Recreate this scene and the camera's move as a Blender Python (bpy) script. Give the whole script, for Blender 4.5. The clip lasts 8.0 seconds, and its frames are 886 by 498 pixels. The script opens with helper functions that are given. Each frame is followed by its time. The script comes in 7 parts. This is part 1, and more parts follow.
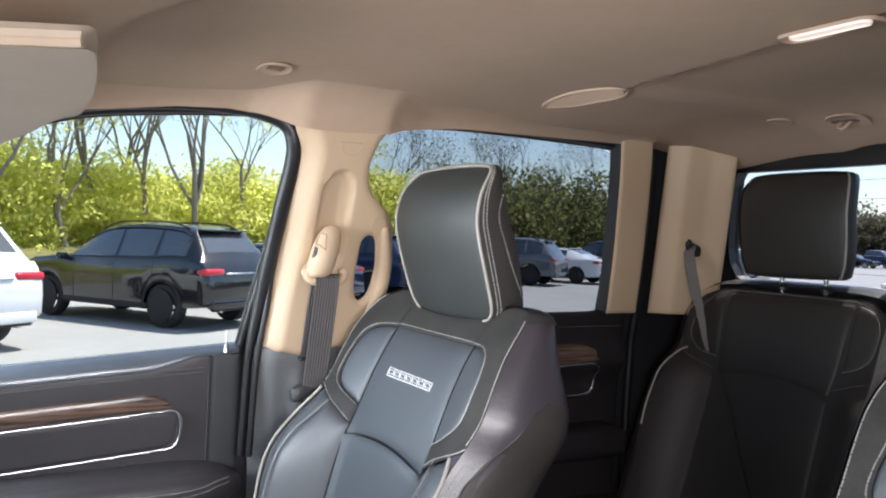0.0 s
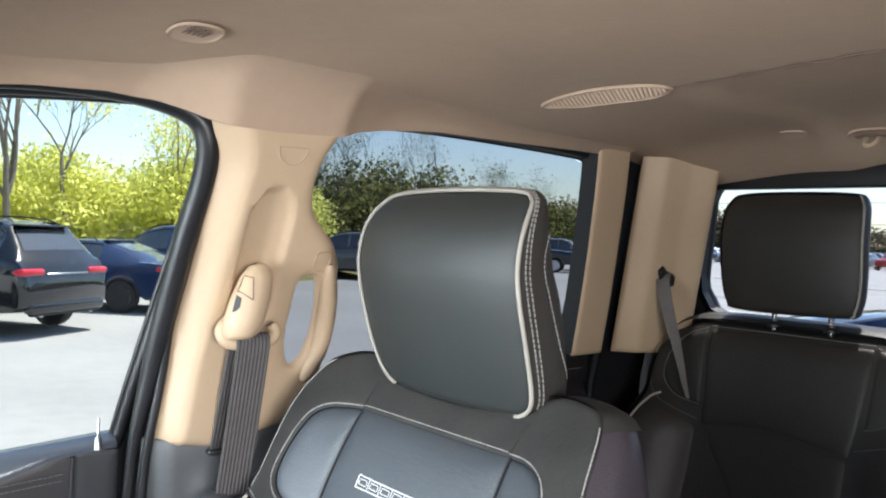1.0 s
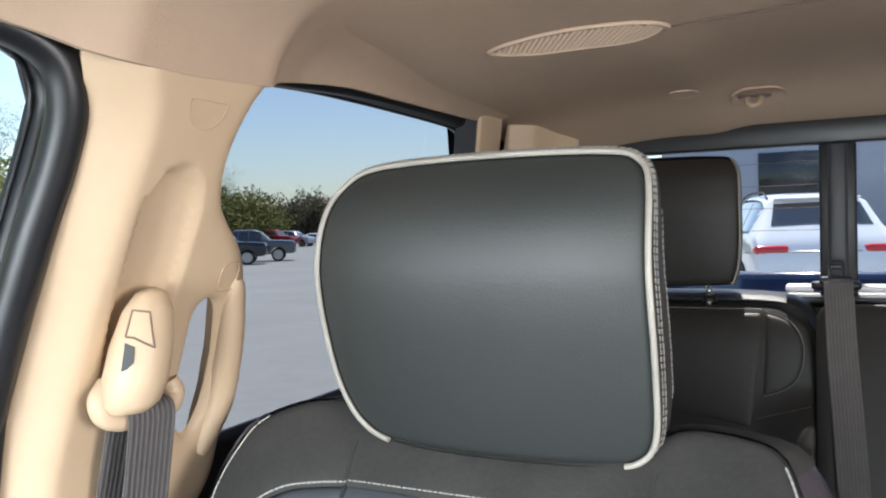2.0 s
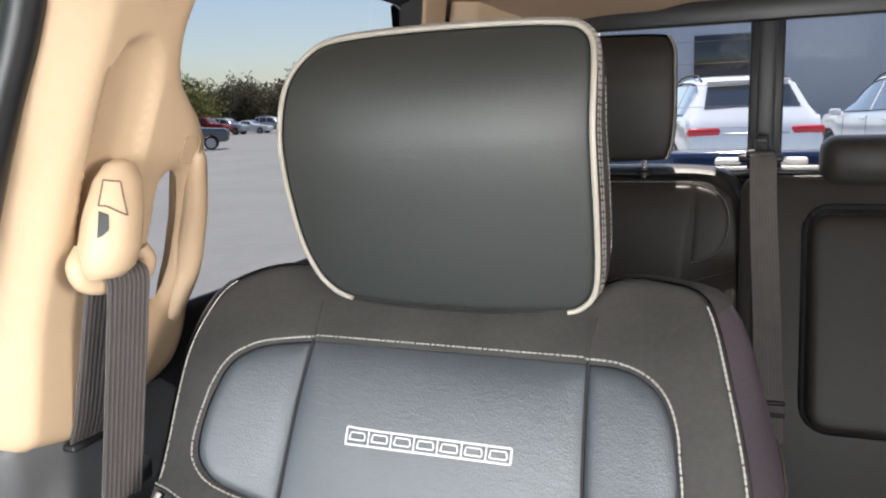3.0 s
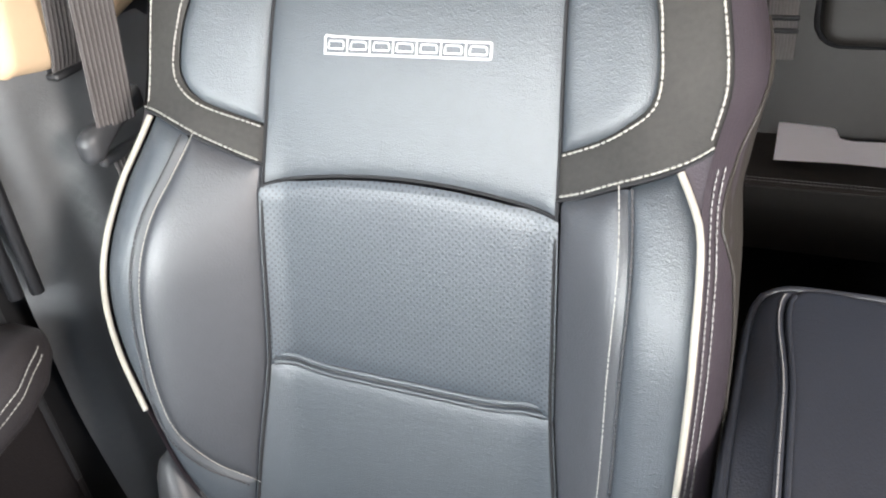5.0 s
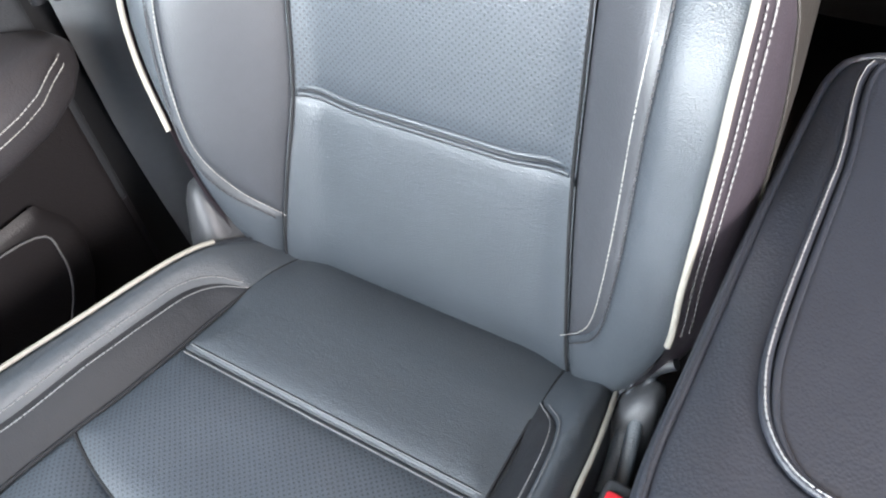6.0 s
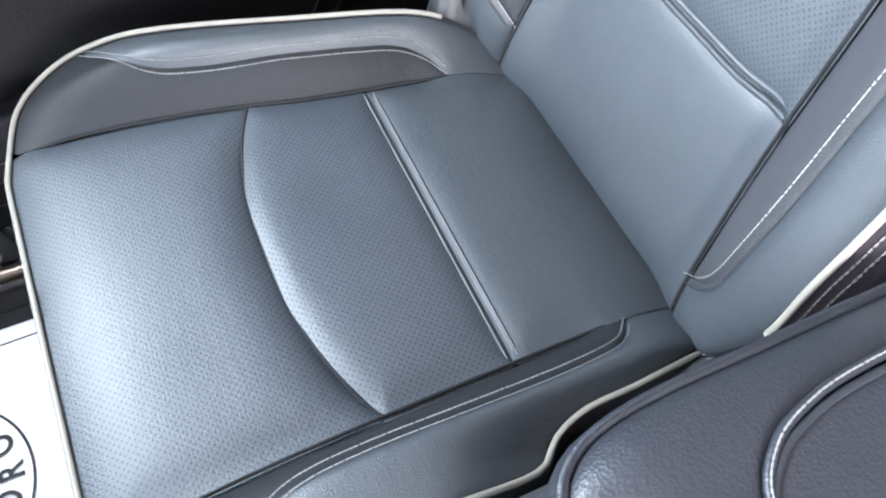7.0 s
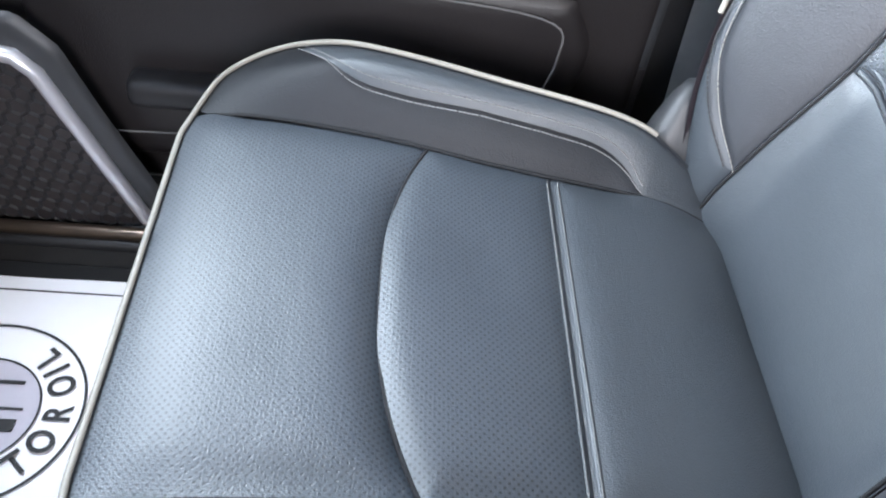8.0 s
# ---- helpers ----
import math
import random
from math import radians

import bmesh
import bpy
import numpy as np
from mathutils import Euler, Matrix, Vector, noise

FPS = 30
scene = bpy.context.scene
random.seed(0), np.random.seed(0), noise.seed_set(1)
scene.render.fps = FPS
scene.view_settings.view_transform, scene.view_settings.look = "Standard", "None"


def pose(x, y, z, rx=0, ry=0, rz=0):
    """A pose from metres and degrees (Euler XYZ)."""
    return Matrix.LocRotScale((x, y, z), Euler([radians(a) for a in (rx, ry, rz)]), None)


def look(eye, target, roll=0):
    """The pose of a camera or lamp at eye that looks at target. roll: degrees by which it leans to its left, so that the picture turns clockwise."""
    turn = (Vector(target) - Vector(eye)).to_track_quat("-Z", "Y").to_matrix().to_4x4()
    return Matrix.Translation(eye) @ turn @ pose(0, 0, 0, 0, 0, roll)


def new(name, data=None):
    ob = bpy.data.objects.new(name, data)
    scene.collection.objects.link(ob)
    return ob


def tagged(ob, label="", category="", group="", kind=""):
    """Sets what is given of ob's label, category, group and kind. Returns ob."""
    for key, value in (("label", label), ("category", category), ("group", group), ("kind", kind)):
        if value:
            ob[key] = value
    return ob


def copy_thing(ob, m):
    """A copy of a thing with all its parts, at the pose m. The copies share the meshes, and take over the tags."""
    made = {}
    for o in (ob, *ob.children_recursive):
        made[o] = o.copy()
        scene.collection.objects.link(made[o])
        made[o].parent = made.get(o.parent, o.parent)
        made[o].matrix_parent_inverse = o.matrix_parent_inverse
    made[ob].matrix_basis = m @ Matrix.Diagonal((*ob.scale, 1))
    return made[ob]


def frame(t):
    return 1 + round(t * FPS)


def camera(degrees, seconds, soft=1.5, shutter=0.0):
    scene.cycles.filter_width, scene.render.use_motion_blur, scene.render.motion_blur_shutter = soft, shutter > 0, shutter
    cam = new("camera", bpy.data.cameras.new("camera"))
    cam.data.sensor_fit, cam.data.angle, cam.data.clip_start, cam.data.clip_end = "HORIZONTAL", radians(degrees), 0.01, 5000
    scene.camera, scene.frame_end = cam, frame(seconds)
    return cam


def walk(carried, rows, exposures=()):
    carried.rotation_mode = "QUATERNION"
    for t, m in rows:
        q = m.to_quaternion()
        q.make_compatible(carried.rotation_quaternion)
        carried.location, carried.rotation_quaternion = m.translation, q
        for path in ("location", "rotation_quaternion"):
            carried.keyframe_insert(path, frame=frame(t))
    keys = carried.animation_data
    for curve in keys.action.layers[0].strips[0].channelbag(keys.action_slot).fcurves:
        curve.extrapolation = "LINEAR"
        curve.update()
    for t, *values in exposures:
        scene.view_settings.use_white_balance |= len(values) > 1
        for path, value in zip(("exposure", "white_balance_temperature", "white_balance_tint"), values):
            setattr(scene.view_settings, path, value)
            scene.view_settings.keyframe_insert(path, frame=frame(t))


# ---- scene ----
cam = camera(59.1, 8.0, soft=2.1)
PATH = [
    (0, (1.226, -0.67, 1.775), (-0.516, 0.313, 1.742), 2.1),
    (0.5, (1.031, -0.694, 1.812), (-0.604, 0.457, 1.771), 2.9),
    (0.7, (0.908, -0.691, 1.840), (-0.690, 0.511, 1.787), 3.0),
    (1, (0.737, -0.624, 1.841), (-0.769, 0.691, 1.806), 2.4),
    (1.2, (0.619, -0.588, 1.837), (-0.789, 0.831, 1.813), 1.6),
    (2.3, (0.234, -0.619, 1.841), (-0.526, 1.228, 1.734), -1.6),
    (2.5, (0.247, -0.634, 1.846), (-0.491, 1.216, 1.67), -1.5),
    (3, (0.274, -0.657, 1.824), (-0.462, 1.169, 1.474), -2.1),
    (3.5, (0.291, -0.658, 1.81), (-0.463, 1.109, 1.252), -3.8),
    (4, (0.292, -0.671, 1.797), (-0.419, 1.049, 1.063), -4.6),
    (4.2, (0.295, -0.668, 1.791), (-0.417, 1.021, 0.991), -4.9),
    (5.3, (0.311, -0.642, 1.734), (-0.419, 0.758, 0.506), -7.6),
    (5.5, (0.314, -0.636, 1.719), (-0.416, 0.684, 0.406), -7.9),
    (6, (0.359, -0.602, 1.686), (-0.459, 0.442, 0.189), -9.6),
    (6.5, (0.398, -0.572, 1.666), (-0.532, 0.125, 0.038), -7.9),
    (7, (0.43, -0.562, 1.655), (-0.585, -0.103, -0.006), 0.2),
    (7.5, (0.439, -0.549, 1.617), (-0.693, -0.255, -0.005), 6.8),
    (8, (0.431, -0.541, 1.549), (-0.953, -0.406, 0.112), 8.0),
]
walk(cam, [(t, look(eye, target, roll)) for t, eye, target, roll in PATH], exposures=[(0, 0.60, 6300, 11), (1, 0.66, 6300, 8), (2.5, 0.74, 6500, 10), (3, 0.76, 6900, 12), (4, 1.12, 7000, 11), (5.5, 1.66, 6900, 11), (6.5, 2.06, 6300, 10), (7.5, 1.87, 6200, 10), (8, 1.75, 6200, 10)])
# ---------------------------------------------------------------- world and light
world = bpy.data.worlds.new("sky")
scene.world = world
world.use_nodes = True
wn = world.node_tree.nodes
sky = wn.new("ShaderNodeTexSky")
sky.sky_type = "NISHITA"
sky.sun_disc = False
SUN_UP, SUN_ROUND = 66.0, -9.0      # elevation; degrees from +y towards +x
sky.sun_elevation, sky.sun_rotation = radians(SUN_UP), radians(SUN_ROUND)
sky.air_density, sky.dust_density, sky.ozone_density = 1.0, 1.0, 1.0
world.node_tree.links.new(sky.outputs[0], wn["Background"].inputs[0])
wn["Background"].inputs[1].default_value = 0.15
sun_data = bpy.data.lights.new("sun", "SUN")
sun_data.energy, sun_data.angle, sun_data.color = 5.0, radians(0.53), (1.0, 0.95, 0.88)
sun = new("sun", sun_data)
ce, se = math.cos(radians(SUN_UP)), math.sin(radians(SUN_UP))
sun.matrix_world = look((math.sin(radians(SUN_ROUND)) * ce * 50, math.cos(radians(SUN_ROUND)) * ce * 50, se * 50), (0, 0, 0))


def window_light(name, eye, target, w, h, power, colour=(0.86, 0.94, 1.0), spread=180):
    """The sky's light in a window's opening."""
    d = bpy.data.lights.new(name, "AREA")
    d.shape, d.size, d.size_y, d.energy, d.color, d.spread = "RECTANGLE", w, h, power, colour, radians(spread)
    ob = new(name, d)
    ob.matrix_world = look(eye, target)
    return ob


window_light("windshield_daylight", (0.2, -1.30, 1.74), (0.1, 0.1, 1.66), 1.1, 0.45, 5.3, (0.93, 0.95, 1.0), 85)
window_light("door_window_daylight", (-0.385, -1.02, 1.74), (0.0, -0.5, 1.25), 0.42, 0.36, 5.0, (0.84, 0.93, 1.0), 150)
window_light("driver_window_daylight", (1.36, -0.5, 1.74), (-0.1, -0.05, 1.40), 0.62, 0.4, 6.3, (1.0, 0.95, 0.95), 115)


# ---------------------------------------------------------------- materials
def material(name, colour, rough=0.5, metal=0.0, var=0.15, scale=8.0, grain=0.0, grain_scale=400.0, rough_var=0.08, spec=0.5, coat=0.0, hue=None):
    """A principled surface with variation at two scales and a fine relief."""
    m = bpy.data.materials.new(name)
    m.use_nodes = True
    n, l = m.node_tree.nodes, m.node_tree.links
    p = n["Principled BSDF"]
    p.inputs["Metallic"].default_value = metal
    p.inputs["Specular IOR Level"].default_value = spec
    p.inputs["Coat Weight"].default_value = coat
    co = n.new("ShaderNodeTexCoord")
    big = n.new("ShaderNodeTexNoise")
    big.inputs["Scale"].default_value, big.inputs["Detail"].default_value = scale, 5
    l.new(co.outputs["Object"], big.inputs["Vector"])
    fine = n.new("ShaderNodeTexNoise")
    fine.inputs["Scale"].default_value, fine.inputs["Detail"].default_value = scale * 14, 3
    l.new(co.outputs["Object"], fine.inputs["Vector"])
    both = n.new("ShaderNodeMath")
    both.operation = "MULTIPLY_ADD"
    both.inputs[1].default_value = 0.65
    l.new(big.outputs["Fac"], both.inputs[0])
    half = n.new("ShaderNodeMath")
    half.operation = "MULTIPLY"
    half.inputs[1].default_value = 0.35
    l.new(fine.outputs["Fac"], half.inputs[0])
    l.new(half.outputs[0], both.inputs[2])
    ramp = n.new("ShaderNodeValToRGB")
    c = Vector(colour)
    a, b = c * (1 - var), c * (1 + var)
    if hue:
        b = Vector(hue)
    ramp.color_ramp.elements[0].position, ramp.color_ramp.elements[1].position = 0.3, 0.7
    ramp.color_ramp.elements[0].color, ramp.color_ramp.elements[1].color = (*a, 1), (*b, 1)
    l.new(both.outputs[0], ramp.inputs[0])
    l.new(ramp.outputs[0], p.inputs["Base Color"])
    rr = n.new("ShaderNodeMapRange")
    rr.inputs["To Min"].default_value, rr.inputs["To Max"].default_value = max(0.02, rough - rough_var), min(1, rough + rough_var)
    l.new(both.outputs[0], rr.inputs["Value"])
    l.new(rr.outputs[0], p.inputs["Roughness"])
    if grain:
        g = n.new("ShaderNodeTexVoronoi")
        g.inputs["Scale"].default_value = grain_scale
        l.new(co.outputs["Object"], g.inputs["Vector"])
        bump = n.new("ShaderNodeBump")
        bump.inputs["Strength"].default_value, bump.inputs["Distance"].default_value = grain, 0.0006
        crease = n.new("ShaderNodeTexNoise")
        crease.inputs["Scale"].default_value, crease.inputs["Detail"].default_value = grain_scale * 0.3, 4
        pull = n.new("ShaderNodeMapping")
        pull.inputs["Scale"].default_value = (0.3, 1, 1)
        l.new(co.outputs["Object"], pull.inputs["Vector"])
        l.new(pull.outputs[0], crease.inputs["Vector"])
        height = n.new("ShaderNodeMath")
        height.operation = "MULTIPLY_ADD"
        height.inputs[1].default_value = 1.1
        l.new(crease.outputs["Fac"], height.inputs[0])
        l.new(g.outputs["Distance"], height.inputs[2])
        l.new(height.outputs[0], bump.inputs["Height"])
        l.new(bump.outputs[0], p.inputs["Normal"])
    return m


def perforated(name, colour, rough, axis_z, pitch=0.0042, var=0.1):
    """Leather punched with a lattice of small holes across x and the other axis."""
    m = material(name, colour, rough, var=var, scale=6, grain=0.38, grain_scale=560, spec=0.8)
    n, l = m.node_tree.nodes, m.node_tree.links
    p = n["Principled BSDF"]
    co = n.new("ShaderNodeTexCoord")
    flat = n.new("ShaderNodeMapping")
    flat.inputs["Rotation"].default_value = (0, 0, 0)
    sep = n.new("ShaderNodeSeparateXYZ")
    l.new(co.outputs["Object"], sep.inputs[0])
    com = n.new("ShaderNodeCombineXYZ")
    l.new(sep.outputs["X"], com.inputs["X"])
    l.new(sep.outputs["Z" if axis_z else "Y"], com.inputs["Y"])
    rot = n.new("ShaderNodeVectorRotate")
    rot.inputs["Angle"].default_value = radians(45)
    l.new(com.outputs[0], rot.inputs["Vector"])
    v = n.new("ShaderNodeTexVoronoi")
    v.voronoi_dimensions = "2D"
    v.inputs["Randomness"].default_value, v.inputs["Scale"].default_value = 0.0, 1 / pitch
    l.new(rot.outputs[0], v.inputs["Vector"])
    hole = n.new("ShaderNodeMapRange")
    hole.inputs["From Min"].default_value, hole.inputs["From Max"].default_value = 0.15, 0.30
    l.new(v.outputs["Distance"], hole.inputs["Value"])
    mix = n.new("ShaderNodeMix")
    mix.data_type = "RGBA"
    mix.inputs["A"].default_value = (*[c * 0.28 for c in colour], 1)
    l.new(hole.outputs[0], mix.inputs["Factor"])
    l.new(p.inputs["Base Color"].links[0].from_socket, mix.inputs["B"])
    l.new(mix.outputs["Result"], p.inputs["Base Color"])
    bump = n.new("ShaderNodeBump")
    bump.inputs["Strength"].default_value, bump.inputs["Distance"].default_value = 0.3, 0.0004
    l.new(hole.outputs[0], bump.inputs["Height"])
    l.new(p.inputs["Normal"].links[0].from_socket, bump.inputs["Normal"])
    l.new(bump.outputs[0], p.inputs["Normal"])
    return m


def glass(name, tint, gloss=0.03):
    m = bpy.data.materials.new(name)
    m.use_nodes = True
    n, l = m.node_tree.nodes, m.node_tree.links
    n.remove(n["Principled BSDF"])
    clear, shine, mix, lw = n.new("ShaderNodeBsdfTransparent"), n.new("ShaderNodeBsdfGlossy"), n.new("ShaderNodeMixShader"), n.new("ShaderNodeLayerWeight")
    clear.inputs["Color"].default_value = (*tint, 1)
    shine.inputs["Roughness"].default_value = 0.01
    power, fac = n.new("ShaderNodeMath"), n.new("ShaderNodeMath")
    power.operation, fac.operation = "POWER", "MULTIPLY_ADD"
    power.inputs[1].default_value = 5
    fac.inputs[1].default_value, fac.inputs[2].default_value = 0.6, gloss
    l.new(lw.outputs["Facing"], power.inputs[0])
    l.new(power.outputs[0], fac.inputs[0])
    l.new(fac.outputs[0], mix.inputs[0])
    l.new(clear.outputs[0], mix.inputs[1])
    l.new(shine.outputs[0], mix.inputs[2])
    l.new(mix.outputs[0], n["Material Output"].inputs[0])
    return m


def glow(name, colour, strength):
    m = bpy.data.materials.new(name)
    m.use_nodes = True
    p = m.node_tree.nodes["Principled BSDF"]
    p.inputs["Base Color"].default_value = (*colour, 1)
    p.inputs["Emission Color"].default_value = (*colour, 1)
    p.inputs["Emission Strength"].default_value = strength
    return m


LEATHER = material("slate_leather", (0.0395, 0.0475, 0.0557), 0.46, var=0.14, scale=5, grain=0.48, grain_scale=700, spec=0.8)
LEATHER_DARK = material("charcoal_leather", (0.026, 0.029, 0.034), 0.42, var=0.12, scale=5, grain=0.5, grain_scale=520, spec=0.7)
LEATHER_WARM = material("dark_charcoal_leather", (0.016, 0.0175, 0.0205), 0.6, var=0.14, scale=7, grain=0.4, grain_scale=600, spec=0.35)
LEATHER_INNER = material("pale_charcoal_leather", (0.040, 0.043, 0.049), 0.47, var=0.12, scale=5, grain=0.35, grain_scale=520, spec=0.8)
LEATHER_PEBBLE = material("pebbled_charcoal_leather", (0.020, 0.023, 0.030), 0.42, var=0.12, scale=6, grain=0.5, grain_scale=420, spec=0.7)
LEATHER_PERF_BACK = perforated("perforated_leather_back", (0.042, 0.0515, 0.062), 0.47, True, 0.0048)
LEATHER_PERF_SEAT = perforated("perforated_leather_seat", (0.042, 0.0515, 0.063), 0.47, False, 0.0048)
LEATHER_HEAD = material("headrest_leather", (0.018, 0.0215, 0.020), 0.54, var=0.08, scale=7, grain=0.2, grain_scale=700, spec=0.6)
SUEDE = material("worn_charcoal_suede", (0.028, 0.027, 0.025), 0.74, var=0.35, scale=14, grain=0.3, grain_scale=900, spec=0.3)
SIDE_VINYL = material("plum_grey_vinyl", (0.036, 0.030, 0.036), 0.33, var=0.08, scale=6, grain=0.3, grain_scale=500)
REAR_PLUM = material("rear_plum_brown_leather", (0.034, 0.0275, 0.027), 0.44, var=0.15, scale=5, grain=0.4, grain_scale=500, spec=0.4)
REAR_LEATHER = material("rear_black_leather", (0.029, 0.0265, 0.0235), 0.46, var=0.15, scale=5, grain=0.4, grain_scale=500, spec=0.32)
THREAD = material("pale_thread", (0.28, 0.275, 0.255), 0.75, var=0.15, scale=60)
THREAD_MID = material("dull_grey_thread", (0.2, 0.2, 0.2), 0.75, var=0.15, scale=60)
THREAD_BLACK = material("black_thread", (0.03, 0.031, 0.034), 0.75, var=0.12, scale=60)
# near black, for cords that imitate shade in seams and gaps
SEAM_SHADE = material("dark_seam_shade", (0.010, 0.0105, 0.012), 0.9, var=0.2, scale=40)
THREAD_DARK = material("grey_thread", (0.13, 0.13, 0.13), 0.75, var=0.12, scale=60)
BADGE_THREAD = material("white_embroidery", (0.62, 0.63, 0.62), 0.7, var=0.08, scale=60)
PIPING = material("cream_piping", (0.27, 0.255, 0.22), 0.5, var=0.12, scale=20)
TRIM_BEIGE = material("beige_plastic", (0.50, 0.372, 0.245), 0.5, var=0.04, scale=5, grain=0.18, grain_scale=900)
HEADLINER = material("beige_headliner_fabric", (0.415, 0.307, 0.222), 0.9, var=0.06, scale=4, grain=0.5, grain_scale=1400, spec=0.2)
TRIM_HEAD = material("beige_roof_plastic", (0.445, 0.328, 0.235), 0.6, var=0.05, scale=6, grain=0.2, grain_scale=900)
GRILLE_CLOTH = material("beige_grille_cloth", (0.27, 0.205, 0.15), 0.9, var=0.1, scale=9)
TRIM_GRILLE = material("brown_grille_backing", (0.16, 0.11, 0.085), 0.8, var=0.1, scale=9)
PILLAR_GREY = material("cool_grey_plastic", (0.11, 0.116, 0.12), 0.40, var=0.1, scale=7, grain=0.35, grain_scale=800)
VISOR = material("grey_beige_visor_fabric", (0.45, 0.375, 0.295), 0.9, var=0.05, scale=6, grain=0.5, grain_scale=1200, spec=0.2)
BLACK_PLASTIC = material("black_plastic", (0.016, 0.0165, 0.018), 0.45, var=0.15, scale=8, grain=0.35, grain_scale=900)
GREY_PLASTIC = material("charcoal_plastic", (0.036, 0.038, 0.041), 0.42, var=0.1, scale=8, grain=0.3, grain_scale=900)
RUBBER = material("black_rubber_seal", (0.008, 0.0085, 0.010), 0.4, var=0.2, scale=12)
DOOR_VINYL = material("dark_door_vinyl", (0.038, 0.035, 0.037), 0.42, var=0.12, scale=6, grain=0.4, grain_scale=520)
DOOR_DARK = material("black_plum_door_plastic", (0.015, 0.013, 0.0135), 0.45, var=0.12, scale=6, grain=0.4, grain_scale=520)
# paler and bluer than the door: reflected sky is put into the colour
LEDGE_SHEEN = material("sky_sheen_vinyl", (0.082, 0.096, 0.116), 0.24, var=0.1, scale=6, grain=0.15, grain_scale=520, spec=0.8)
PIN_STEEL = material("dull_steel", (0.34, 0.35, 0.37), 0.32, metal=0.9, var=0.06, scale=20)
CHROME = material("satin_chrome", (0.72, 0.72, 0.73), 0.22, metal=1.0, var=0.05, scale=10)
SILVER = material("painted_silver", (0.62, 0.62, 0.66), 0.35, metal=0.6, var=0.05, scale=10)
REAR_WEBBING = material("pale_grey_belt_webbing", (0.145, 0.133, 0.125), 0.8, var=0.1, scale=30, grain=0.5, grain_scale=1500)
WEBBING = material("grey_belt_webbing", (0.10, 0.092, 0.09), 0.8, var=0.12, scale=30, grain=0.5, grain_scale=1500)
REAR_GROOVE = material("grey_webbing_groove", (0.130, 0.119, 0.112), 0.9, var=0.15, scale=30)
WEBBING_GROOVE = material("dark_webbing_groove", (0.052, 0.047, 0.046), 0.9, var=0.15, scale=30)
RED_PLASTIC = material("red_buckle_button", (0.62, 0.02, 0.03), 0.4, var=0.06)
PAPER = material("white_floor_paper", (0.88, 0.87, 0.90), 0.75, var=0.02, scale=5)
PAPER_GREY = material("grey_print", (0.46, 0.44, 0.5), 0.8, var=0.05, scale=9)
INK = material("black_print", (0.02, 0.02, 0.022), 0.7, var=0.1)
CARPET = material("black_carpet", (0.016, 0.015, 0.015), 0.95, var=0.35, scale=30, grain=0.9, grain_scale=600)
MESH_GREY = material("dark_speaker_mesh", (0.028, 0.024, 0.025), 0.55, var=0.25, scale=25, grain=1.0, grain_scale=42)
GLASS_CLEAR = glass("clear_window_glass", (0.93, 0.97, 0.95), 0.03)
GLASS_TINT = glass("privacy_glass", (0.395, 0.415, 0.445), 0.004)
GLASS_REAR = glass("rear_window_glass", (0.76, 0.78, 0.82), 0.002)
LAMP_LENS = glow("lit_lamp_lens", (1.0, 0.86, 0.74), 0.3)


def wood_material():
    m = material("dark_wood_veneer", (0.09, 0.055, 0.038), 0.3, var=0.3, scale=3, coat=0.3)
    n, l = m.node_tree.nodes, m.node_tree.links
    co, st = n.new("ShaderNodeTexCoord"), n.new("ShaderNodeMapping")
    st.inputs["Scale"].default_value = (40, 5, 110)
    l.new(co.outputs["Object"], st.inputs[0])
    w = n.new("ShaderNodeTexNoise")
    w.inputs["Scale"].default_value, w.inputs["Detail"].default_value = 1.6, 6
    l.new(st.outputs[0], w.inputs["Vector"])
    r = n.new("ShaderNodeValToRGB")
    r.color_ramp.elements[0].position, r.color_ramp.elements[1].position = 0.38, 0.62
    r.color_ramp.elements[0].color, r.color_ramp.elements[1].color = (0.03, 0.018, 0.013, 1), (0.17, 0.105, 0.075, 1)
    l.new(w.outputs[0], r.inputs[0])
    l.new(r.outputs[0], n["Principled BSDF"].inputs["Base Color"])
    return m


WOOD = wood_material()
SILL_METAL = material("bronze_tinted_metal", (0.22, 0.17, 0.13), 0.3, metal=0.9, var=0.3, scale=4)


# ---------------------------------------------------------------- builders
def part(name, bm, mat, parent=None, label="", smooth=True):
    """Links a bmesh as one mesh object under a thing or a part."""
    me = bpy.data.meshes.new(name)
    bmesh.ops.recalc_face_normals(bm, faces=bm.faces)
    bm.to_mesh(me)
    bm.free()
    me.materials.append(mat)
    if smooth:
        me.polygons.foreach_set("use_smooth", [True] * len(me.polygons))
        me.set_sharp_from_angle(angle=radians(50))
    ob = new(name, me)
    if parent:
        ob.parent = parent
    if label:
        ob["label"] = label
    if "stitching" in name:
        ob["kind"] = "stuff"
    return ob


def thing(name, label, category, group="", at=(0, 0, 0), kind=""):
    ob = new(name)
    ob.empty_display_size = 0.1
    ob.location = at
    return tagged(ob, label, category, group, kind)


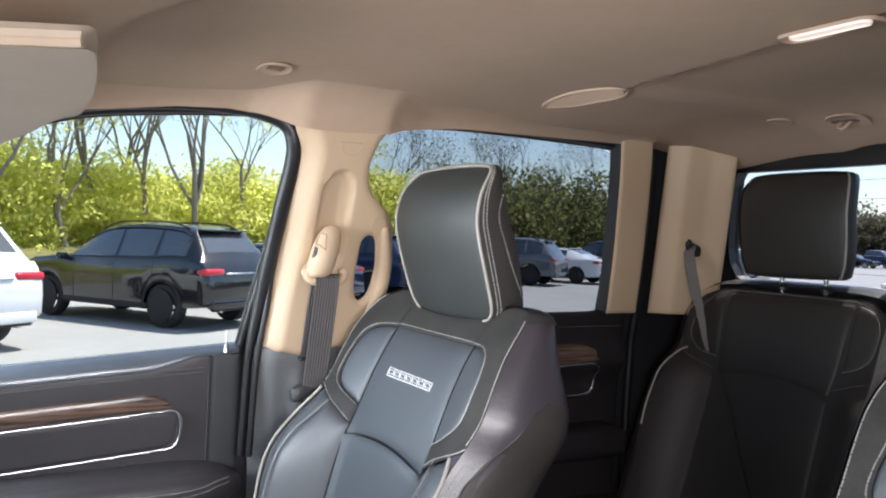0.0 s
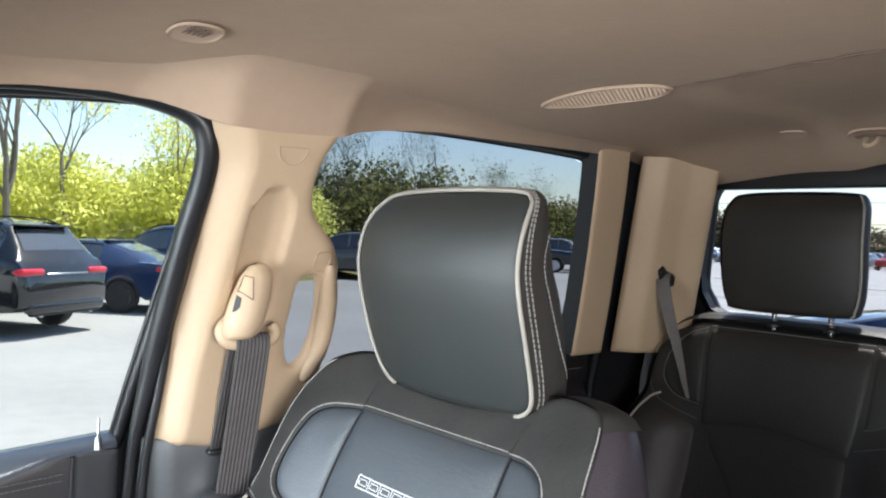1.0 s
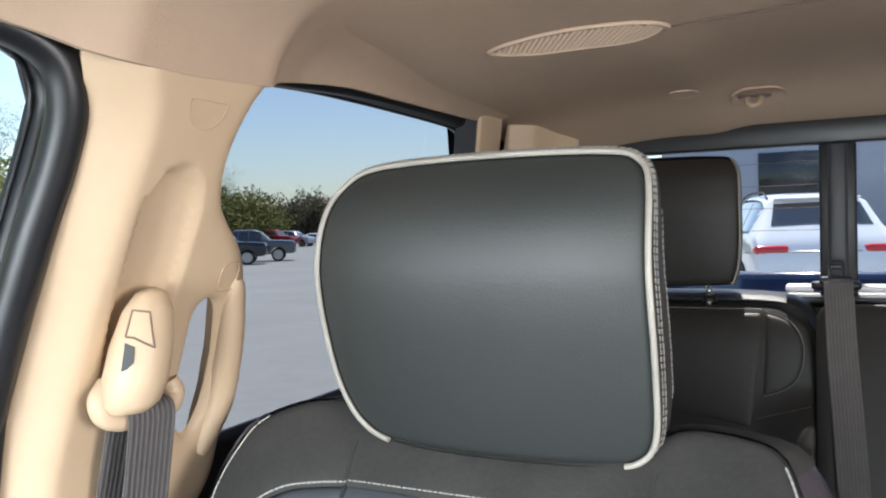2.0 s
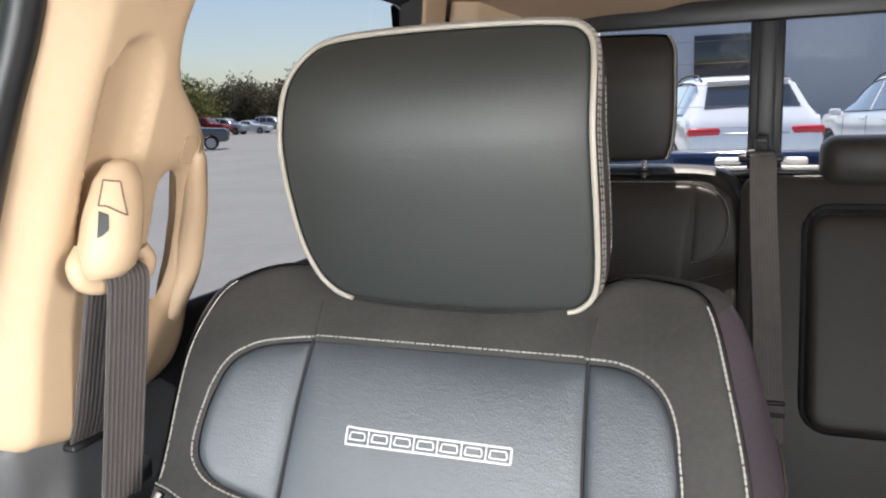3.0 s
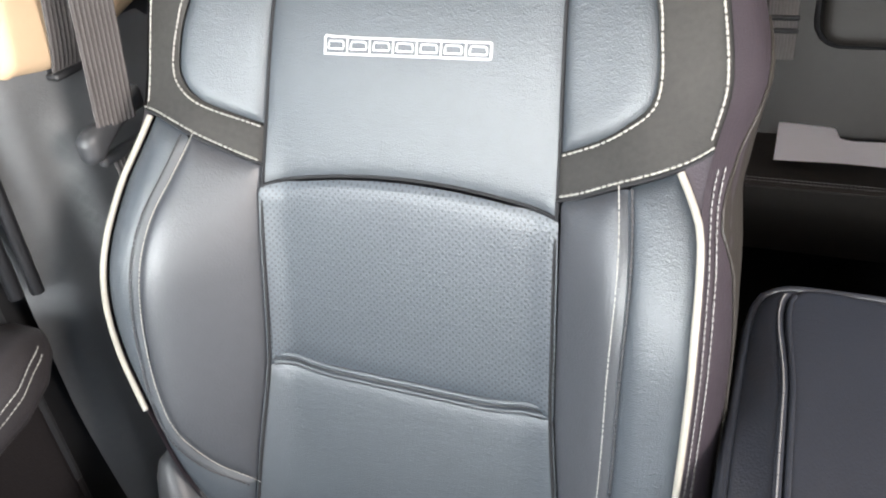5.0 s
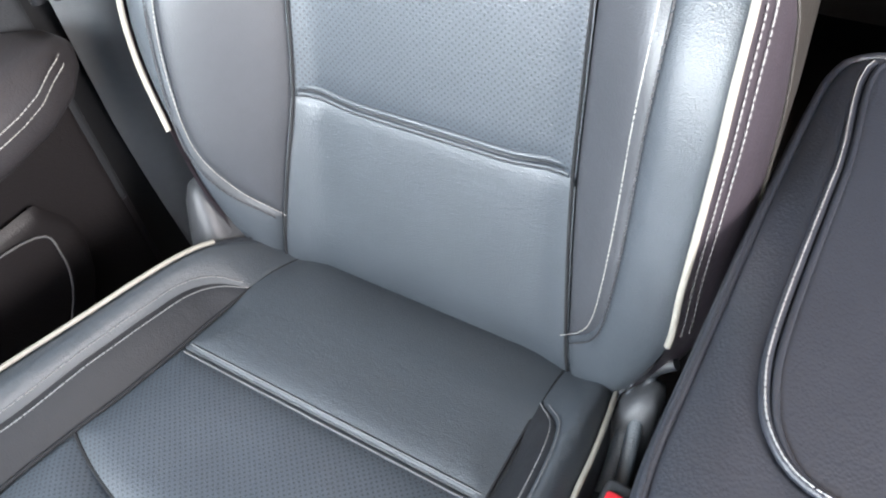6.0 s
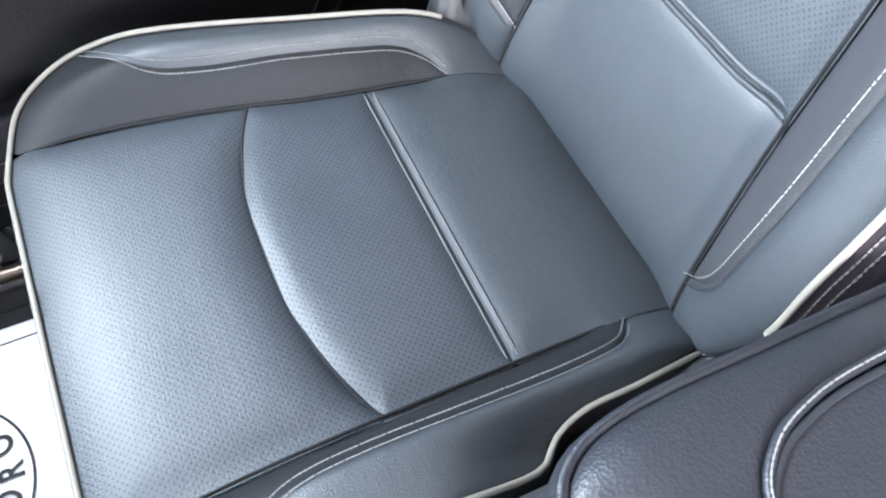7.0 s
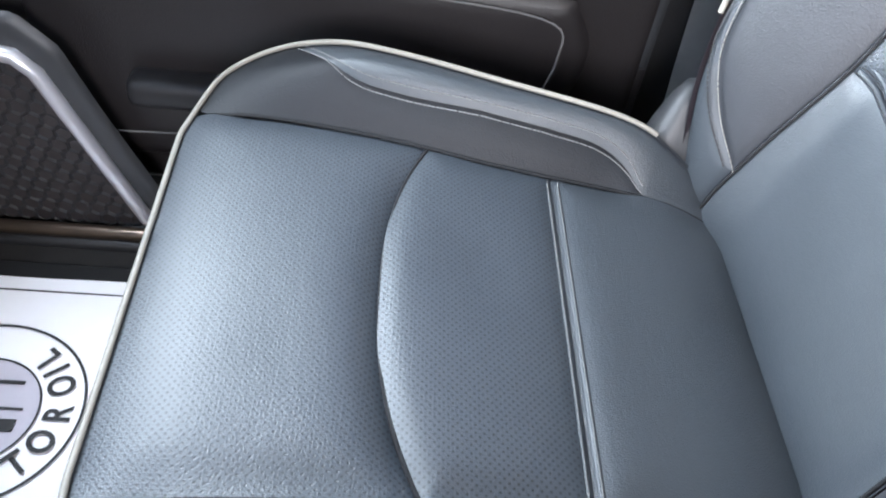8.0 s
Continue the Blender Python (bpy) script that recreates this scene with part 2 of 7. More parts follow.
def spline(pts, n=8, closed=False):
    """A Catmull-Rom curve through the points, n steps a span."""
    p = [np.array(q, float) for q in pts]
    m = len(p)
    out = []
    for i in range(m if closed else m - 1):
        a = p[(i - 1) % m] if closed or i > 0 else 2 * p[0] - p[1]
        b, c = p[i % m], p[(i + 1) % m]
        d = p[(i + 2) % m] if closed or i + 2 < m else 2 * p[-1] - p[-2]
        for k in range(n):
            t = k / n
            out.append(0.5 * (2 * b + (c - a) * t + (2 * a - 5 * b + 4 * c - d) * t * t + (3 * b - a - 3 * c + d) * t ** 3))
    if not closed:
        out.append(p[-1])
    return [tuple(q) for q in out]


def resample(pts, step, closed=False):
    p = np.array(pts, float)
    if closed:
        p = np.vstack([p, p[:1]])
    s = np.concatenate([[0], np.cumsum(np.linalg.norm(np.diff(p, axis=0), axis=1))])
    n = max(2, int(round(s[-1] / step)))
    t = np.linspace(0, s[-1], n + 1)
    q = np.stack([np.interp(t, s, p[:, k]) for k in range(p.shape[1])], 1)
    return [tuple(r) for r in (q[:-1] if closed else q)]


def inside(poly, pts):
    x, y = pts[:, 0], pts[:, 1]
    c = np.zeros(len(pts), bool)
    a = np.array(poly)
    b = np.roll(a, -1, 0)
    for (x1, y1), (x2, y2) in zip(a, b):
        if y1 != y2:
            c ^= ((y1 > y) != (y2 > y)) & (x < (x2 - x1) * (y - y1) / (y2 - y1) + x1)
    return c


def edge_distance(polys, pts):
    best = np.full(len(pts), 1e9)
    for poly in polys:
        a = np.array(poly, float)
        b = np.roll(a, -1, 0)
        for p, q in zip(a, b):
            d = q - p
            t = np.clip(((pts - p) @ d) / max(d @ d, 1e-12), 0, 1)
            best = np.minimum(best, np.linalg.norm(pts - (p + t[:, None] * d), axis=1))
    return best


def panel(outline, f, puff=0.004, r=0.008, step=0.012, holes=(), depth=0.0, rise=0.0, puff_at=None):
    """A sewn or moulded panel: its outline lies in the plane of f's two coordinates, f bends it into place; its edge dips by puff over about r.
    depth: it is carried back from the edges by so much, as a board; rise: lifts it all."""
    from mathutils.geometry import delaunay_2d_cdt
    loops = [resample(outline, step * 0.6, True)] + [resample(h, step * 0.6, True) for h in holes]
    allp = [np.array(l) for l in loops]
    edges, k = [], 0
    for l in allp:
        edges += [(k + i, k + (i + 1) % len(l)) for i in range(len(l))]
        k += len(l)
    nb = k
    lo, hi = allp[0].min(0), allp[0].max(0)
    gx, gy = np.arange(lo[0], hi[0], step), np.arange(lo[1], hi[1], step * 0.866)
    g = np.array([(x + (j % 2) * step / 2, y) for j, y in enumerate(gy) for x in gx])
    cand = [g]
    if puff:
        for w in (0.12, 0.3, 0.6, 1.0, 1.5):
            for l in allp:
                t = np.roll(l, -1, 0) - np.roll(l, 1, 0)
                t /= np.maximum(np.linalg.norm(t, axis=1), 1e-9)[:, None]
                nn = np.stack([-t[:, 1], t[:, 0]], 1)
                for sgn in (1, -1):
                    q = l + sgn * nn * r * w
                    cand.append(q[edge_distance(loops, q) > r * w * 0.93])
    kept = []
    for i, q in enumerate(cand):
        ok = inside(loops[0], q)
        for h in loops[1:]:
            ok &= ~inside(h, q)
        q = q[ok]
        least = (min(r * 1.9, max(0.014, r * 0.6)) if puff else step * 0.4) if i == 0 else r * 0.2
        kept.append(q[edge_distance(loops, q) > least] if len(q) else q)
    q = np.vstack(kept)
    pts = [Vector((float(a), float(b))) for a, b in np.vstack(allp + [q])]
    vs, _, fs, *_ = delaunay_2d_cdt(pts, edges, [], 0, 1e-6)
    arr = np.array([tuple(v) for v in vs])
    cen = np.array([arr[list(t)].mean(0) for t in fs])
    ok = inside(loops[0], cen)
    for h in loops[1:]:
        ok &= ~inside(h, cen)
    dist = edge_distance(loops, arr)
    bm = bmesh.new()
    made = []
    e = 0.002
    for (u, v), dd in zip(arr, dist):
        p = Vector(f(u, v))
        nrm = (Vector(f(u + e, v)) - p).cross(Vector(f(u, v + e)) - p).normalized()
        made.append(bm.verts.new(p + nrm * (rise - (puff * (puff_at(u, v) if puff_at else 1) * math.exp(-dd / (r * 0.45)) if puff else 0))))
    for t, good in zip(fs, ok):
        if good and len(set(t)) == 3:
            try:
                bm.faces.new([made[i] for i in t])
            except ValueError:
                pass
    for v in [v for v in bm.verts if not v.link_faces]:
        bm.verts.remove(v)
    if depth:
        # returns at the edges
        rim = [ed for ed in bm.edges if len(ed.link_faces) == 1]
        bm.normal_update()
        n0 = {}
        for ed in rim:
            for v in ed.verts:
                n0[v] = v.normal.copy()
        new_v = {v: bm.verts.new(v.co - n0[v] * depth) for v in n0}
        for ed in rim:
            a, b = ed.verts
            bm.faces.new((a, b, new_v[b], new_v[a]))
    return bm


def tube(pts, rad, sides=8, closed=False, flat=1.0, up=None):
    """A round cord along 3D points; rad may be a list."""
    p = [Vector(q) for q in pts]
    bm = bmesh.new()
    rings, m = [], len(p)
    ref = Vector(up) if up else Vector((0.31, 0.42, 0.85))
    for i, q in enumerate(p):
        a = p[(i - 1) % m] if closed or i else p[0]
        b = p[(i + 1) % m] if closed or i + 1 < m else p[-1]
        t = (b - a).normalized()
        n = (ref - t * ref.dot(t)).normalized()
        w = t.cross(n)
        rr = rad[i] if isinstance(rad, (list, tuple)) else rad
        rings.append([bm.verts.new(q + n * (rr * flat * math.cos(k * math.tau / sides)) + w * (rr * math.sin(k * math.tau / sides))) for k in range(sides)])
    for i in range(m if closed else m - 1):
        r0, r1 = rings[i], rings[(i + 1) % m]
        for k in range(sides):
            bm.faces.new((r0[k], r0[(k + 1) % sides], r1[(k + 1) % sides], r1[k]))
    if not closed:
        bm.faces.new(rings[0][::-1])
        bm.faces.new(rings[-1])
    return bm


def band(pts, width_dir, width, thick=0.0015):
    """A strap along 3D points, width across width_dir."""
    bm = bmesh.new()
    p = [Vector(q) for q in pts]
    rings = []
    ribs = 9
    step = 2 / ribs
    prof = []
    for k in range(ribs):
        a = -1 + k * step
        prof += [(a + step * 0.02, -0.35), (a + step * 0.28, -1.0), (a + step * 0.5, -1.15), (a + step * 0.74, -1.0), (a + step * 0.98, -0.35)]
    n_top = len(prof)
    prof += [(x, -y) for x, y in prof[::-1]]
    for i, q in enumerate(p):
        t = (p[min(i + 1, len(p) - 1)] - p[max(i - 1, 0)]).normalized()
        w = Vector(width_dir)
        w = (w - t * w.dot(t)).normalized()
        n = t.cross(w)
        rings.append([bm.verts.new(q + w * (sx * width / 2) + n * (sy * thick)) for sx, sy in prof])
    for a, b in zip(rings, rings[1:]):
        for k in range(len(prof)):
            face = bm.faces.new((a[k], a[(k + 1) % len(prof)], b[(k + 1) % len(prof)], b[k]))
            face.material_index = 1 if k % 5 in (0, 3, 4) and k % n_top != n_top - 1 else 0
    bm.faces.new(rings[0][::-1])
    bm.faces.new(rings[-1])
    return bm


def strap(name, pts, width_dir, width, parent, mat=None):
    """A ribbed belt with darker grooves."""
    ob = part(name, band(pts, width_dir, width), mat or WEBBING, parent)
    ob.data.materials.append(REAR_GROOVE if mat else WEBBING_GROOVE)
    return ob


def stitches(curve, f, pitch=0.0053, length=0.0038, rad=0.0006, lift=0.0006):
    """Single stitches along a curve in f's plane."""
    c = resample(curve, 0.001)
    p = [Vector(f(u, v)) for u, v in c]
    s = [0]
    for a, b in zip(p, p[1:]):
        s.append(s[-1] + (b - a).length)
    bm = bmesh.new()
    e, k, at = 0.002, 0, 0.0
    while at + length < s[-1]:
        while s[k + 1] < at:
            k += 1
        j = k
        while j + 1 < len(s) and s[j] < at + length:
            j += 1
        (u, v) = c[k]
        nrm = (Vector(f(u + e, v)) - p[k]).cross(Vector(f(u, v + e)) - p[k]).normalized()
        a, b = p[k] + nrm * lift, p[j] + nrm * lift
        t = (b - a).normalized()
        w = nrm.cross(t)
        base = []
        for q, sc in ((a, 0.4), (a + (b - a) * 0.25, 1), (a + (b - a) * 0.75, 1), (b, 0.4)):
            base.append([bm.verts.new(q + w * (sc * rad * x) + nrm * (sc * rad * z)) for x, z in ((-1.3, -0.6), (0, 1), (1.3, -0.6))])
        for r0, r1 in zip(base, base[1:]):
            for i in range(3):
                bm.faces.new((r0[i], r0[(i + 1) % 3], r1[(i + 1) % 3], r1[i]))
        bm.faces.new(base[0][::-1])
        bm.faces.new(base[-1])
        at += pitch
    return bm


def box(size, at=(0, 0, 0), bevel=0.004, seg=2, m=None):
    bm = bmesh.new()
    bmesh.ops.create_cube(bm, size=1, matrix=Matrix.Translation(at) @ Matrix.Diagonal((*size, 1)))
    if bevel:
        bmesh.ops.bevel(bm, geom=bm.edges[:], offset=bevel, segments=seg, affect="EDGES", profile=0.5)
    if m:
        bm.transform(m)
    return bm


def loft(rings, cap0=True, cap1=True, closed=True):
    """A skin over rings of equal length."""
    bm = bmesh.new()
    r = [[bm.verts.new(q) for q in ring] for ring in rings]
    m = len(rings[0])
    for a, b in zip(r, r[1:]):
        for k in range(m if closed else m - 1):
            bm.faces.new((a[k], a[(k + 1) % m], b[(k + 1) % m], b[k]))
    if cap0:
        bm.faces.new(r[0][::-1])
    if cap1:
        bm.faces.new(r[-1])
    return bm


def join(*bms):
    out = bms[0]
    for b in bms[1:]:
        me = bpy.data.meshes.new("tmp")
        b.to_mesh(me)
        b.free()
        out.from_mesh(me)
        bpy.data.meshes.remove(me)
    return out


def rounded(w, h, r, n=6, cx=0.0, cy=0.0):
    """A rounded rectangle's outline, anticlockwise."""
    out = []
    for sx, sy, a0 in ((1, -1, -90), (1, 1, 0), (-1, 1, 90), (-1, -1, 180)):
        for k in range(n + 1):
            a = radians(a0 + 90 * k / n)
            out.append((cx + sx * (w / 2 - r) + r * math.cos(a), cy + sy * (h / 2 - r) + r * math.sin(a)))
    return out


def offset_loop(pts, d):
    """Moves a closed 2D loop (anticlockwise) outward by d."""
    a = np.array(pts)
    t = np.roll(a, -1, 0) - np.roll(a, 1, 0)
    t /= np.maximum(np.linalg.norm(t, axis=1), 1e-9)[:, None]
    return [tuple(q) for q in a + d * np.stack([t[:, 1], -t[:, 0]], 1)]


def smooth(a, b, x):
    t = min(1, max(0, (x - a) / (b - a)))
    return t * t * (3 - 2 * t)


def lerp(x, xs, ys):
    return float(np.interp(x, xs, ys))


def smooth_curve(xs, ys):
    """A smoothed table, for spines and widths."""
    g = np.linspace(min(xs), max(xs), 241)
    v = np.interp(g, xs, ys)
    for _ in range(3):
        w = np.concatenate([[v[0]] * 8, v, [v[-1]] * 8])
        w = np.convolve(w, np.ones(17) / 17, "valid")
        w[0], w[-1] = v[0], v[-1]
        v = w
    return lambda x: float(np.interp(x, g, v))


def mirror2(pts):
    return [(-x, y) for x, y in pts][::-1]


# ---------------------------------------------------------------- front seats
spine = smooth_curve([0.93, 1.0, 1.2, 1.388, 1.434, 1.52, 1.6, 1.62, 1.64, 1.66, 1.7], [-0.190, -0.203, -0.139, -0.092, -0.072, -0.04, 0.004, 0.022, 0.045, 0.068, 0.10])
bolster = smooth_curve([0.93, 1.05, 1.15, 1.35, 1.43, 1.48, 1.7], [0.03, 0.06, 0.095, 0.1, 0.055, 0.026, 0.02])
insert_half = smooth_curve([0.93, 1.05, 1.2, 1.39, 1.44, 1.61], [0.19, 0.175, 0.155, 0.151, 0.149, 0.14])


def back_face(x, z):
    return (x, spine(z) - bolster(z) * smooth(0.125, 0.25, abs(x)) * (0.7 if x > 0 else 1.0), z)


def side_map(loop, face, outs, backs, direction, flat_top=0.0, taper=None):
    """(distance along the loop, depth) of a shell that runs back from a face's rim."""
    a = np.array(loop)
    big = offset_loop(loop, 1.0)
    nrm = np.array(big) - a
    s = np.concatenate([[0], np.cumsum(np.linalg.norm(np.diff(np.vstack([a, a[:1]]), axis=0), axis=1))])

    def f(t, d):
        t = t % s[-1]
        u = np.interp(t, s, np.append(a[:, 0], a[0, 0]))
        v = np.interp(t, s, np.append(a[:, 1], a[0, 1]))
        k = min(len(a) - 1, int(np.searchsorted(s, t, "right")) - 1)
        n = nrm[k] * (1 - (t - s[k]) / max(1e-9, s[k + 1] - s[k])) + nrm[(k + 1) % len(a)] * ((t - s[k]) / max(1e-9, s[k + 1] - s[k]))
        o = lerp(d, backs, outs) * (1 - flat_top * max(0, n[1]))
        if taper:
            d = d * taper(v)
        base = Vector(face(u, v))
        moved = Vector(face(u + n[0] * 0.001, v + n[1] * 0.001))
        flat = (moved - base)
        flat = flat - Vector(direction) * flat.dot(Vector(direction))
        return base + flat.normalized() * o + Vector(direction) * d
    return f, s[-1]


def shell(loop, face, outs, backs, direction, cap=True, flat_top=0.0, taper=None):
    """The sides and back of a cushion."""
    f, total = side_map(loop, face, outs, backs, direction, flat_top, taper)
    n = len(loop)
    s = np.concatenate([[0], np.cumsum(np.linalg.norm(np.diff(np.array(loop), axis=0), axis=1))])
    rings = [[f(t, d) for t in s] for d in np.linspace(backs[0], backs[-1], 13)]
    return loft(rings, cap0=False, cap1=cap)


# the backrest's rim, its piping and its seams, for either side as positive x
TOP_RIM = [(0.236, 1.656), (0.212, 1.663), (0.165, 1.664), (0.13, 1.652), (0.09, 1.643), (0.03, 1.641)]
RIGHT_RIM = [(0.195, 0.98), (0.236, 1.02), (0.262, 1.07), (0.279, 1.127), (0.279, 1.19), (0.280, 1.26), (0.280, 1.325), (0.277, 1.385), (0.273, 1.417), (0.271, 1.44),
             (0.274, 1.466), (0.281, 1.50), (0.281, 1.52), (0.275, 1.552), (0.263, 1.597), (0.25, 1.636)] + TOP_RIM
LEFT_RIM = [(0.196, 0.985), (0.216, 1.032), (0.232, 1.093), (0.243, 1.154), (0.256, 1.19), (0.276, 1.241), (0.285, 1.29), (0.284, 1.345), (0.281, 1.38), (0.277, 1.414), (0.272, 1.44),
            (0.270, 1.466), (0.272, 1.50), (0.274, 1.54), (0.275, 1.585), (0.270, 1.618), (0.256, 1.645)] + TOP_RIM[1:]
RIMS = {1: RIGHT_RIM, -1: LEFT_RIM}
PIPE_TOP = {1: [(0.280, 1.325), (0.277, 1.385), (0.2725, 1.417), (0.263, 1.436), (0.252, 1.4525)], -1: [(0.284, 1.345), (0.281, 1.38), (0.2765, 1.414), (0.269, 1.438), (0.260, 1.4635)]}
BACK_RIM = resample(spline(RIGHT_RIM) + [(x, z) for x, z in mirror2(spline(LEFT_RIM))], 0.012, True)
ARCLEN = np.concatenate([[0], np.cumsum(np.linalg.norm(np.diff(np.array(BACK_RIM), axis=0), axis=1))])
YOKE_LOW = {1: spline([(0.274, 1.466), (0.264, 1.4595), (0.252, 1.4535), (0.238, 1.448), (0.202, 1.433), (0.171, 1.417), (0.150, 1.408)]),
            -1: spline([(0.270, 1.466), (0.260, 1.4645), (0.248, 1.4615), (0.226, 1.453), (0.191, 1.435), (0.165, 1.420), (0.150, 1.412)])}
SIDE_PANEL = {1: spline([(0.14, 1.598), (0.168, 1.598), (0.192, 1.592), (0.208, 1.580), (0.217, 1.562), (0.223, 1.534), (0.225, 1.510), (0.221, 1.493), (0.206, 1.479), (0.183, 1.463), (0.149, 1.446)]),
              -1: spline([(0.14, 1.598), (0.17, 1.596), (0.197, 1.592), (0.219, 1.579), (0.230, 1.554), (0.235, 1.529), (0.235, 1.505), (0.228, 1.491), (0.211, 1.477), (0.183, 1.464), (0.149, 1.449)])}
SEAM = {1: spline([(0.2095, 1.4365), (0.216, 1.40), (0.219, 1.36), (0.218, 1.29), (0.218, 1.212), (0.216, 1.151), (0.210, 1.101), (0.197, 1.070), (0.175, 1.044)]),
        -1: spline([(0.216, 1.449), (0.228, 1.416), (0.238, 1.39), (0.243, 1.36), (0.246, 1.32), (0.248, 1.272), (0.245, 1.222), (0.236, 1.175), (0.221, 1.136), (0.202, 1.098), (0.174, 1.063)])}
ARC = [(x, 1.3925 + 0.016 * (1 - (x / 0.15) ** 2)) for x in np.linspace(0.151, -0.151, 25)]
back_depth = smooth_curve([0.93, 1.1, 1.2, 1.4, 1.5, 1.55, 1.6, 1.64, 1.67, 1.7], [1.0, 1.0, 1.1, 1.2, 1.15, 0.98, 0.68, 0.38, 0.24, 0.2])
head_depth = smooth_curve([1.6, 1.66, 1.70, 1.77, 1.83, 1.86, 1.885, 1.91], [0.78, 0.82, 0.88, 0.92, 0.72, 0.5, 0.30, 0.26])


SIDE_OUT, SIDE_BACK = [0, 0.012, 0.022, 0.027, 0.024, 0.008, -0.04], [0, 0.02, 0.04, 0.07, 0.11, 0.14, 0.155]
SIDE_OF_BACK, _ = side_map(BACK_RIM, back_face, SIDE_OUT, SIDE_BACK, (0, 1, -0.15), 1.0, back_depth)


def edge_line(z0, z1, side=1, n=16):
    return [(side * insert_half(z), z) for z in np.linspace(z0, z1, n)]


def front_seat():
    seat = thing("captain_chair", "slate and charcoal leather front seat with cream piping and pale stitching", "car seat", "front seats", (0, -0.4, 0.72))

    def add(name, bm, mat, parent=seat, label=""):
        ob = part(name, bm, mat, parent, label)
        ob.matrix_parent_inverse = Matrix.Identity(4)
        if parent is seat:
            ob.location = (0, 0.4, -0.72)
        return ob

    # backrest
    shell_rim = BACK_RIM
    back = add("backrest", shell(shell_rim, back_face, SIDE_OUT, SIDE_BACK, (0, 1, -0.15), flat_top=1.0, taper=back_depth), SIDE_VINYL, label="smooth plum-grey vinyl seat side and back")
    top = edge_line(1.598, 1.3925, -1) + [(x, z) for x, z in ARC[::-1]] + edge_line(1.3925, 1.598, 1) + [(x, 1.598) for x in np.linspace(0.14, -0.14, 12)][1:-1]
    add("upper_insert", panel(top, back_face, 0.005, 0.02), LEATHER, back, "slate leather insert with an embroidered badge")
    mid = [(x, z) for x, z in ARC] + edge_line(1.3925, 1.2, -1)[1:] + [(x, 1.2) for x in np.linspace(-0.155, 0.155, 14)][1:-1] + edge_line(1.2, 1.3925, 1)[:-1]
    add("perforated_insert", panel(mid, lambda x, z: (x, back_face(x, z)[1] - 0.006 * math.exp(-max(0, 1.40 - z) / 0.03), z), 0.006, 0.018), LEATHER_PERF_BACK, back, "pale blue-grey perforated leather insert")
    low = edge_line(1.2, 0.95, -1) + [(x, 0.95) for x in np.linspace(-0.18, 0.18, 12)][1:-1] + edge_line(0.95, 1.2, 1) + [(x, 1.2) for x in np.linspace(0.15, -0.15, 14)][1:-1]
    add("lower_insert", panel(low, back_face, 0.006, 0.018), LEATHER, back)
    for s in (1, -1):
        m = (lambda c: c) if s == 1 else (lambda c: [(-x, z) for x, z in c])
        side, low_edge, seam = SIDE_PANEL[s], YOKE_LOW[s], SEAM[s]
        edge = spline(RIMS[s])
        pipe_top = PIPE_TOP[s][-1]
        pipe = [p for p in edge if p[1] < PIPE_TOP[s][0][1] - 0.002] + spline(PIPE_TOP[s])
        add("shoulder_panel", panel(m(side + edge_line(1.447, 1.598, 1)[1:-1]), back_face, 0.006, 0.010), LEATHER, back)
        yl = [p for p in low_edge if p[0] < seam[0][0] - 0.001]
        yo = [p for p in low_edge if seam[0][0] + 0.001 < p[0] < pipe_top[0] - 0.001]
        inner = seam[::-1] + yl + edge_line(1.408, 1.05, 1)[1:-1]
        add("inner_bolster", panel(m(inner), back_face, 0.008, 0.018), LEATHER_INNER, back)
        outer = pipe + yo + seam + edge_line(1.04, 0.985, 1)[1:]
        add("outer_bolster", panel(m(outer), back_face, 0.007, 0.014), LEATHER, back)
        rim_bit = [p for p in edge if PIPE_TOP[s][1][1] < p[1] < 1.464]
        wedge = rim_bit + [p for p in low_edge if p[0] > pipe_top[0] + 0.001] + [p for p in spline(PIPE_TOP[s])[::-1] if p[1] > PIPE_TOP[s][1][1] + 0.004]
        add("side_gusset", panel(m(wedge), back_face, 0, 0.004, 0.006, rise=-0.001), SIDE_VINYL, back)
        pipe_line = [p for p in pipe if p[1] >= (1.125 if s == 1 else 1.19)]
        add("piping", tube([Vector(back_face(x, z)) + Vector((0, -0.001, 0)) for x, z in m(resample(pipe_line, 0.012))], 0.0031), PIPING, back, "cream piping cord")
        rim_stitch = [(x - 0.0045, z) for x, z in edge if 1.472 < z < 1.652 and x > 0.2]
        add("stitching", join(stitches(m([(x - 0.0045, z) for x, z in resample(seam, 0.01)]), back_face, rad=0.0005),
                              stitches(m([(x + 0.004 * (x - 0.17) / 0.06, z + 0.003 * (1 if z > 1.55 else -1)) for x, z in resample(side, 0.008)]), back_face, rad=0.0008),
                              stitches(m([(x, z + 0.004) for x, z in resample(low_edge, 0.008)]), back_face, rad=0.0008),
                              stitches(m(rim_stitch), back_face, rad=0.0008)), THREAD, back, "pale thread")
        line = [s0 for s0, (x, z) in zip(ARCLEN, BACK_RIM) if x * s > 0.2 and 1.13 < z < 1.462]
        add("side_stitching", join(*[stitches([(t, d) for t in line], SIDE_OF_BACK, 0.0062, 0.0042, 0.0008, -0.0012) for d in (0.0085, 0.0165)]), THREAD_MID, back)
        add("yoke_seam", tube([Vector(back_face(s * (0.139 + 0.004 * (z - 1.6) / 0.03), z)) + Vector((0, -0.0004, 0)) for z in np.linspace(1.6, 1.632, 6)], 0.0011, 5), SUEDE, back)
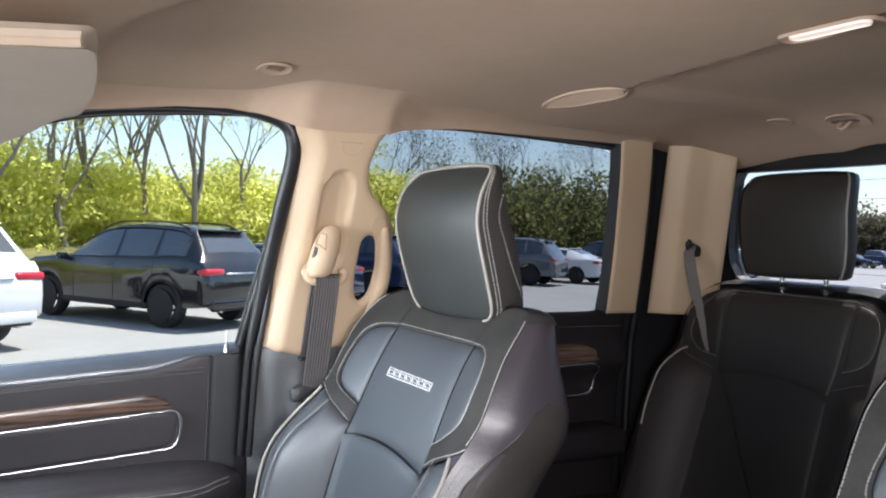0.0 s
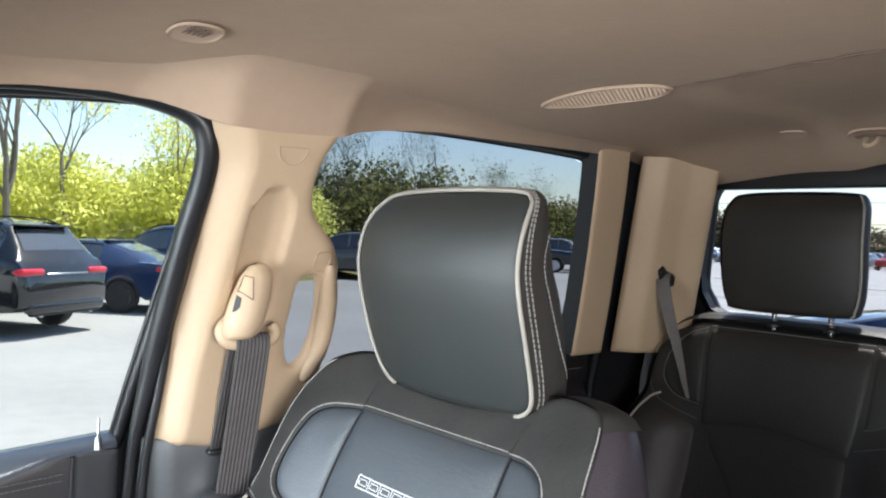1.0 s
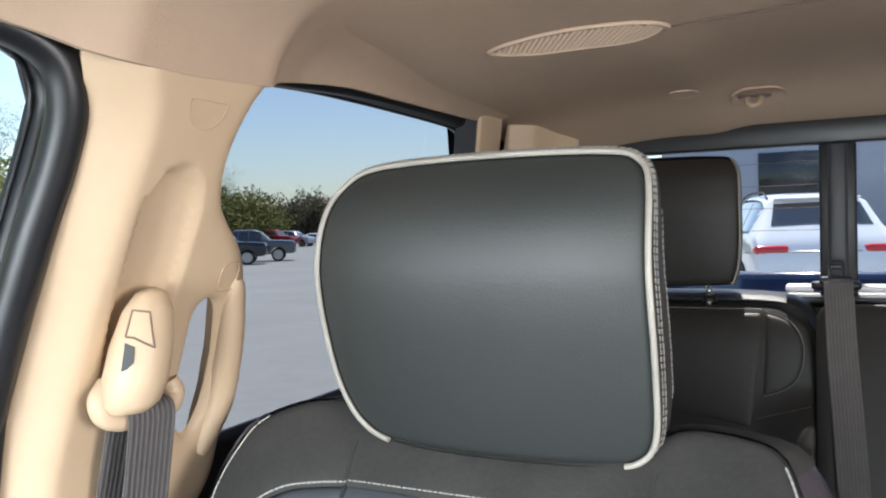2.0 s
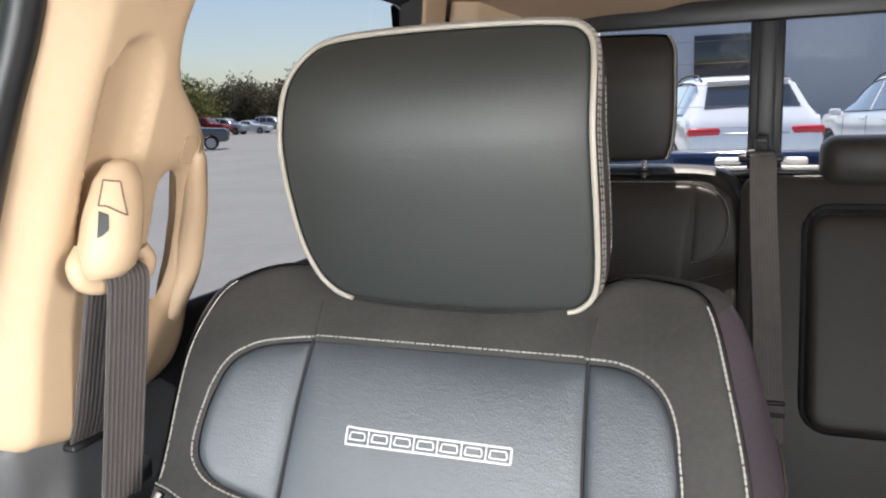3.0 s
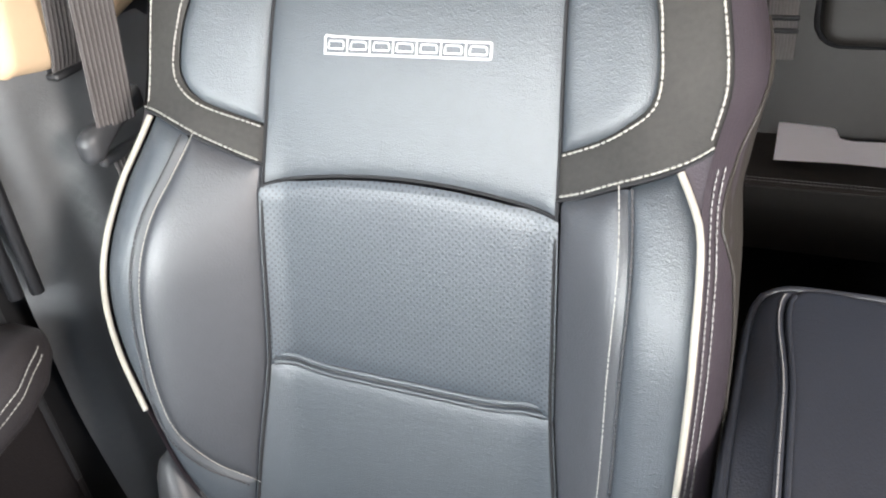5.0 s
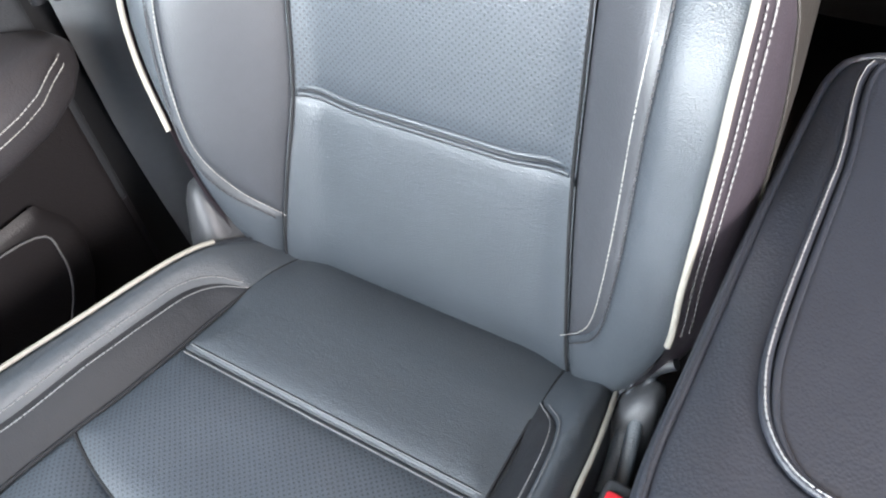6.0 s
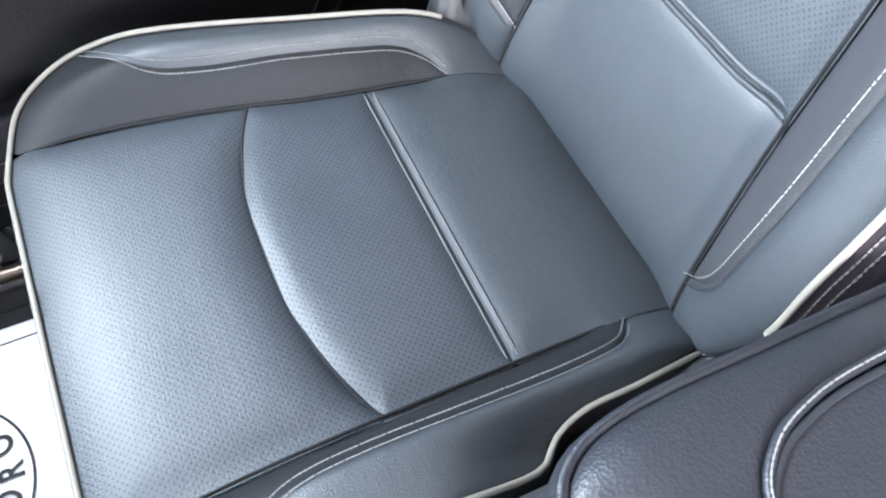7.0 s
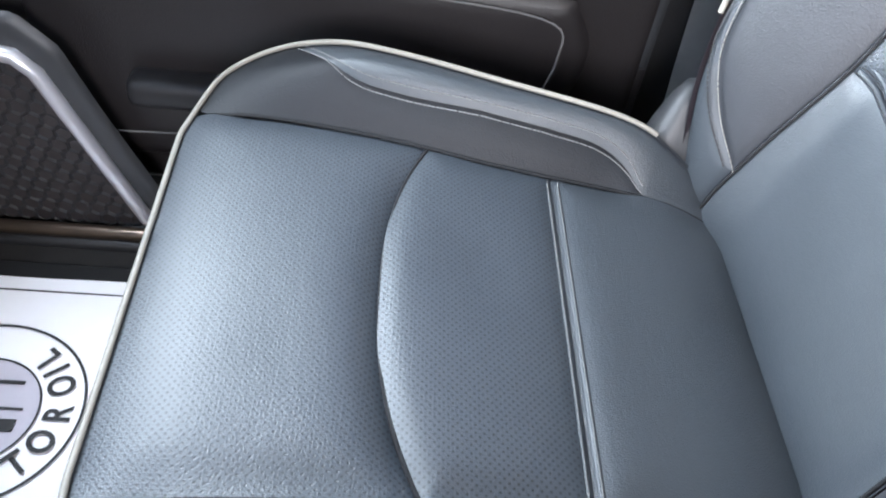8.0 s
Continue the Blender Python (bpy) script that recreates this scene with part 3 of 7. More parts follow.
        add("dark_stitching", stitches(m([(x + 0.0065, z) for x, z in resample(seam, 0.01)]), back_face, 0.005, 0.0036, 0.0009, 0.0002), THREAD_BLACK, back)
        # the darker panel on the seat's flank, behind a stitched seam
        seam_y = lambda z: lerp(z, [1.0, 1.2, 1.412, 1.469, 1.514, 1.535, 1.55], [-0.13, -0.125, -0.10, -0.046, 0.001, 0.031, 0.085])
        flank = []
        for s0, (x, z) in zip(ARCLEN, BACK_RIM):
            if x * s > 0.18 and 1.03 < z < 1.548:
                d0 = (seam_y(z) - back_face(x, z)[1]) / back_depth(z)
                flank.append((z, [(s0, d0 + (0.148 - d0) * k / 6) for k in range(7)]))
        flank.sort()
        lift = lambda a, d: SIDE_OF_BACK(a, d) + Vector((s * 0.0009, 0, 0))
        add("flank_panel", loft([[lift(a, max(0.022, d)) for a, d in row] for _, row in flank], False, False, closed=False), REAR_LEATHER, back, "darker vinyl flank behind a stitched seam")
        add("flank_seam", tube([lift(row[0][0], max(0.022, row[0][1])) for _, row in flank], 0.0014, 6), REAR_LEATHER, back)
    rim_up = {k: [p for p in spline(RIMS[k]) if p[1] > 1.468] for k in (1, -1)}
    # the yoke's outline: right lower edge, rim over the top, left lower edge, back along the side panels
    outline = rim_up[1] + mirror2(rim_up[-1]) + [(-x, z) for x, z in YOKE_LOW[-1]] + [(-0.149, 1.432)] + [(-x, z) for x, z in SIDE_PANEL[-1][::-1]] + [(x, 1.598) for x in np.linspace(-0.12, 0.12, 9)] + SIDE_PANEL[1] + [(0.149, 1.432)] + YOKE_LOW[1][::-1]
    add("yoke", panel(outline, back_face, 0.0035, 0.007), SUEDE, back, "worn charcoal suede-like shoulder yoke")
    wrap, total = side_map(BACK_RIM, back_face, [0.001, 0.013, 0.023, 0.028, 0.026], [0, 0.02, 0.04, 0.07, 0.13], (0, 1, -0.15), 1.0, back_depth)
    arc = np.concatenate([[0], np.cumsum(np.linalg.norm(np.diff(np.array(BACK_RIM), axis=0), axis=1))])
    span = [s for s, (x, z) in zip(arc, BACK_RIM) if z > 1.635]
    add("yoke_top", loft([[wrap(s, d) + Vector((0, -0.0008, 0.0012)) for s in span] for d in (0, 0.02, 0.05, 0.09, 0.13)], False, False, closed=False), SUEDE, back, "worn charcoal suede-like shoulder")
    add("stitching", stitches([(x, 1.602) for x in np.linspace(-0.138, 0.138, 20)], back_face), THREAD, back, "pale thread")
    welt_z = lambda x: 1.197 + 0.008 * smooth(0.08, 0.16, abs(x))
    for dz in (0.0045, -0.0045):
        add("low_seam", tube([Vector(back_face(x, welt_z(x) + dz)) + Vector((0, 0.0036 + 0.004 * smooth(0.135, 0.153, abs(x)), 0)) for x in np.linspace(-0.153, 0.151, 50)], 0.0034, 8), LEATHER, back)
        add("seam_stitching", stitches([(x, welt_z(x) + dz * 0.7) for x in np.linspace(-0.150, 0.148, 30)], back_face, 0.0042, 0.0032, 0.0006, 0.0004), THREAD_BLACK, back)
    # near-black cords stand in for the shade in the valleys between the sewn panels
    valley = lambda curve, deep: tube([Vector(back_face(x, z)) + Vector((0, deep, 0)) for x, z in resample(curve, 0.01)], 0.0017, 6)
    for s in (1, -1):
        add("panel_seam_shade", valley(edge_line(0.97, 1.598, s, 40), 0.0042), SEAM_SHADE, back, "dark cord for the shade in a sewn valley")
        add("panel_seam_shade", valley([(s * x, z) for x, z in YOKE_LOW[s]], 0.0024), SEAM_SHADE, back)
    add("panel_seam_shade", valley(ARC, 0.0040), SEAM_SHADE, back)
    badge(back, add)

    # headrest
    hy = smooth_curve([1.62, 1.635, 1.68, 1.716, 1.76, 1.80, 1.84, 1.868, 1.888, 1.901], [0.036, 0.03, 0.014, 0.003, -0.010, -0.018, -0.014, -0.002, 0.016, 0.032])

    def head_face(x, z):
        return (x, hy(z) + 0.018 * (abs(x) / 0.147) ** 2.6, z)
    rim = resample(spline([(0.10, 1.633), (0.128, 1.638), (0.143, 1.66), (0.147, 1.72), (0.147, 1.80), (0.146, 1.864), (0.135, 1.888), (0.105, 1.896), (0.0, 1.898), (-0.108, 1.894), (-0.138, 1.880),
                           (-0.155, 1.85), (-0.163, 1.79), (-0.163, 1.72), (-0.156, 1.68), (-0.138, 1.65), (-0.10, 1.635), (0.0, 1.631)], 8, True), 0.008, True)
    head = add("headrest", shell(rim, head_face, [0, 0.003, 0.004, 0.001, -0.012, -0.05], [0, 0.02, 0.045, 0.07, 0.09, 0.10], (0, 1, 0.05), taper=head_depth), REAR_LEATHER, label="dark headrest with cream piping and a seam on its side")
    add("headrest_face", panel(rim, head_face, 0.004, 0.008), LEATHER_HEAD, head, "smooth grey-green leather face")
    f_side, total = side_map(rim, head_face, [0, 0.003, 0.004, 0.001, -0.012, -0.05], [0, 0.02, 0.045, 0.07, 0.09, 0.10], (0, 1, 0.05), taper=head_depth)
    p0 = [p for p in rim]
    i0 = min(range(len(p0)), key=lambda i: abs(p0[i][0] - 0.105) + abs(p0[i][1] - 1.634))
    cord = p0[i0:] + p0[:i0]
    cord = [p for p in cord if not (p[1] < 1.66 and -0.108 < p[0] < 0.112)]
    add("piping", tube([Vector(head_face(x, z)) + Vector((0, -0.0006, 0)) for x, z in cord], 0.0027, up=(0, 1, 0)), PIPING, head, "cream piping cord")
    span = [s for s in np.arange(0.03, total * 0.82, 0.01)]
    add("stitching", join(stitches([(s, 0.012) for s in span], f_side, 0.006, 0.0042, 0.0008, -0.001), stitches([(s, 0.019) for s in span], f_side, 0.006, 0.0042, 0.0008, -0.001),
                          stitches(spline([(0.07, 0.075), (0.11, 0.06), (0.17, 0.05), (0.215, 0.05), (0.245, 0.07)]), f_side, 0.006, 0.0042, 0.0008, -0.001)), THREAD, head)
    for x in (-0.06, 0.06):
        add("post", tube([(x, 0.045, 1.55), (x, 0.05, 1.66)], 0.007, 12), CHROME, head)

    # cushion
    zc = smooth_curve([-0.78, -0.75, -0.70, -0.52, -0.38, -0.26, -0.2, -0.1], [1.028, 1.04, 1.049, 1.046, 1.036, 1.024, 0.995, 0.93])
    rise = smooth_curve([-0.78, -0.7, -0.6, -0.3, -0.2, -0.1], [0.0, 0.012, 0.042, 0.042, 0.02, 0.0])

    def seat_face(x, y):
        if x > 0:
            up = rise(y) * smooth(0.175, 0.235, x)
        else:
            edge = lerp(y, [-0.75, -0.69, -0.63, -0.575, -0.525, -0.456, -0.39, -0.28, -0.17], [0.234, 0.229, 0.222, 0.214, 0.204, 0.190, 0.181, 0.172, 0.168])
            up = rise(y) * 1.25 * smooth(edge - 0.004, edge + 0.05, -x)
        up -= 0.003 * math.exp(-(((x + 0.05) / 0.05) ** 2 + ((y + 0.46) / 0.04) ** 2)) + 0.002 * math.exp(-(((x - 0.07) / 0.06) ** 2 + ((y + 0.62) / 0.05) ** 2))
        return (x, y, zc(y) + up - (0.035 * smooth(0.225, 0.275, x) * smooth(-0.5, -0.38, y) if x > 0 else 0))
    rim_r = spline([(0.18, -0.747), (0.235, -0.735), (0.268, -0.70), (0.284, -0.62), (0.288, -0.5), (0.284, -0.415), (0.264, -0.387), (0.254, -0.355), (0.251, -0.30), (0.243, -0.24), (0.225, -0.16), (0.18, -0.135)])
    rim_l = spline([(0.20, -0.760), (0.25, -0.748), (0.285, -0.73), (0.305, -0.70), (0.311, -0.665), (0.303, -0.625), (0.288, -0.573), (0.270, -0.50), (0.253, -0.43), (0.238, -0.36), (0.226, -0.307), (0.212, -0.25), (0.195, -0.18), (0.18, -0.135)])
    rim = resample(rim_r + [(-x, y) for x, y in rim_l[::-1]], 0.012, True)
    cush = add("cushion", shell(rim, seat_face, [0, 0.005, 0.004, -0.01], [0, 0.03, 0.08, 0.12], (0, 0, -1)), LEATHER_DARK, label="charcoal cushion side")

    def ins(y, s=1):
        if s < 0:
            return (-lerp(y, [-0.75, -0.69, -0.63, -0.575, -0.525, -0.456, -0.39, -0.28, -0.17], [0.234, 0.229, 0.222, 0.214, 0.204, 0.190, 0.181, 0.172, 0.168]), y)
        return (lerp(y, [-0.75, -0.6, -0.38, -0.2], [0.198, 0.192, 0.184, 0.178]), y)
    bow = [(x, -0.547 + 0.040 * abs((x + 0.01) / 0.197) ** 2.4) for x in np.linspace(-0.202, 0.189, 25)]
    front = [(x, lerp(x, [-0.23, 0.197], [-0.7595, -0.7465])) for x in np.linspace(-0.230, 0.197, 18)] + [ins(y) for y in np.linspace(-0.735, -0.51, 12)] + bow[::-1] + [ins(y, -1) for y in np.linspace(-0.51, -0.735, 12)]
    add("front_insert", panel(front, seat_face, 0.010, 0.042, puff_at=lambda x, y: 0.3 + 0.7 * smooth(-0.745, -0.69, y) + 0.6 * smooth(-0.62, -0.57, y) * (1 - smooth(0.13, 0.18, abs(x)))), LEATHER_PERF_SEAT, cush, "perforated slate leather thigh panel")
    middle = bow + [ins(y) for y in np.linspace(-0.50, -0.385, 8)] + [(x, -0.38) for x in np.linspace(0.18, -0.18, 16)] + [ins(y, -1) for y in np.linspace(-0.385, -0.50, 8)]
    add("middle_insert", panel(middle, lambda x, y: (x, y, seat_face(x, y)[2] + 0.004 * math.exp(-max(0, y + 0.545) / 0.03)), 0.009, 0.030), LEATHER_PERF_SEAT, cush)
    rear = [(x, -0.38) for x in np.linspace(-0.183, 0.183, 16)] + [ins(y) for y in np.linspace(-0.37, -0.17, 10)] + [ins(y, -1) for y in np.linspace(-0.17, -0.37, 10)]
    add("rear_insert", panel(rear, seat_face, 0.009, 0.034, puff_at=lambda x, y: 1 - 0.6 * smooth(0.15, 0.168, abs(x)) * smooth(-0.32, -0.28, y)), LEATHER, cush)
    for dy in (-0.0055, 0.0055):
        add("welt_seam", tube([Vector(seat_face(x, -0.38 + dy)) + Vector((0, 0, -0.0092 - 0.008 * smooth(0.168, 0.186, abs(x)))) for x in np.linspace(-0.176, 0.181, 60)], 0.0040, 10), LEATHER, cush)
        add("seam_stitching", stitches([(x, -0.38 + dy) for x in np.linspace(-0.174, 0.179, 40)], seat_face, 0.0042, 0.0032, 0.0006, -0.0040), THREAD_DARK, cush)
    # dark cords draw the shade in the cushion's seam valleys
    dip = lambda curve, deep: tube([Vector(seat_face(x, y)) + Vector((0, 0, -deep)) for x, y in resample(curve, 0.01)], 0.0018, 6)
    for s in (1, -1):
        add("panel_seam_shade", dip([ins(y, s) for y in np.linspace(-0.735, -0.19, 40)], 0.0052), SEAM_SHADE, cush, "dark cord for the shade in a sewn valley")
    add("panel_seam_shade", dip(bow, 0.0066), SEAM_SHADE, cush)
    seams = {1: spline([(0.262, -0.655), (0.232, -0.61), (0.221, -0.575), (0.218, -0.52), (0.219, -0.45), (0.219, -0.36), (0.210, -0.298), (0.183, -0.265)]),
             -1: spline([(0.307, -0.655), (0.286, -0.634), (0.253, -0.598), (0.236, -0.543), (0.222, -0.465), (0.210, -0.39), (0.202, -0.336), (0.190, -0.303), (0.173, -0.284)])}
    for s in (1, -1):
        m = (lambda c: c) if s == 1 else (lambda c: [(-x, z) for x, z in c])
        seam, rm = seams[s], (rim_r if s == 1 else rim_l)
        y0, y1 = seam[0][1], seam[-1][1]
        x0 = lerp(y0, [p[1] for p in rm], [p[0] for p in rm])
        line = lambda a, b, n: [(abs(ins(y, s)[0]), y) for y in np.linspace(a, b, n)]
        inner = line(y1, -0.745, 24) + [p for p in rm if p[1] < y0 and p[0] > line(-0.745, -0.745, 1)[0][0] + 0.001] + [(x0, y0)] + seam
        add("bolster_strip", panel(m(inner), seat_face, 0.008, 0.022, puff_at=lambda x, y: 1 - 0.65 * max(smooth(0.02, 0.05, abs(x) - abs(ins(y, 1 if x > 0 else -1)[0])), smooth(-0.69, -0.73, y), smooth(-0.33, -0.29, y))), LEATHER_WARM, cush, "dark charcoal leather strip")
        outer = seam[::-1] + [(x0, y0 + 0.001)] + [p for p in rm if p[1] > y0 + 0.005] + line(-0.14, y1 + 0.006, 8)
        add("cushion_bolster", panel(m(outer), seat_face, 0.004, 0.014), LEATHER, cush)
        add("stitching", join(stitches(m([(x - 0.003, y) for x, y in seam]), seat_face, 0.0046, 0.0034, 0.0006), stitches(m([(x + 0.006, y) for x, y in seam]), seat_face, 0.0046, 0.0032, 0.0005)), THREAD_MID, cush)
    pl, pr = [p for p in rim_l if p[1] < -0.27], [p for p in rim_r if p[1] < -0.2]
    add("piping", tube([Vector(seat_face(x, y)) + Vector((0, 0, 0.001)) for x, y in resample([(-x, y) for x, y in pl[::-1]] + pr, 0.012)], 0.0028), PIPING, cush, "cream piping cord")
    # base, hinge covers, rails
    add("seat_base", box((0.50, 0.46, 0.11), (0, -0.40, 0.885), 0.02, 3), BLACK_PLASTIC)
    for s in (1, -1):
        rings = []
        for z, x, y, w, d in ((0.92, 0.238, -0.235, 0.075, 0.10), (0.98, 0.240, -0.236, 0.07, 0.095), (1.03, 0.243, -0.238, 0.062, 0.082), (1.06, 0.249, -0.236, 0.048, 0.066), (1.09, 0.257, -0.230, 0.034, 0.05), (1.105, 0.262, -0.226, 0.022, 0.034), (1.11, 0.264, -0.224, 0.008, 0.014)):
            rings.append([(s * x + (0.01 if s > 0 else 0.0) + u, y + v, z - 0.055 * (s > 0)) for u, v in rounded(w, d, min(w, d) * 0.4, 5)])
        add("hinge_cover", loft(rings), GREY_PLASTIC, label="charcoal plastic recliner cover")
        add("seat_rail", box((0.05, 0.62, 0.11), (s * 0.19, -0.40, 0.775), 0.008), BLACK_PLASTIC)
    return seat


def badge(back, add):
    """The embroidered badge: seven outlined blocks in one outline, as plain shapes."""
    f = back_face
    x0, x1, z0, z1 = -0.082, 0.082, 1.5135, 1.5285
    edge = [(x0, z0), (x1, z0 + 0.0012), (x1, z1 - 0.0012), (x0 + 0.028, z1 - 0.0012), (x0 + 0.026, z1 - 0.0008), (x0 + 0.012, z1 - 0.0008), (x0, z1), (x0, z0)]
    cord = lambda ln, r: tube([Vector(f(x, z)) + Vector((0, -0.0006, 0)) for x, z in resample(ln, 0.002)], r, 6)
    bms = [cord(edge, 0.0010)]
    w = (x1 - x0) / 7
    for k in range(7):
        a, b = x0 + k * w + 0.0034, x0 + (k + 1) * w - 0.0034
        bms.append(cord([(a, z0 + 0.0044), (a + 0.001, z1 - 0.0045), (b - 0.001, z1 - 0.0045), (b, z0 + 0.0044), (a, z0 + 0.0044)], 0.0007))
        bms.append(cord([(b + 0.0034, z0 + 0.001), (b + 0.0034, z1 - 0.001)], 0.0007))
    add("badge", join(*bms), BADGE_THREAD, back, "embroidered white badge of outlined blocks")


passenger_seat = front_seat()
driver_seat = copy_thing(passenger_seat, pose(0.93, -0.125, 0.72))


# ---------------------------------------------------------------- the cab
MID = 0.46       # the cab's middle


def wall_x(z):
    return lerp(z, [0.6, 1.3, 1.5, 2.0, 2.1], [-0.47, -0.45, -0.44, -0.335, -0.315])


def side_in(y, z):
    return (wall_x(z), y, z)


def side_out(y, z):
    return (wall_x(z) - 0.012, y, z)


FRONT_WINDOW = spline([(-0.235, 1.50), (-0.21, 1.63), (-0.178, 1.78), (-0.148, 1.92), (-0.143, 1.965), (-0.162, 1.995), (-0.21, 2.004), (-0.393, 1.99), (-0.563, 1.964), (-0.68, 1.915), (-0.85, 1.80), (-1.12, 1.56), (-1.14, 1.50)]) + [(x, 1.495) for x in np.linspace(-1.1, -0.27, 10)]
REAR_WINDOW = spline([(0.757, 1.587), (0.755, 1.78), (0.750, 1.92), (0.742, 1.985), (0.72, 2.010), (0.66, 2.018), (0.365, 2.022), (0.18, 2.018), (0.0, 2.0), (-0.03, 1.9), (-0.04, 1.62), (-0.02, 1.58)]) + [(x, 1.58) for x in np.linspace(0.05, 0.72, 8)]


def mirror_x(ob_bm):
    m = Matrix.Translation((2 * MID, 0, 0)) @ Matrix.Diagonal((-1, 1, 1, 1))
    ob_bm.transform(m)
    return ob_bm


SIDE_OUTLINE = [(-1.5, 0.6), (1.12, 0.6), (1.12, 2.06), (-0.6, 2.06), (-0.9, 1.86), (-1.5, 1.35)]
for name, flip in (("wall_passenger_side", False), ("wall_driver_side", True)):
    bm = panel(SIDE_OUTLINE, side_out, 0, 0.01, 0.06, holes=(FRONT_WINDOW, REAR_WINDOW), depth=0.006)
    tagged(part(name, mirror_x(bm) if flip else bm, BLACK_PLASTIC, smooth=False), "black inner body side of a pickup cab", "wall", kind="structure")


def pane(name, outline, face, mat, label, flip=False):
    w = thing(name, label, "window", kind="structure")
    bm = panel(outline, face, 0, 0.01, 0.08)
    g = part("pane", mirror_x(bm) if flip else bm, mat, w)
    g.visible_shadow = False
    return w


glass_face = lambda y, z: (wall_x(z) - 0.015, y, z)
for i, flip in ((0, False), (2, True)):
    front_w = pane(f"window_{i + 1}", FRONT_WINDOW, glass_face, GLASS_CLEAR, "clear front door window, closed", flip)
    rear_w = pane(f"window_{i + 2}", REAR_WINDOW, glass_face, GLASS_TINT, "dark privacy glass rear door window", flip)
    for w, o in ((front_w, FRONT_WINDOW), (rear_w, REAR_WINDOW)):
        loop = resample(offset_loop(o, 0.011), 0.02, True)
        bm = join(tube([Vector(side_in(y, z)) + Vector((-0.006, 0, 0)) for y, z in loop], 0.010, 8, True), tube([Vector(side_in(y, z)) + Vector((-0.012, 0, 0)) for y, z in resample(offset_loop(o, 0.002), 0.02, True)], 0.004, 8, True))
        part("window_seal", mirror_x(bm) if flip else bm, RUBBER, w, "black rubber seal")

# the wide seal at the rear edge of the front door
edge_seal = thing("door_opening_seal", "ribbed dark rubber seal of the front door opening", "door seal", at=(-0.38, -0.17, 1.5))
line = spline([(-0.400, -0.224, 1.30), (-0.396, -0.218, 1.45), (-0.392, -0.212, 1.53), (-0.380, -0.196, 1.63), (-0.354, -0.185, 1.73), (-0.318, -0.176, 1.83), (-0.289, -0.169, 1.90), (-0.271, -0.171, 1.947), (-0.268, -0.187, 1.982), (-0.280, -0.230, 2.002), (-0.303, -0.30, 2.008), (-0.31, -0.42, 2.0), (-0.318, -0.56, 1.98), (-0.322, -0.70, 1.928), (-0.33, -0.9, 1.79)], 6)
o = part("outer_lip", tube(line, [0.008 + 0.009 * smooth(8, 22, i) - 0.009 * smooth(52, 66, i) for i in range(len(line))], 10), RUBBER, edge_seal)
o.location = (0.38, 0.17, -1.5)
o = part("inner_lip", tube([(x + 0.016 * (1 - smooth(12, 32, i)), y + 0.014 * (1 - smooth(12, 32, i)), z) for i, (x, y, z) in enumerate(line[:34])], [0.007 - 0.003 * smooth(14, 32, i) for i in range(34)], 8), RUBBER, edge_seal)
o.location = (0.38, 0.17, -1.5)

# floor, front bulkhead, back wall
fl = box((1.84, 2.75, 0.06), (MID, -0.2, 0.672), 0.005)
tagged(part("floor", fl, CARPET), "black carpeted cab floor", "floor", kind="structure")


def back_wall_face(x, z):
    return (x, 1.12 - 0.10 * (z - 1.7), z)


half_window = [(-0.215, 1.683), (-0.232, 1.686), (-0.266, 1.746), (-0.262, 1.79), (-0.244, 1.93), (-0.240, 1.962), (-0.225, 1.978)]
BACK_WINDOW = half_window[::-1] + [(2 * MID - x, z) for x, z in half_window]
BACK_WINDOW = BACK_WINDOW if sum(a[0] * b[1] - b[0] * a[1] for a, b in zip(BACK_WINDOW, BACK_WINDOW[1:] + BACK_WINDOW[:1])) > 0 else BACK_WINDOW[::-1]
bm = panel([(-0.52, 0.6), (1.44, 0.6), (1.44, 2.08), (-0.52, 2.08)], back_wall_face, 0, 0.01, 0.07, holes=(BACK_WINDOW,), depth=-0.04)
tagged(part("wall_back", bm, BLACK_PLASTIC, smooth=False), "black rear bulkhead of the cab", "wall", kind="structure")
rear_glass = thing("window_5", "rear window with a sliding middle pane in a black frame", "window", kind="structure")
for x0, x1 in ((-0.27, 0.265), (0.315, 0.605), (0.655, 1.19)):
    g = part("pane", panel([(x0, 1.69), (x1, 1.69), (x1, 1.99), (x0, 1.99)], lambda x, z: (x, back_wall_face(x, z)[1] + 0.012, z), 0, 0.01, 0.08), GLASS_REAR, rear_glass)
    g.visible_shadow = False
for x in (0.29, 0.63):
    part("divider", box((0.034, 0.03, 0.32), (x, 1.098, 1.84), 0.006), GREY_PLASTIC, rear_glass, "dark window post")
    part("divider_gasket", box((0.066, 0.02, 0.32), (x, 1.112, 1.84), 0.004), RUBBER, rear_glass)
part("window_frame", join(box((1.5, 0.03, 0.05), (MID, 1.078, 2.0), 0.004), tube([Vector(back_wall_face(x, z)) + Vector((0, -0.006, 0)) for x, z in resample(offset_loop(BACK_WINDOW, 0.012), 0.03, True)], 0.016, 8, True),
                          box((1.5, 0.02, 0.03), (MID, 1.075, 2.008), 0.004)), RUBBER, rear_glass)
for k in range(6):
    z = 1.72 + k * 0.045
    part("heating_wire", tube([Vector(back_wall_face(x, z)) + Vector((0, 0.008, 0)) for x in (-0.26, 0.26)], 0.0006, 4), TRIM_GRILLE, rear_glass)

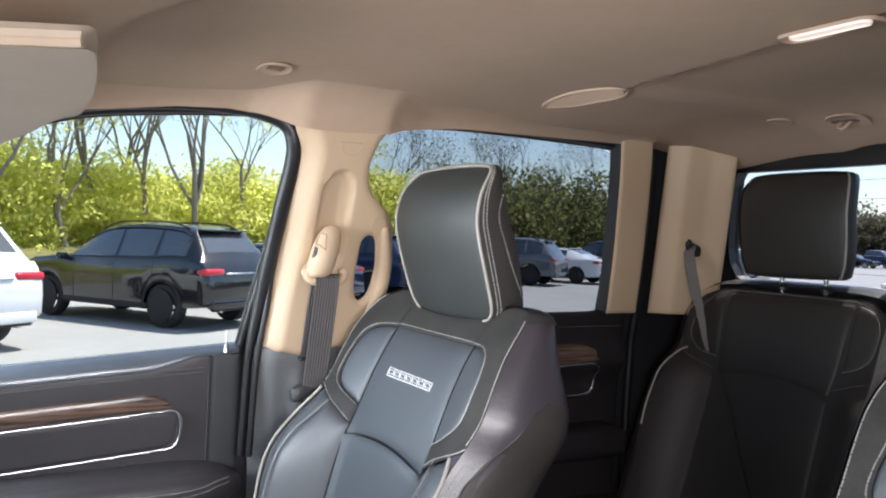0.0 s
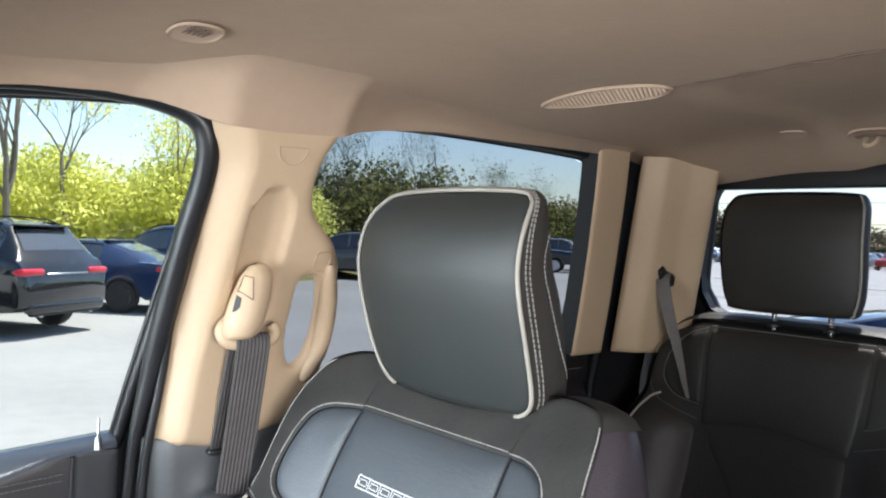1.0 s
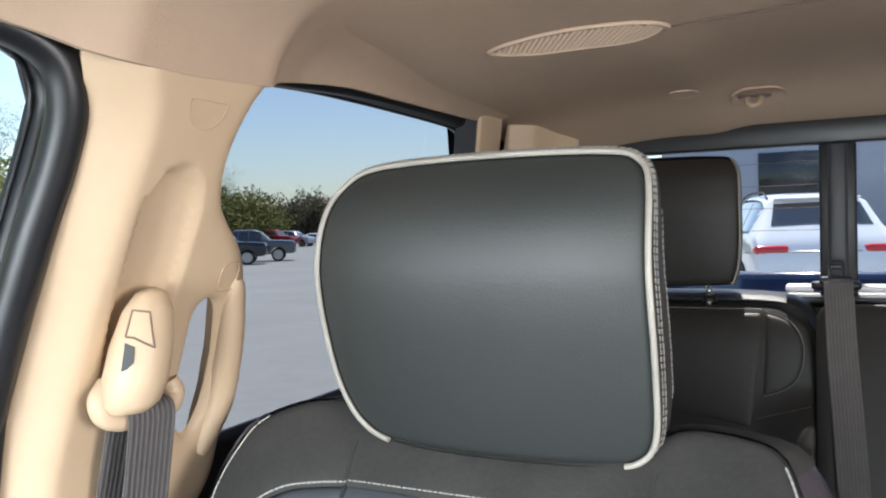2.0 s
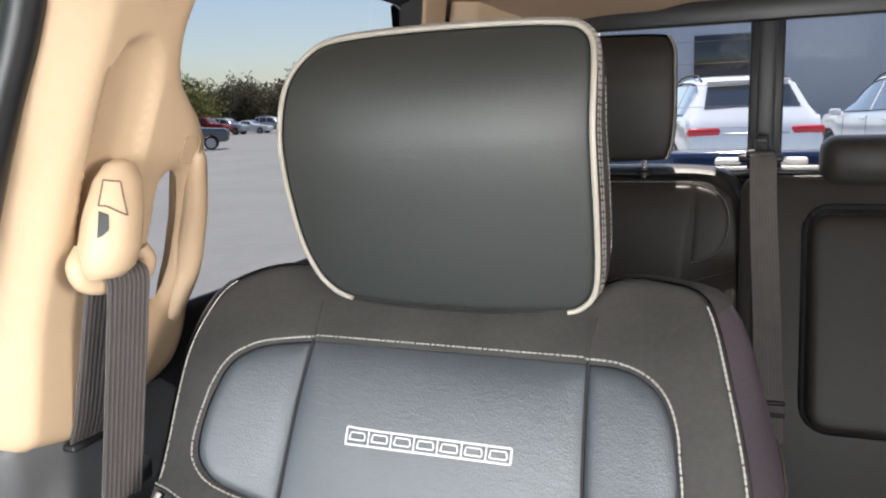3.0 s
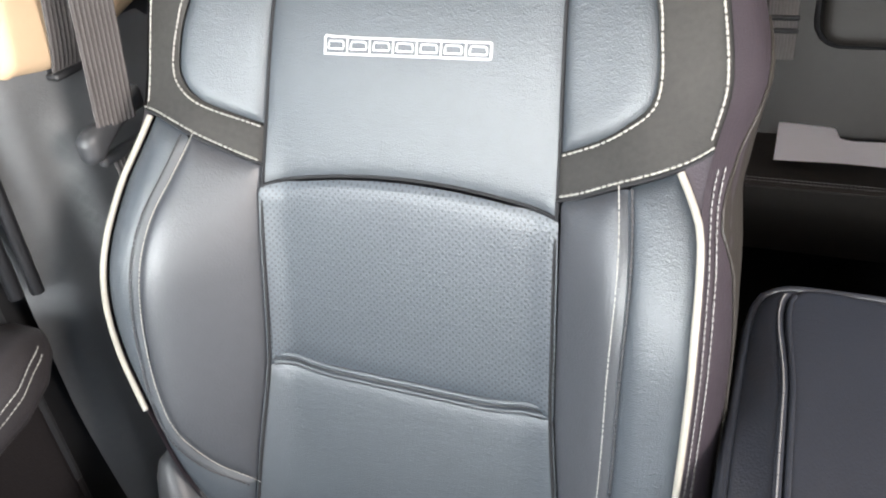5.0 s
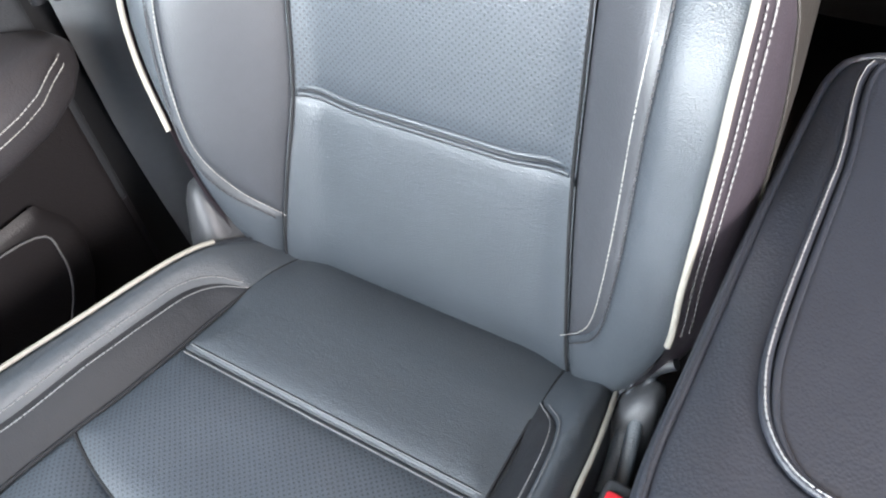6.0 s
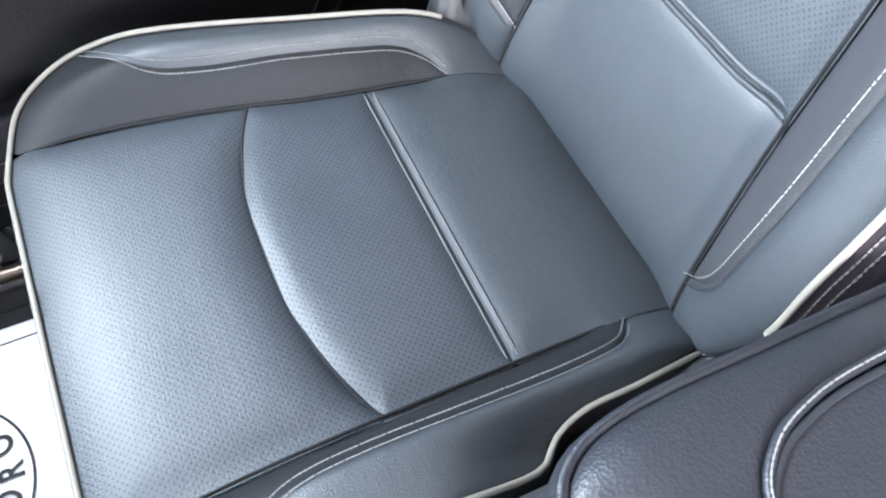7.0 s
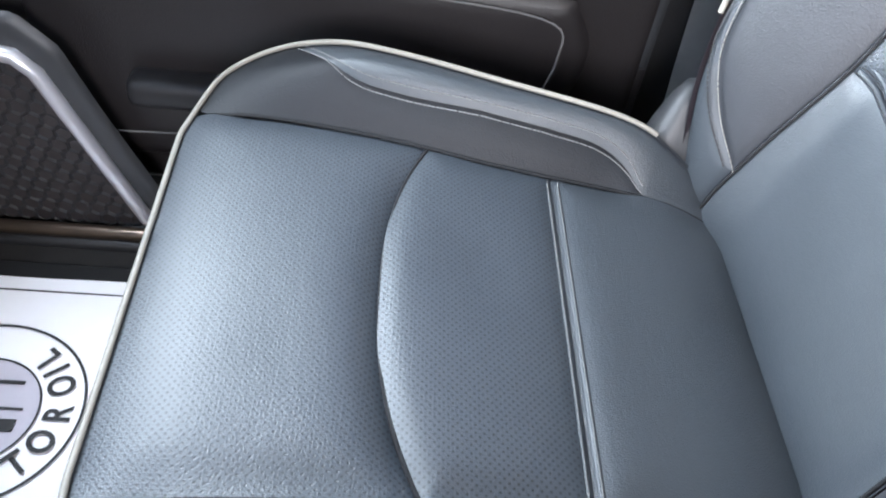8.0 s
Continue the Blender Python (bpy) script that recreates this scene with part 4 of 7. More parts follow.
bm = panel([(-0.52, 0.6), (1.44, 0.6), (1.44, 1.36), (-0.52, 1.36)], lambda x, z: (x, -1.5, z), 0, 0.01, 0.1, depth=0.03)
tagged(part("wall_front", bm, BLACK_PLASTIC, smooth=False), "dark front bulkhead under the dashboard", "wall", kind="structure")
dash = thing("dashboard", "dark padded dashboard across the cab", "dashboard", at=(MID, -1.3, 0.72))
prof = spline([(-1.49, 1.05), (-1.12, 1.05), (-1.06, 1.15), (-1.08, 1.30), (-1.14, 1.37), (-1.30, 1.40), (-1.49, 1.38)], 5)
d = part("dash_pad", loft([[(x, y, z) for y, z in prof] for x in (-0.44, -0.2, MID, 1.1, 1.35)]), DOOR_VINYL, dash)
d.location = (-MID, 1.3, -0.72)
wind = thing("window_6", "clear raked windshield", "window", kind="structure")
g = part("pane", panel([(-0.42, 0), (1.34, 0), (1.28, 0.72), (-0.36, 0.72)], lambda x, t: (x, -1.5 + t * 0.86, 1.37 + t * 0.86), 0, 0.01, 0.2), GLASS_CLEAR, wind)
g.visible_shadow = False


# headliner
head_z = smooth_curve([-0.92, -0.6, -0.27, 0.28, 0.34, 0.75, 0.93, 1.04, 1.10], [1.985, 2.032, 2.06, 2.066, 2.060, 2.073, 2.068, 2.022, 1.985])


def roof_face(x, y):
    d = abs(x - MID)
    scoop = 0.016 * math.exp(-(((x + 0.02) / 0.22) ** 2 + ((y + 0.34) / 0.2) ** 2))
    ridge = lerp(x, [-0.375, -0.017, 0.188, 0.379, 0.463, 0.9], [-0.679, -0.565, -0.538, -0.468, -0.373, -0.32])
    header = 0.014 * (1 - smooth(ridge - 0.02, ridge + 0.035, y)) + 0.003 * math.exp(-((y - ridge) / 0.012) ** 2)
    scoop -= (header) / 0.4
    crease = 0.343 - 0.15 * (x - 0.1)
    scoop += 0.03 * smooth(0.06, 0.15, x) * smooth(crease - 0.002, crease + 0.014, y)
    return (x, y, head_z(y) - 0.03 * smooth(0.45, 0.80, d) - (0.022 - 0.016 * smooth(-0.1, 0.2, y)) * smooth(0.765, 0.805, d) + scoop * 0.4)


tagged(part("ceiling", panel([(-0.352, -0.92), (1.272, -0.92), (1.272, 1.09), (-0.352, 1.09)], roof_face, 0, 0.01, 0.012), HEADLINER), "beige fabric headliner with a faint crease", "ceiling", kind="structure")
# a brown cord draws the shadow line of the headliner's step
tagged(part("trim", tube([Vector(roof_face(x, 0.343 - 0.15 * (x - 0.1))) + Vector((0, 0, 0.0006)) for x in np.linspace(0.1, 1.0, 40)], 0.0013, 6), TRIM_GRILLE), "thin brown line drawing the shade along the headliner's crease", "trim", kind="structure")
tagged(part("roof_panel", box((1.9, 2.2, 0.03), (MID, 0.08, 2.12), 0.01), BLACK_PLASTIC), "outer roof sheet", "roof", kind="structure")


def on_roof(outline, rise, puff=0.004, r=0.008, step=0.01):
    return panel(outline, lambda x, y: (x, y, roof_face(x, y)[2]), puff, r, step, rise=-rise, depth=-rise)


# the headliner's edge rolls down over the pillar and the front window
def lap_low(y):
    return lerp(y, [-0.86, -0.80, -0.68, -0.56, -0.39, -0.30, -0.245, -0.21, -0.19, -0.172, -0.10, 0.0, 0.012, 0.04, 0.10, 0.16, 0.22, 0.5, 0.72, 0.9], [1.81, 1.85, 1.925, 1.972, 1.999, 2.004, 1.999, 1.987, 1.977, 1.971, 1.970, 1.975, 1.978, 1.988, 1.999, 2.006, 2.011, 2.020, 2.027, 2.028])


def lap_point(y, s):
    top = roof_face(-0.10, y)[2] - 0.0012
    edge = lerp(y, [-0.86, -0.4, -0.26, -0.20, -0.172, 0.0, 0.03, 0.10, 0.22, 0.5, 0.72, 0.9], [-0.262, -0.292, -0.278, -0.232, -0.206, -0.203, -0.222, -0.246, -0.250, -0.276, -0.294, -0.296])
    a = Vector((edge, y, min(lap_low(y), top - 0.004)))
    b, c = Vector((edge + 0.022, y, top - 0.003)), Vector((-0.10, y, top + 0.0045))
    return a * (1 - s) ** 2 + b * (2 * s * (1 - s)) + c * s * s


rows = [[lap_point(y, s) + (Vector((-0.008, 0, 0.001)) if k == 0 else Vector()) for k, s in enumerate([0.0] + list(np.linspace(0, 1, 13)))] for y in np.linspace(-0.86, 0.80, 140)]
tagged(part("trim", loft(rows, False, False, closed=False), HEADLINER), "beige headliner edge rolling down over pillar and window", "trim", kind="structure")

# sun visor
visor = thing("sun_visor", "pale grey-beige fabric sun visor folded up to the headliner", "sun visor", at=(0.08, -0.72, 2.0))
v_out = resample(spline([(-0.19, -0.60), (-0.16, -0.575), (0.0, -0.575), (0.32, -0.60), (0.36, -0.63), (0.36, -0.80), (0.30, -0.84), (-0.28, -0.84), (-0.34, -0.80), (-0.33, -0.72)], 6, True), 0.012, True)
rings = []
for o, dz in ((-0.012, 0.0), (-0.002, -0.004), (0, -0.012), (-0.002, -0.02), (-0.012, -0.024)):
    rings.append([(x, y, roof_face(x, y)[2] - 0.045 + dz) for x, y in offset_loop(v_out, o)])
v = part("visor_board", loft(rings), VISOR, visor)
v.location = (-0.08, 0.72, -2.0)
v = part("edge_seam", tube([(x, y, roof_face(x, y)[2] - 0.045 - 0.012) for x, y in offset_loop(v_out, 0.0006)], 0.0016, 6, True), TRIM_HEAD, visor, "sewn edge seam")
v.location = (-0.08, 0.72, -2.0)

# speaker grille in the headliner
grille = thing("headliner_grille", "beige oval honeycomb grille in the headliner", "speaker grille", at=(0.03, 0.33, 2.06))
go = resample(spline([(-0.108, 0.312), (-0.07, 0.296), (0.02, 0.287), (0.085, 0.300), (0.108, 0.332), (0.088, 0.366), (0.03, 0.386), (-0.055, 0.372), (-0.098, 0.335)], 6, True), 0.008, True)
rim_bm = tube([Vector(roof_face(x, y)) + Vector((0, 0, -0.001)) for x, y in go], 0.003, 6, True)
gp = part("grille_rim", rim_bm, TRIM_HEAD, grille)
net = bmesh.new()
pts = np.array([(x, y) for j, y in enumerate(np.arange(0.28, 0.4, 0.0066)) for x in np.arange(-0.12, 0.2, 0.0076) + (j % 2) * 0.0038])
for x, y in pts[inside(offset_loop(go, -0.006), pts)]:
    z = roof_face(x, y)[2] - 0.002
    ring = [[net.verts.new((x + r * math.cos((k + 0.5) * math.tau / 6), y + r * math.sin((k + 0.5) * math.tau / 6), z + h)) for k in range(6)] for r, h in ((0.0044, -0.0004), (0.0032, -0.0010), (0.0020, 0.0008))]
    for p, q in zip(ring, ring[1:]):
        for k in range(6):
            net.faces.new((p[k], p[(k + 1) % 6], q[(k + 1) % 6], q[k]))
gn = part("honeycomb", net, TRIM_HEAD, grille)
gb = part("backing", panel(offset_loop(go, -0.003), roof_face, 0, 0.01, 0.02, rise=-0.0008), GRILLE_CLOTH, grille)
for o in (gp, gn, gb):
    o.location = (-0.03, -0.33, -2.06)

# microphone cover
mic = thing("microphone_cover", "small beige microphone cover with a slotted grid", "microphone", at=(-0.1, -0.268, 2.06))
mo = rounded(0.056, 0.056, 0.022, 5, -0.1, -0.268)
a = part("cover", on_roof(mo, 0.003, 0.002, 0.006, 0.008), TRIM_HEAD, mic)
slots = [box((0.0055, 0.0035, 0.002), (-0.1 + (i - 2) * 0.0075, -0.268 + (j - 2) * 0.006, roof_face(-0.1, -0.268)[2] - 0.0035), 0) for i in range(5) for j in range(5)]
b = part("slots", join(*slots), TRIM_GRILLE, mic)
for o in (a, b):
    o.location = (0.1, 0.268, -2.06)

# dome lamp
lamp = thing("dome_lamp", "lit oblong dome lamp in a beige bezel", "ceiling lamp", at=(0.57, 0.25, 2.07))
a = part("bezel", on_roof(rounded(0.135, 0.042, 0.018, 5, 0.585, 0.25), 0.005, 0.004, 0.008, 0.01), TRIM_HEAD, lamp)
b = part("lens", on_roof(rounded(0.108, 0.022, 0.008, 4, 0.585, 0.25), 0.007, 0.002, 0.004, 0.012), LAMP_LENS, lamp, "glowing pale lens")
for o in (a, b):
    o.location = (-0.57, -0.25, -2.07)

# coat hook and round cap
hook = thing("coat_hook", "small beige hook loop in a dark recess of the headliner", "hook", at=(0.154, 0.938, 2.06))
hook_z = roof_face(0.154, 0.938)[2]
a = part("boss", on_roof(rounded(0.092, 0.078, 0.034, 5, 0.160, 0.940), 0.004, 0.004, 0.020, 0.008), HEADLINER, hook)
b = part("cup", loft([[(0.154 + u, 0.940 + v, hook_z + h) for u, v in rounded(w, d, d * 0.45, 5)] for w, d, h in ((0.060, 0.048, -0.0065), (0.052, 0.040, -0.0095), (0.046, 0.034, -0.0082), (0.040, 0.028, -0.0078))]), TRIM_GRILLE, hook, "dark brown recess")
c = part("loop", tube(spline([(0.143, 0.944, hook_z - 0.006), (0.143, 0.934, hook_z - 0.016), (0.147, 0.926, hook_z - 0.023), (0.154, 0.923, hook_z - 0.026), (0.161, 0.926, hook_z - 0.023), (0.165, 0.934, hook_z - 0.016), (0.165, 0.944, hook_z - 0.006)], 4), 0.0042, 8), TRIM_BEIGE, hook, "beige hook loop")
for o in (a, b, c):
    o.location = (-0.154, -0.938, -2.06)
cap = thing("round_cap", "small round beige cap in the headliner", "cap", at=(0.041, 0.872, 2.065))
a = part("disc", on_roof(rounded(0.050, 0.050, 0.021, 5, 0.041, 0.868), 0.003, 0.001, 0.004, 0.008), TRIM_HEAD, cap)
a.location = (-0.041, -0.872, -2.065)


# ---------------------------------------------------------------- pillars
def pillar_x(z):
    return lerp(z, [1.5, 1.53, 1.63, 1.69, 1.765, 1.9, 1.98, 2.05], [-0.350, -0.346, -0.338, -0.325, -0.302, -0.240, -0.202, -0.17])


def pillar_front(z):
    return lerp(z, [1.5, 1.527, 1.6, 1.66, 1.73, 1.80, 1.86, 1.92, 1.945, 1.972, 2.0], [-0.203, -0.199, -0.190, -0.182, -0.174, -0.168, -0.165, -0.162, -0.166, -0.180, -0.19])


def pillar_face(y, z):
    # a long scoop above the belt guide, a rolled front edge
    half = lerp(z, [1.70, 1.86, 1.882, 1.893, 1.899], [0.033, 0.033, 0.026, 0.015, 0.004])
    u = (y + 0.077) / half
    w = smooth(1.69, 1.74, z) * (1 - smooth(1.893, 1.901, z))
    scoop = 0.017 * w * smooth(1.08, 0.86, abs(u)) * (1 if u < 0 else 0.55 + 0.45 * smooth(1.0, 0.2, u))
    roll = 0.03 * smooth(0.045, 0.0, y - pillar_front(z))
    return (pillar_x(z) - scoop - roll, y, z)


PILLAR = [(pillar_front(z), z) for z in np.linspace(1.527, 1.984, 40)] + [(-0.1, 1.988), (-0.02, 1.990)] + spline([(0.012, 1.990), (0.002, 1.974), (-0.010, 1.952), (-0.018, 1.92), (-0.017, 1.89), (-0.006, 1.862), (0.016, 1.84), (0.038, 1.822), (0.053, 1.804), (0.067, 1.776), (0.074, 1.74), (0.079, 1.71), (0.079, 1.67),
          (0.074, 1.64), (0.066, 1.608), (0.055, 1.573), (0.034, 1.546), (0.0, 1.532), (-0.022, 1.526)], 6) + [(-0.05, 1.522), (-0.084, 1.514), (-0.112, 1.510), (-0.137, 1.515), (-0.155, 1.519), (-0.178, 1.519)]
HOLE = resample(spline([(0.021, 1.766), (0.008, 1.765), (-0.002, 1.752), (-0.004, 1.716), (-0.006, 1.682), (-0.003, 1.647), (0.006, 1.628), (0.021, 1.633), (0.033, 1.66), (0.038, 1.70), (0.034, 1.735), (0.029, 1.758)], 6, True), 0.006, True)
pillar = thing("pillar_trim", "beige moulded pillar trim with a looped grip and a belt scoop", "pillar trim", at=(-0.38, -0.05, 1.51))
a = part("moulding", panel(PILLAR, pillar_face, 0.010, 0.012, 0.006, holes=(HOLE,), depth=0.035), TRIM_BEIGE, pillar)
grip = [Vector(pillar_face(y, z)) + Vector((-0.002, 0, 0)) for y, z in spline([(0.044, 1.79), (0.051, 1.755), (0.057, 1.71), (0.057, 1.67), (0.050, 1.635), (0.03, 1.60)], 6)]
b = part("grip", tube(grip, [0.006 + 0.011 * math.sin(math.pi * i / (len(grip) - 1)) ** 0.5 for i in range(len(grip))], 12), TRIM_BEIGE, pillar)
c = part("emblem_outline", join(tube([Vector(pillar_face(y, z)) + Vector((0.001, 0, 0)) for y, z in resample([(-0.094, 1.953), (-0.093, 1.945), (-0.088, 1.936), (-0.080, 1.931), (-0.071, 1.929), (-0.062, 1.931), (-0.054, 1.936), (-0.050, 1.945), (-0.049, 1.953)], 0.005, True)], 0.0006, 5, True),
                                tube([Vector(pillar_face(y, z)) + Vector((0.0015, 0, 0)) for y, z in resample(rounded(0.026, 0.03, 0.008, 4, 0.026, 1.792), 0.005, True)], 0.0008, 5, True)), TRIM_BEIGE, pillar)
for o in (a, b, c):
    o.location = (0.38, 0.05, -1.51)

low = thing("lower_pillar_trim", "black plastic lower pillar cover beside the seat belt", "pillar trim", at=(-0.44, -0.1, 0.72))
cover_x = lambda z: lerp(z, [0.74, 1.1, 1.35, 1.5], [-0.435, -0.415, -0.385, -0.360])
a = part("cover", panel(spline([(-0.206, 1.532), (-0.208, 1.4), (-0.20, 1.2), (-0.19, 1.0), (-0.17, 0.74)], 4) + spline([(0.1, 0.74), (0.1, 1.2), (0.07, 1.47), (0.03, 1.528)], 4),
                        lambda y, z: (cover_x(z) + 0.016 * smooth(-0.15, -0.125, y - 0.14 * (1.5 - z)) * smooth(1.50, 1.40, z) - 0.02 * smooth(0.04, 0.0, y + 0.207 - 0.03 * (1.5 - z)), y, z), 0.006, 0.01, 0.012, depth=0.04), PILLAR_GREY, low)
for o in (a,):
    o.location = (0.44, 0.1, -0.72)

belt = thing("front_seat_belt", "grey ribbed seat belt hanging from a beige guide loop", "seat belt", at=(-0.32, -0.13, 1.70))
egg = []
for k, (z, ry, rx) in enumerate([(1.79, 0.004, 0.004), (1.785, 0.016, 0.012), (1.77, 0.024, 0.02), (1.74, 0.029, 0.026), (1.71, 0.029, 0.028), (1.69, 0.026, 0.024), (1.682, 0.018, 0.016)]):
    egg.append([(-0.277 + rx * math.cos(a) + (z - 1.73) * 0.05, -0.112 + (z - 1.73) * 0.25 + ry * math.sin(a), z) for a in np.linspace(0, math.tau, 17)[:-1]])
e1 = part("height_adjuster", loft(egg), TRIM_BEIGE, belt, "beige egg-shaped belt adjuster")


def egg_point(a, z, k=1.0):
    rx, ry = lerp(z, [1.682, 1.69, 1.71, 1.74, 1.77, 1.785, 1.79], [0.016, 0.024, 0.028, 0.026, 0.02, 0.012, 0.004]), lerp(z, [1.682, 1.69, 1.71, 1.74, 1.77, 1.785, 1.79], [0.018, 0.026, 0.029, 0.029, 0.024, 0.016, 0.004])
    return (-0.277 + k * rx * math.cos(radians(a)) + (z - 1.73) * 0.05, -0.112 + (z - 1.73) * 0.25 + k * ry * math.sin(radians(a)), z)


plate = resample([(-77, 1.7725), (-34, 1.770), (-17, 1.739), (-57, 1.749), (-77, 1.750)], 2.0, True)
e2 = part("push_plate", tube([egg_point(a, z, 1.01) for a, z in plate], 0.0009, 6, True), TRIM_GRILLE, belt, "groove round the push plate")
notch = [(-71, 1.745), (-52, 1.741), (-49, 1.728), (-58, 1.723), (-68, 1.721)]
e7 = part("release_gap", loft([[egg_point(a, z, k) for a, z in notch] for k in (0.85, 1.05)]), BLACK_PLASTIC, belt, "black gap beside the push plate")
loop = [(x - 0.012, y + 0.028, z + 0.004) for x, y, z in [(-0.295, -0.143, 1.702), (-0.292, -0.155, 1.69), (-0.29, -0.152, 1.676), (-0.287, -0.138, 1.669), (-0.284, -0.11, 1.669), (-0.282, -0.085, 1.671), (-0.284, -0.074, 1.682), (-0.288, -0.078, 1.694)]]
e3 = part("guide_loop", tube(spline(loop, 5), 0.0095, 10), TRIM_BEIGE, belt, "beige plastic guide loop")
e4 = strap("webbing", spline([(-0.304, -0.087, 1.682), (-0.294, -0.087, 1.687), (-0.283, -0.087, 1.678), (-0.286, -0.088, 1.645), (-0.298, -0.093, 1.55), (-0.310, -0.099, 1.45)], 6), (0.1, 1, 0), 0.050, belt)
e5 = strap("return_webbing", spline([(-0.310, -0.088, 1.674), (-0.325, -0.092, 1.60), (-0.340, -0.094, 1.535), (-0.352, -0.094, 1.504)], 4), (0.1, 1, 0), 0.046, belt)
e8 = part("slot_lip", box((0.016, 0.052, 0.008), (-0.352, -0.094, 1.505), 0.003, 2), BLACK_PLASTIC, belt, "black belt slot")
e8.location = (0.32, 0.13, -1.70)
# the latch: a slanting moulded bar with a rounded lobe, the steel blade below it and the lap belt running down
rings = []
for y, dz, w, h in ((-0.146, -0.006, 0.010, 0.018), (-0.142, -0.006, 0.020, 0.030), (-0.130, -0.004, 0.024, 0.036), (-0.116, 0.0, 0.020, 0.028), (-0.09, 0.007, 0.016, 0.018), (-0.066, 0.014, 0.017, 0.020), (-0.054, 0.018, 0.014, 0.026), (-0.05, 0.019, 0.006, 0.014)):
    rings.append([(-0.318 + u, y, 1.444 + dz + v) for u, v in rounded(w, h, min(w, h) * 0.42, 4)])
e6 = part("latch_tongue", join(loft(rings), box((0.012, 0.064, 0.012), (-0.318, -0.096, 1.418), 0.004, 2)), GREY_PLASTIC, belt, "charcoal plastic belt tongue")
e9 = part("tongue_blade", box((0.004, 0.028, 0.05), (-0.322, -0.072, 1.395), 0.0015, 1, None), PIN_STEEL, belt, "dull steel blade")
e10 = strap("lap_webbing", spline([(-0.318, -0.088, 1.42), (-0.324, -0.080, 1.38), (-0.338, -0.066, 1.30), (-0.352, -0.05, 1.15), (-0.36, -0.04, 1.0)], 6), (0.25, 1, 0), 0.044, belt)
for o in (e9, e10):
    o.location = (0.32, 0.13, -1.70)
for o in (e3, e4, e5, e6):
    o.location = (0.32, 0.13, -1.70)
for o in (e1, e2, e7):
    o.location = (0.31, 0.147, -1.70)

# rear door upper trim and C pillar
strip = thing("rear_door_pillar_strip", "narrow beige strip of the rear door frame", "door trim", at=(-0.41, 0.83, 1.58))
strip_out = spline([(0.748, 1.582), (0.735, 1.75), (0.712, 1.93), (0.697, 2.014), (0.690, 2.055)], 5) + spline([(0.796, 2.06), (0.803, 2.024), (0.818, 1.93), (0.840, 1.75), (0.853, 1.582)], 5)
a = part("strip", panel(strip_out, lambda y, z: (wall_x(z) + 0.045, y, z), 0.005, 0.008, 0.012, depth=0.006), TRIM_BEIGE, strip)
b = part("backing", panel([(y + 0.004, z) for y, z in strip_out], lambda y, z: (wall_x(z) + 0.038, y, z), 0, 0.008, 0.03, depth=0.045), BLACK_PLASTIC, strip)
b.location = (0.41, -0.83, -1.58)
a.location = (0.41, -0.83, -1.58)
seal = thing("rear_door_seal", "black rubber rear door seal", "door seal", at=(-0.4, 0.88, 1.2))
a = part("strip", tube([Vector(side_in(y, z)) + Vector((0.0, 0, 0)) for y, z in spline([(0.897, 0.9), (0.893, 1.5), (0.878, 1.75), (0.853, 1.95), (0.832, 2.012), (0.75, 2.028), (0.4, 2.036), (0.14, 2.024)], 6)], 0.012, 8), RUBBER, seal)
a.location = (0.4, -0.88, -1.2)


def c_face(s, z):
    """Runs from the door opening round to the rear window."""
    ridge = 0.016 * (1 - abs(s - 0.06) / 0.06) if abs(s - 0.06) < 0.06 else 0
    return (-0.395 + s * 0.62 + (z - 1.58) * 0.2 + ridge * 0.7, 0.908 + s * 0.78 - (z - 1.58) * 0.09 - ridge * 0.7, z)


cp = thing("rear_pillar_trim", "beige rear pillar trim with a belt slot", "pillar trim", at=(-0.33, 0.97, 1.58))
a = part("moulding", panel([(0, 1.58), (0.187, 1.58), (0.187, 1.8), (0.187, 2.085), (0.004, 2.085)], c_face, 0.006, 0.01, 0.012, depth=0.03), TRIM_BEIGE, cp)
slot = resample([(0.083, 1.778), (0.090, 1.790), (0.097, 1.779), (0.121, 1.768), (0.122, 1.748), (0.115, 1.746), (0.088, 1.762)], 0.006, True)
b = part("slot_bezel", join(tube([Vector(c_face(s, z)) + Vector((0.004, -0.006, 0)) for s, z in slot], 0.0035, 6, True), panel([(s, z) for s, z in slot][::-1], c_face, 0.0, 0.002, 0.006, rise=0.0075)), BLACK_PLASTIC, cp, "dark angular belt slot")
for o in (a, b):
    o.location = (0.33, -0.97, -1.58)
rb = thing("rear_seat_belt", "thin grey rear seat belt running down from the pillar slot", "seat belt", at=(-0.3, 0.97, 1.76))
rings = []
for x, y, z, w, turn in ((-0.292, 0.962, 1.775, 0.036, 0), (-0.284, 0.944, 1.755, 0.036, 5), (-0.272, 0.940, 1.715, 0.034, 15), (-0.258, 0.941, 1.668, 0.029, 25), (-0.243, 0.942, 1.625, 0.024, 36), (-0.226, 0.942, 1.57, 0.018, 46), (-0.214, 0.940, 1.53, 0.013, 55), (-0.206, 0.944, 1.50, 0.008, 60)):
    c, n = math.cos(radians(turn)), math.sin(radians(turn))
    rings.append([(x + u * c * 0.92 - v * n, y + u * n + v * c, z) for u, v in ((-w / 2, -0.0008), (w / 2, -0.0008), (w / 2, 0.0008), (-w / 2, 0.0008))])
a = part("webbing", loft(rings), REAR_WEBBING, rb, "thin blue-grey twisted webbing")
a.location = (0.3, -0.97, -1.76)


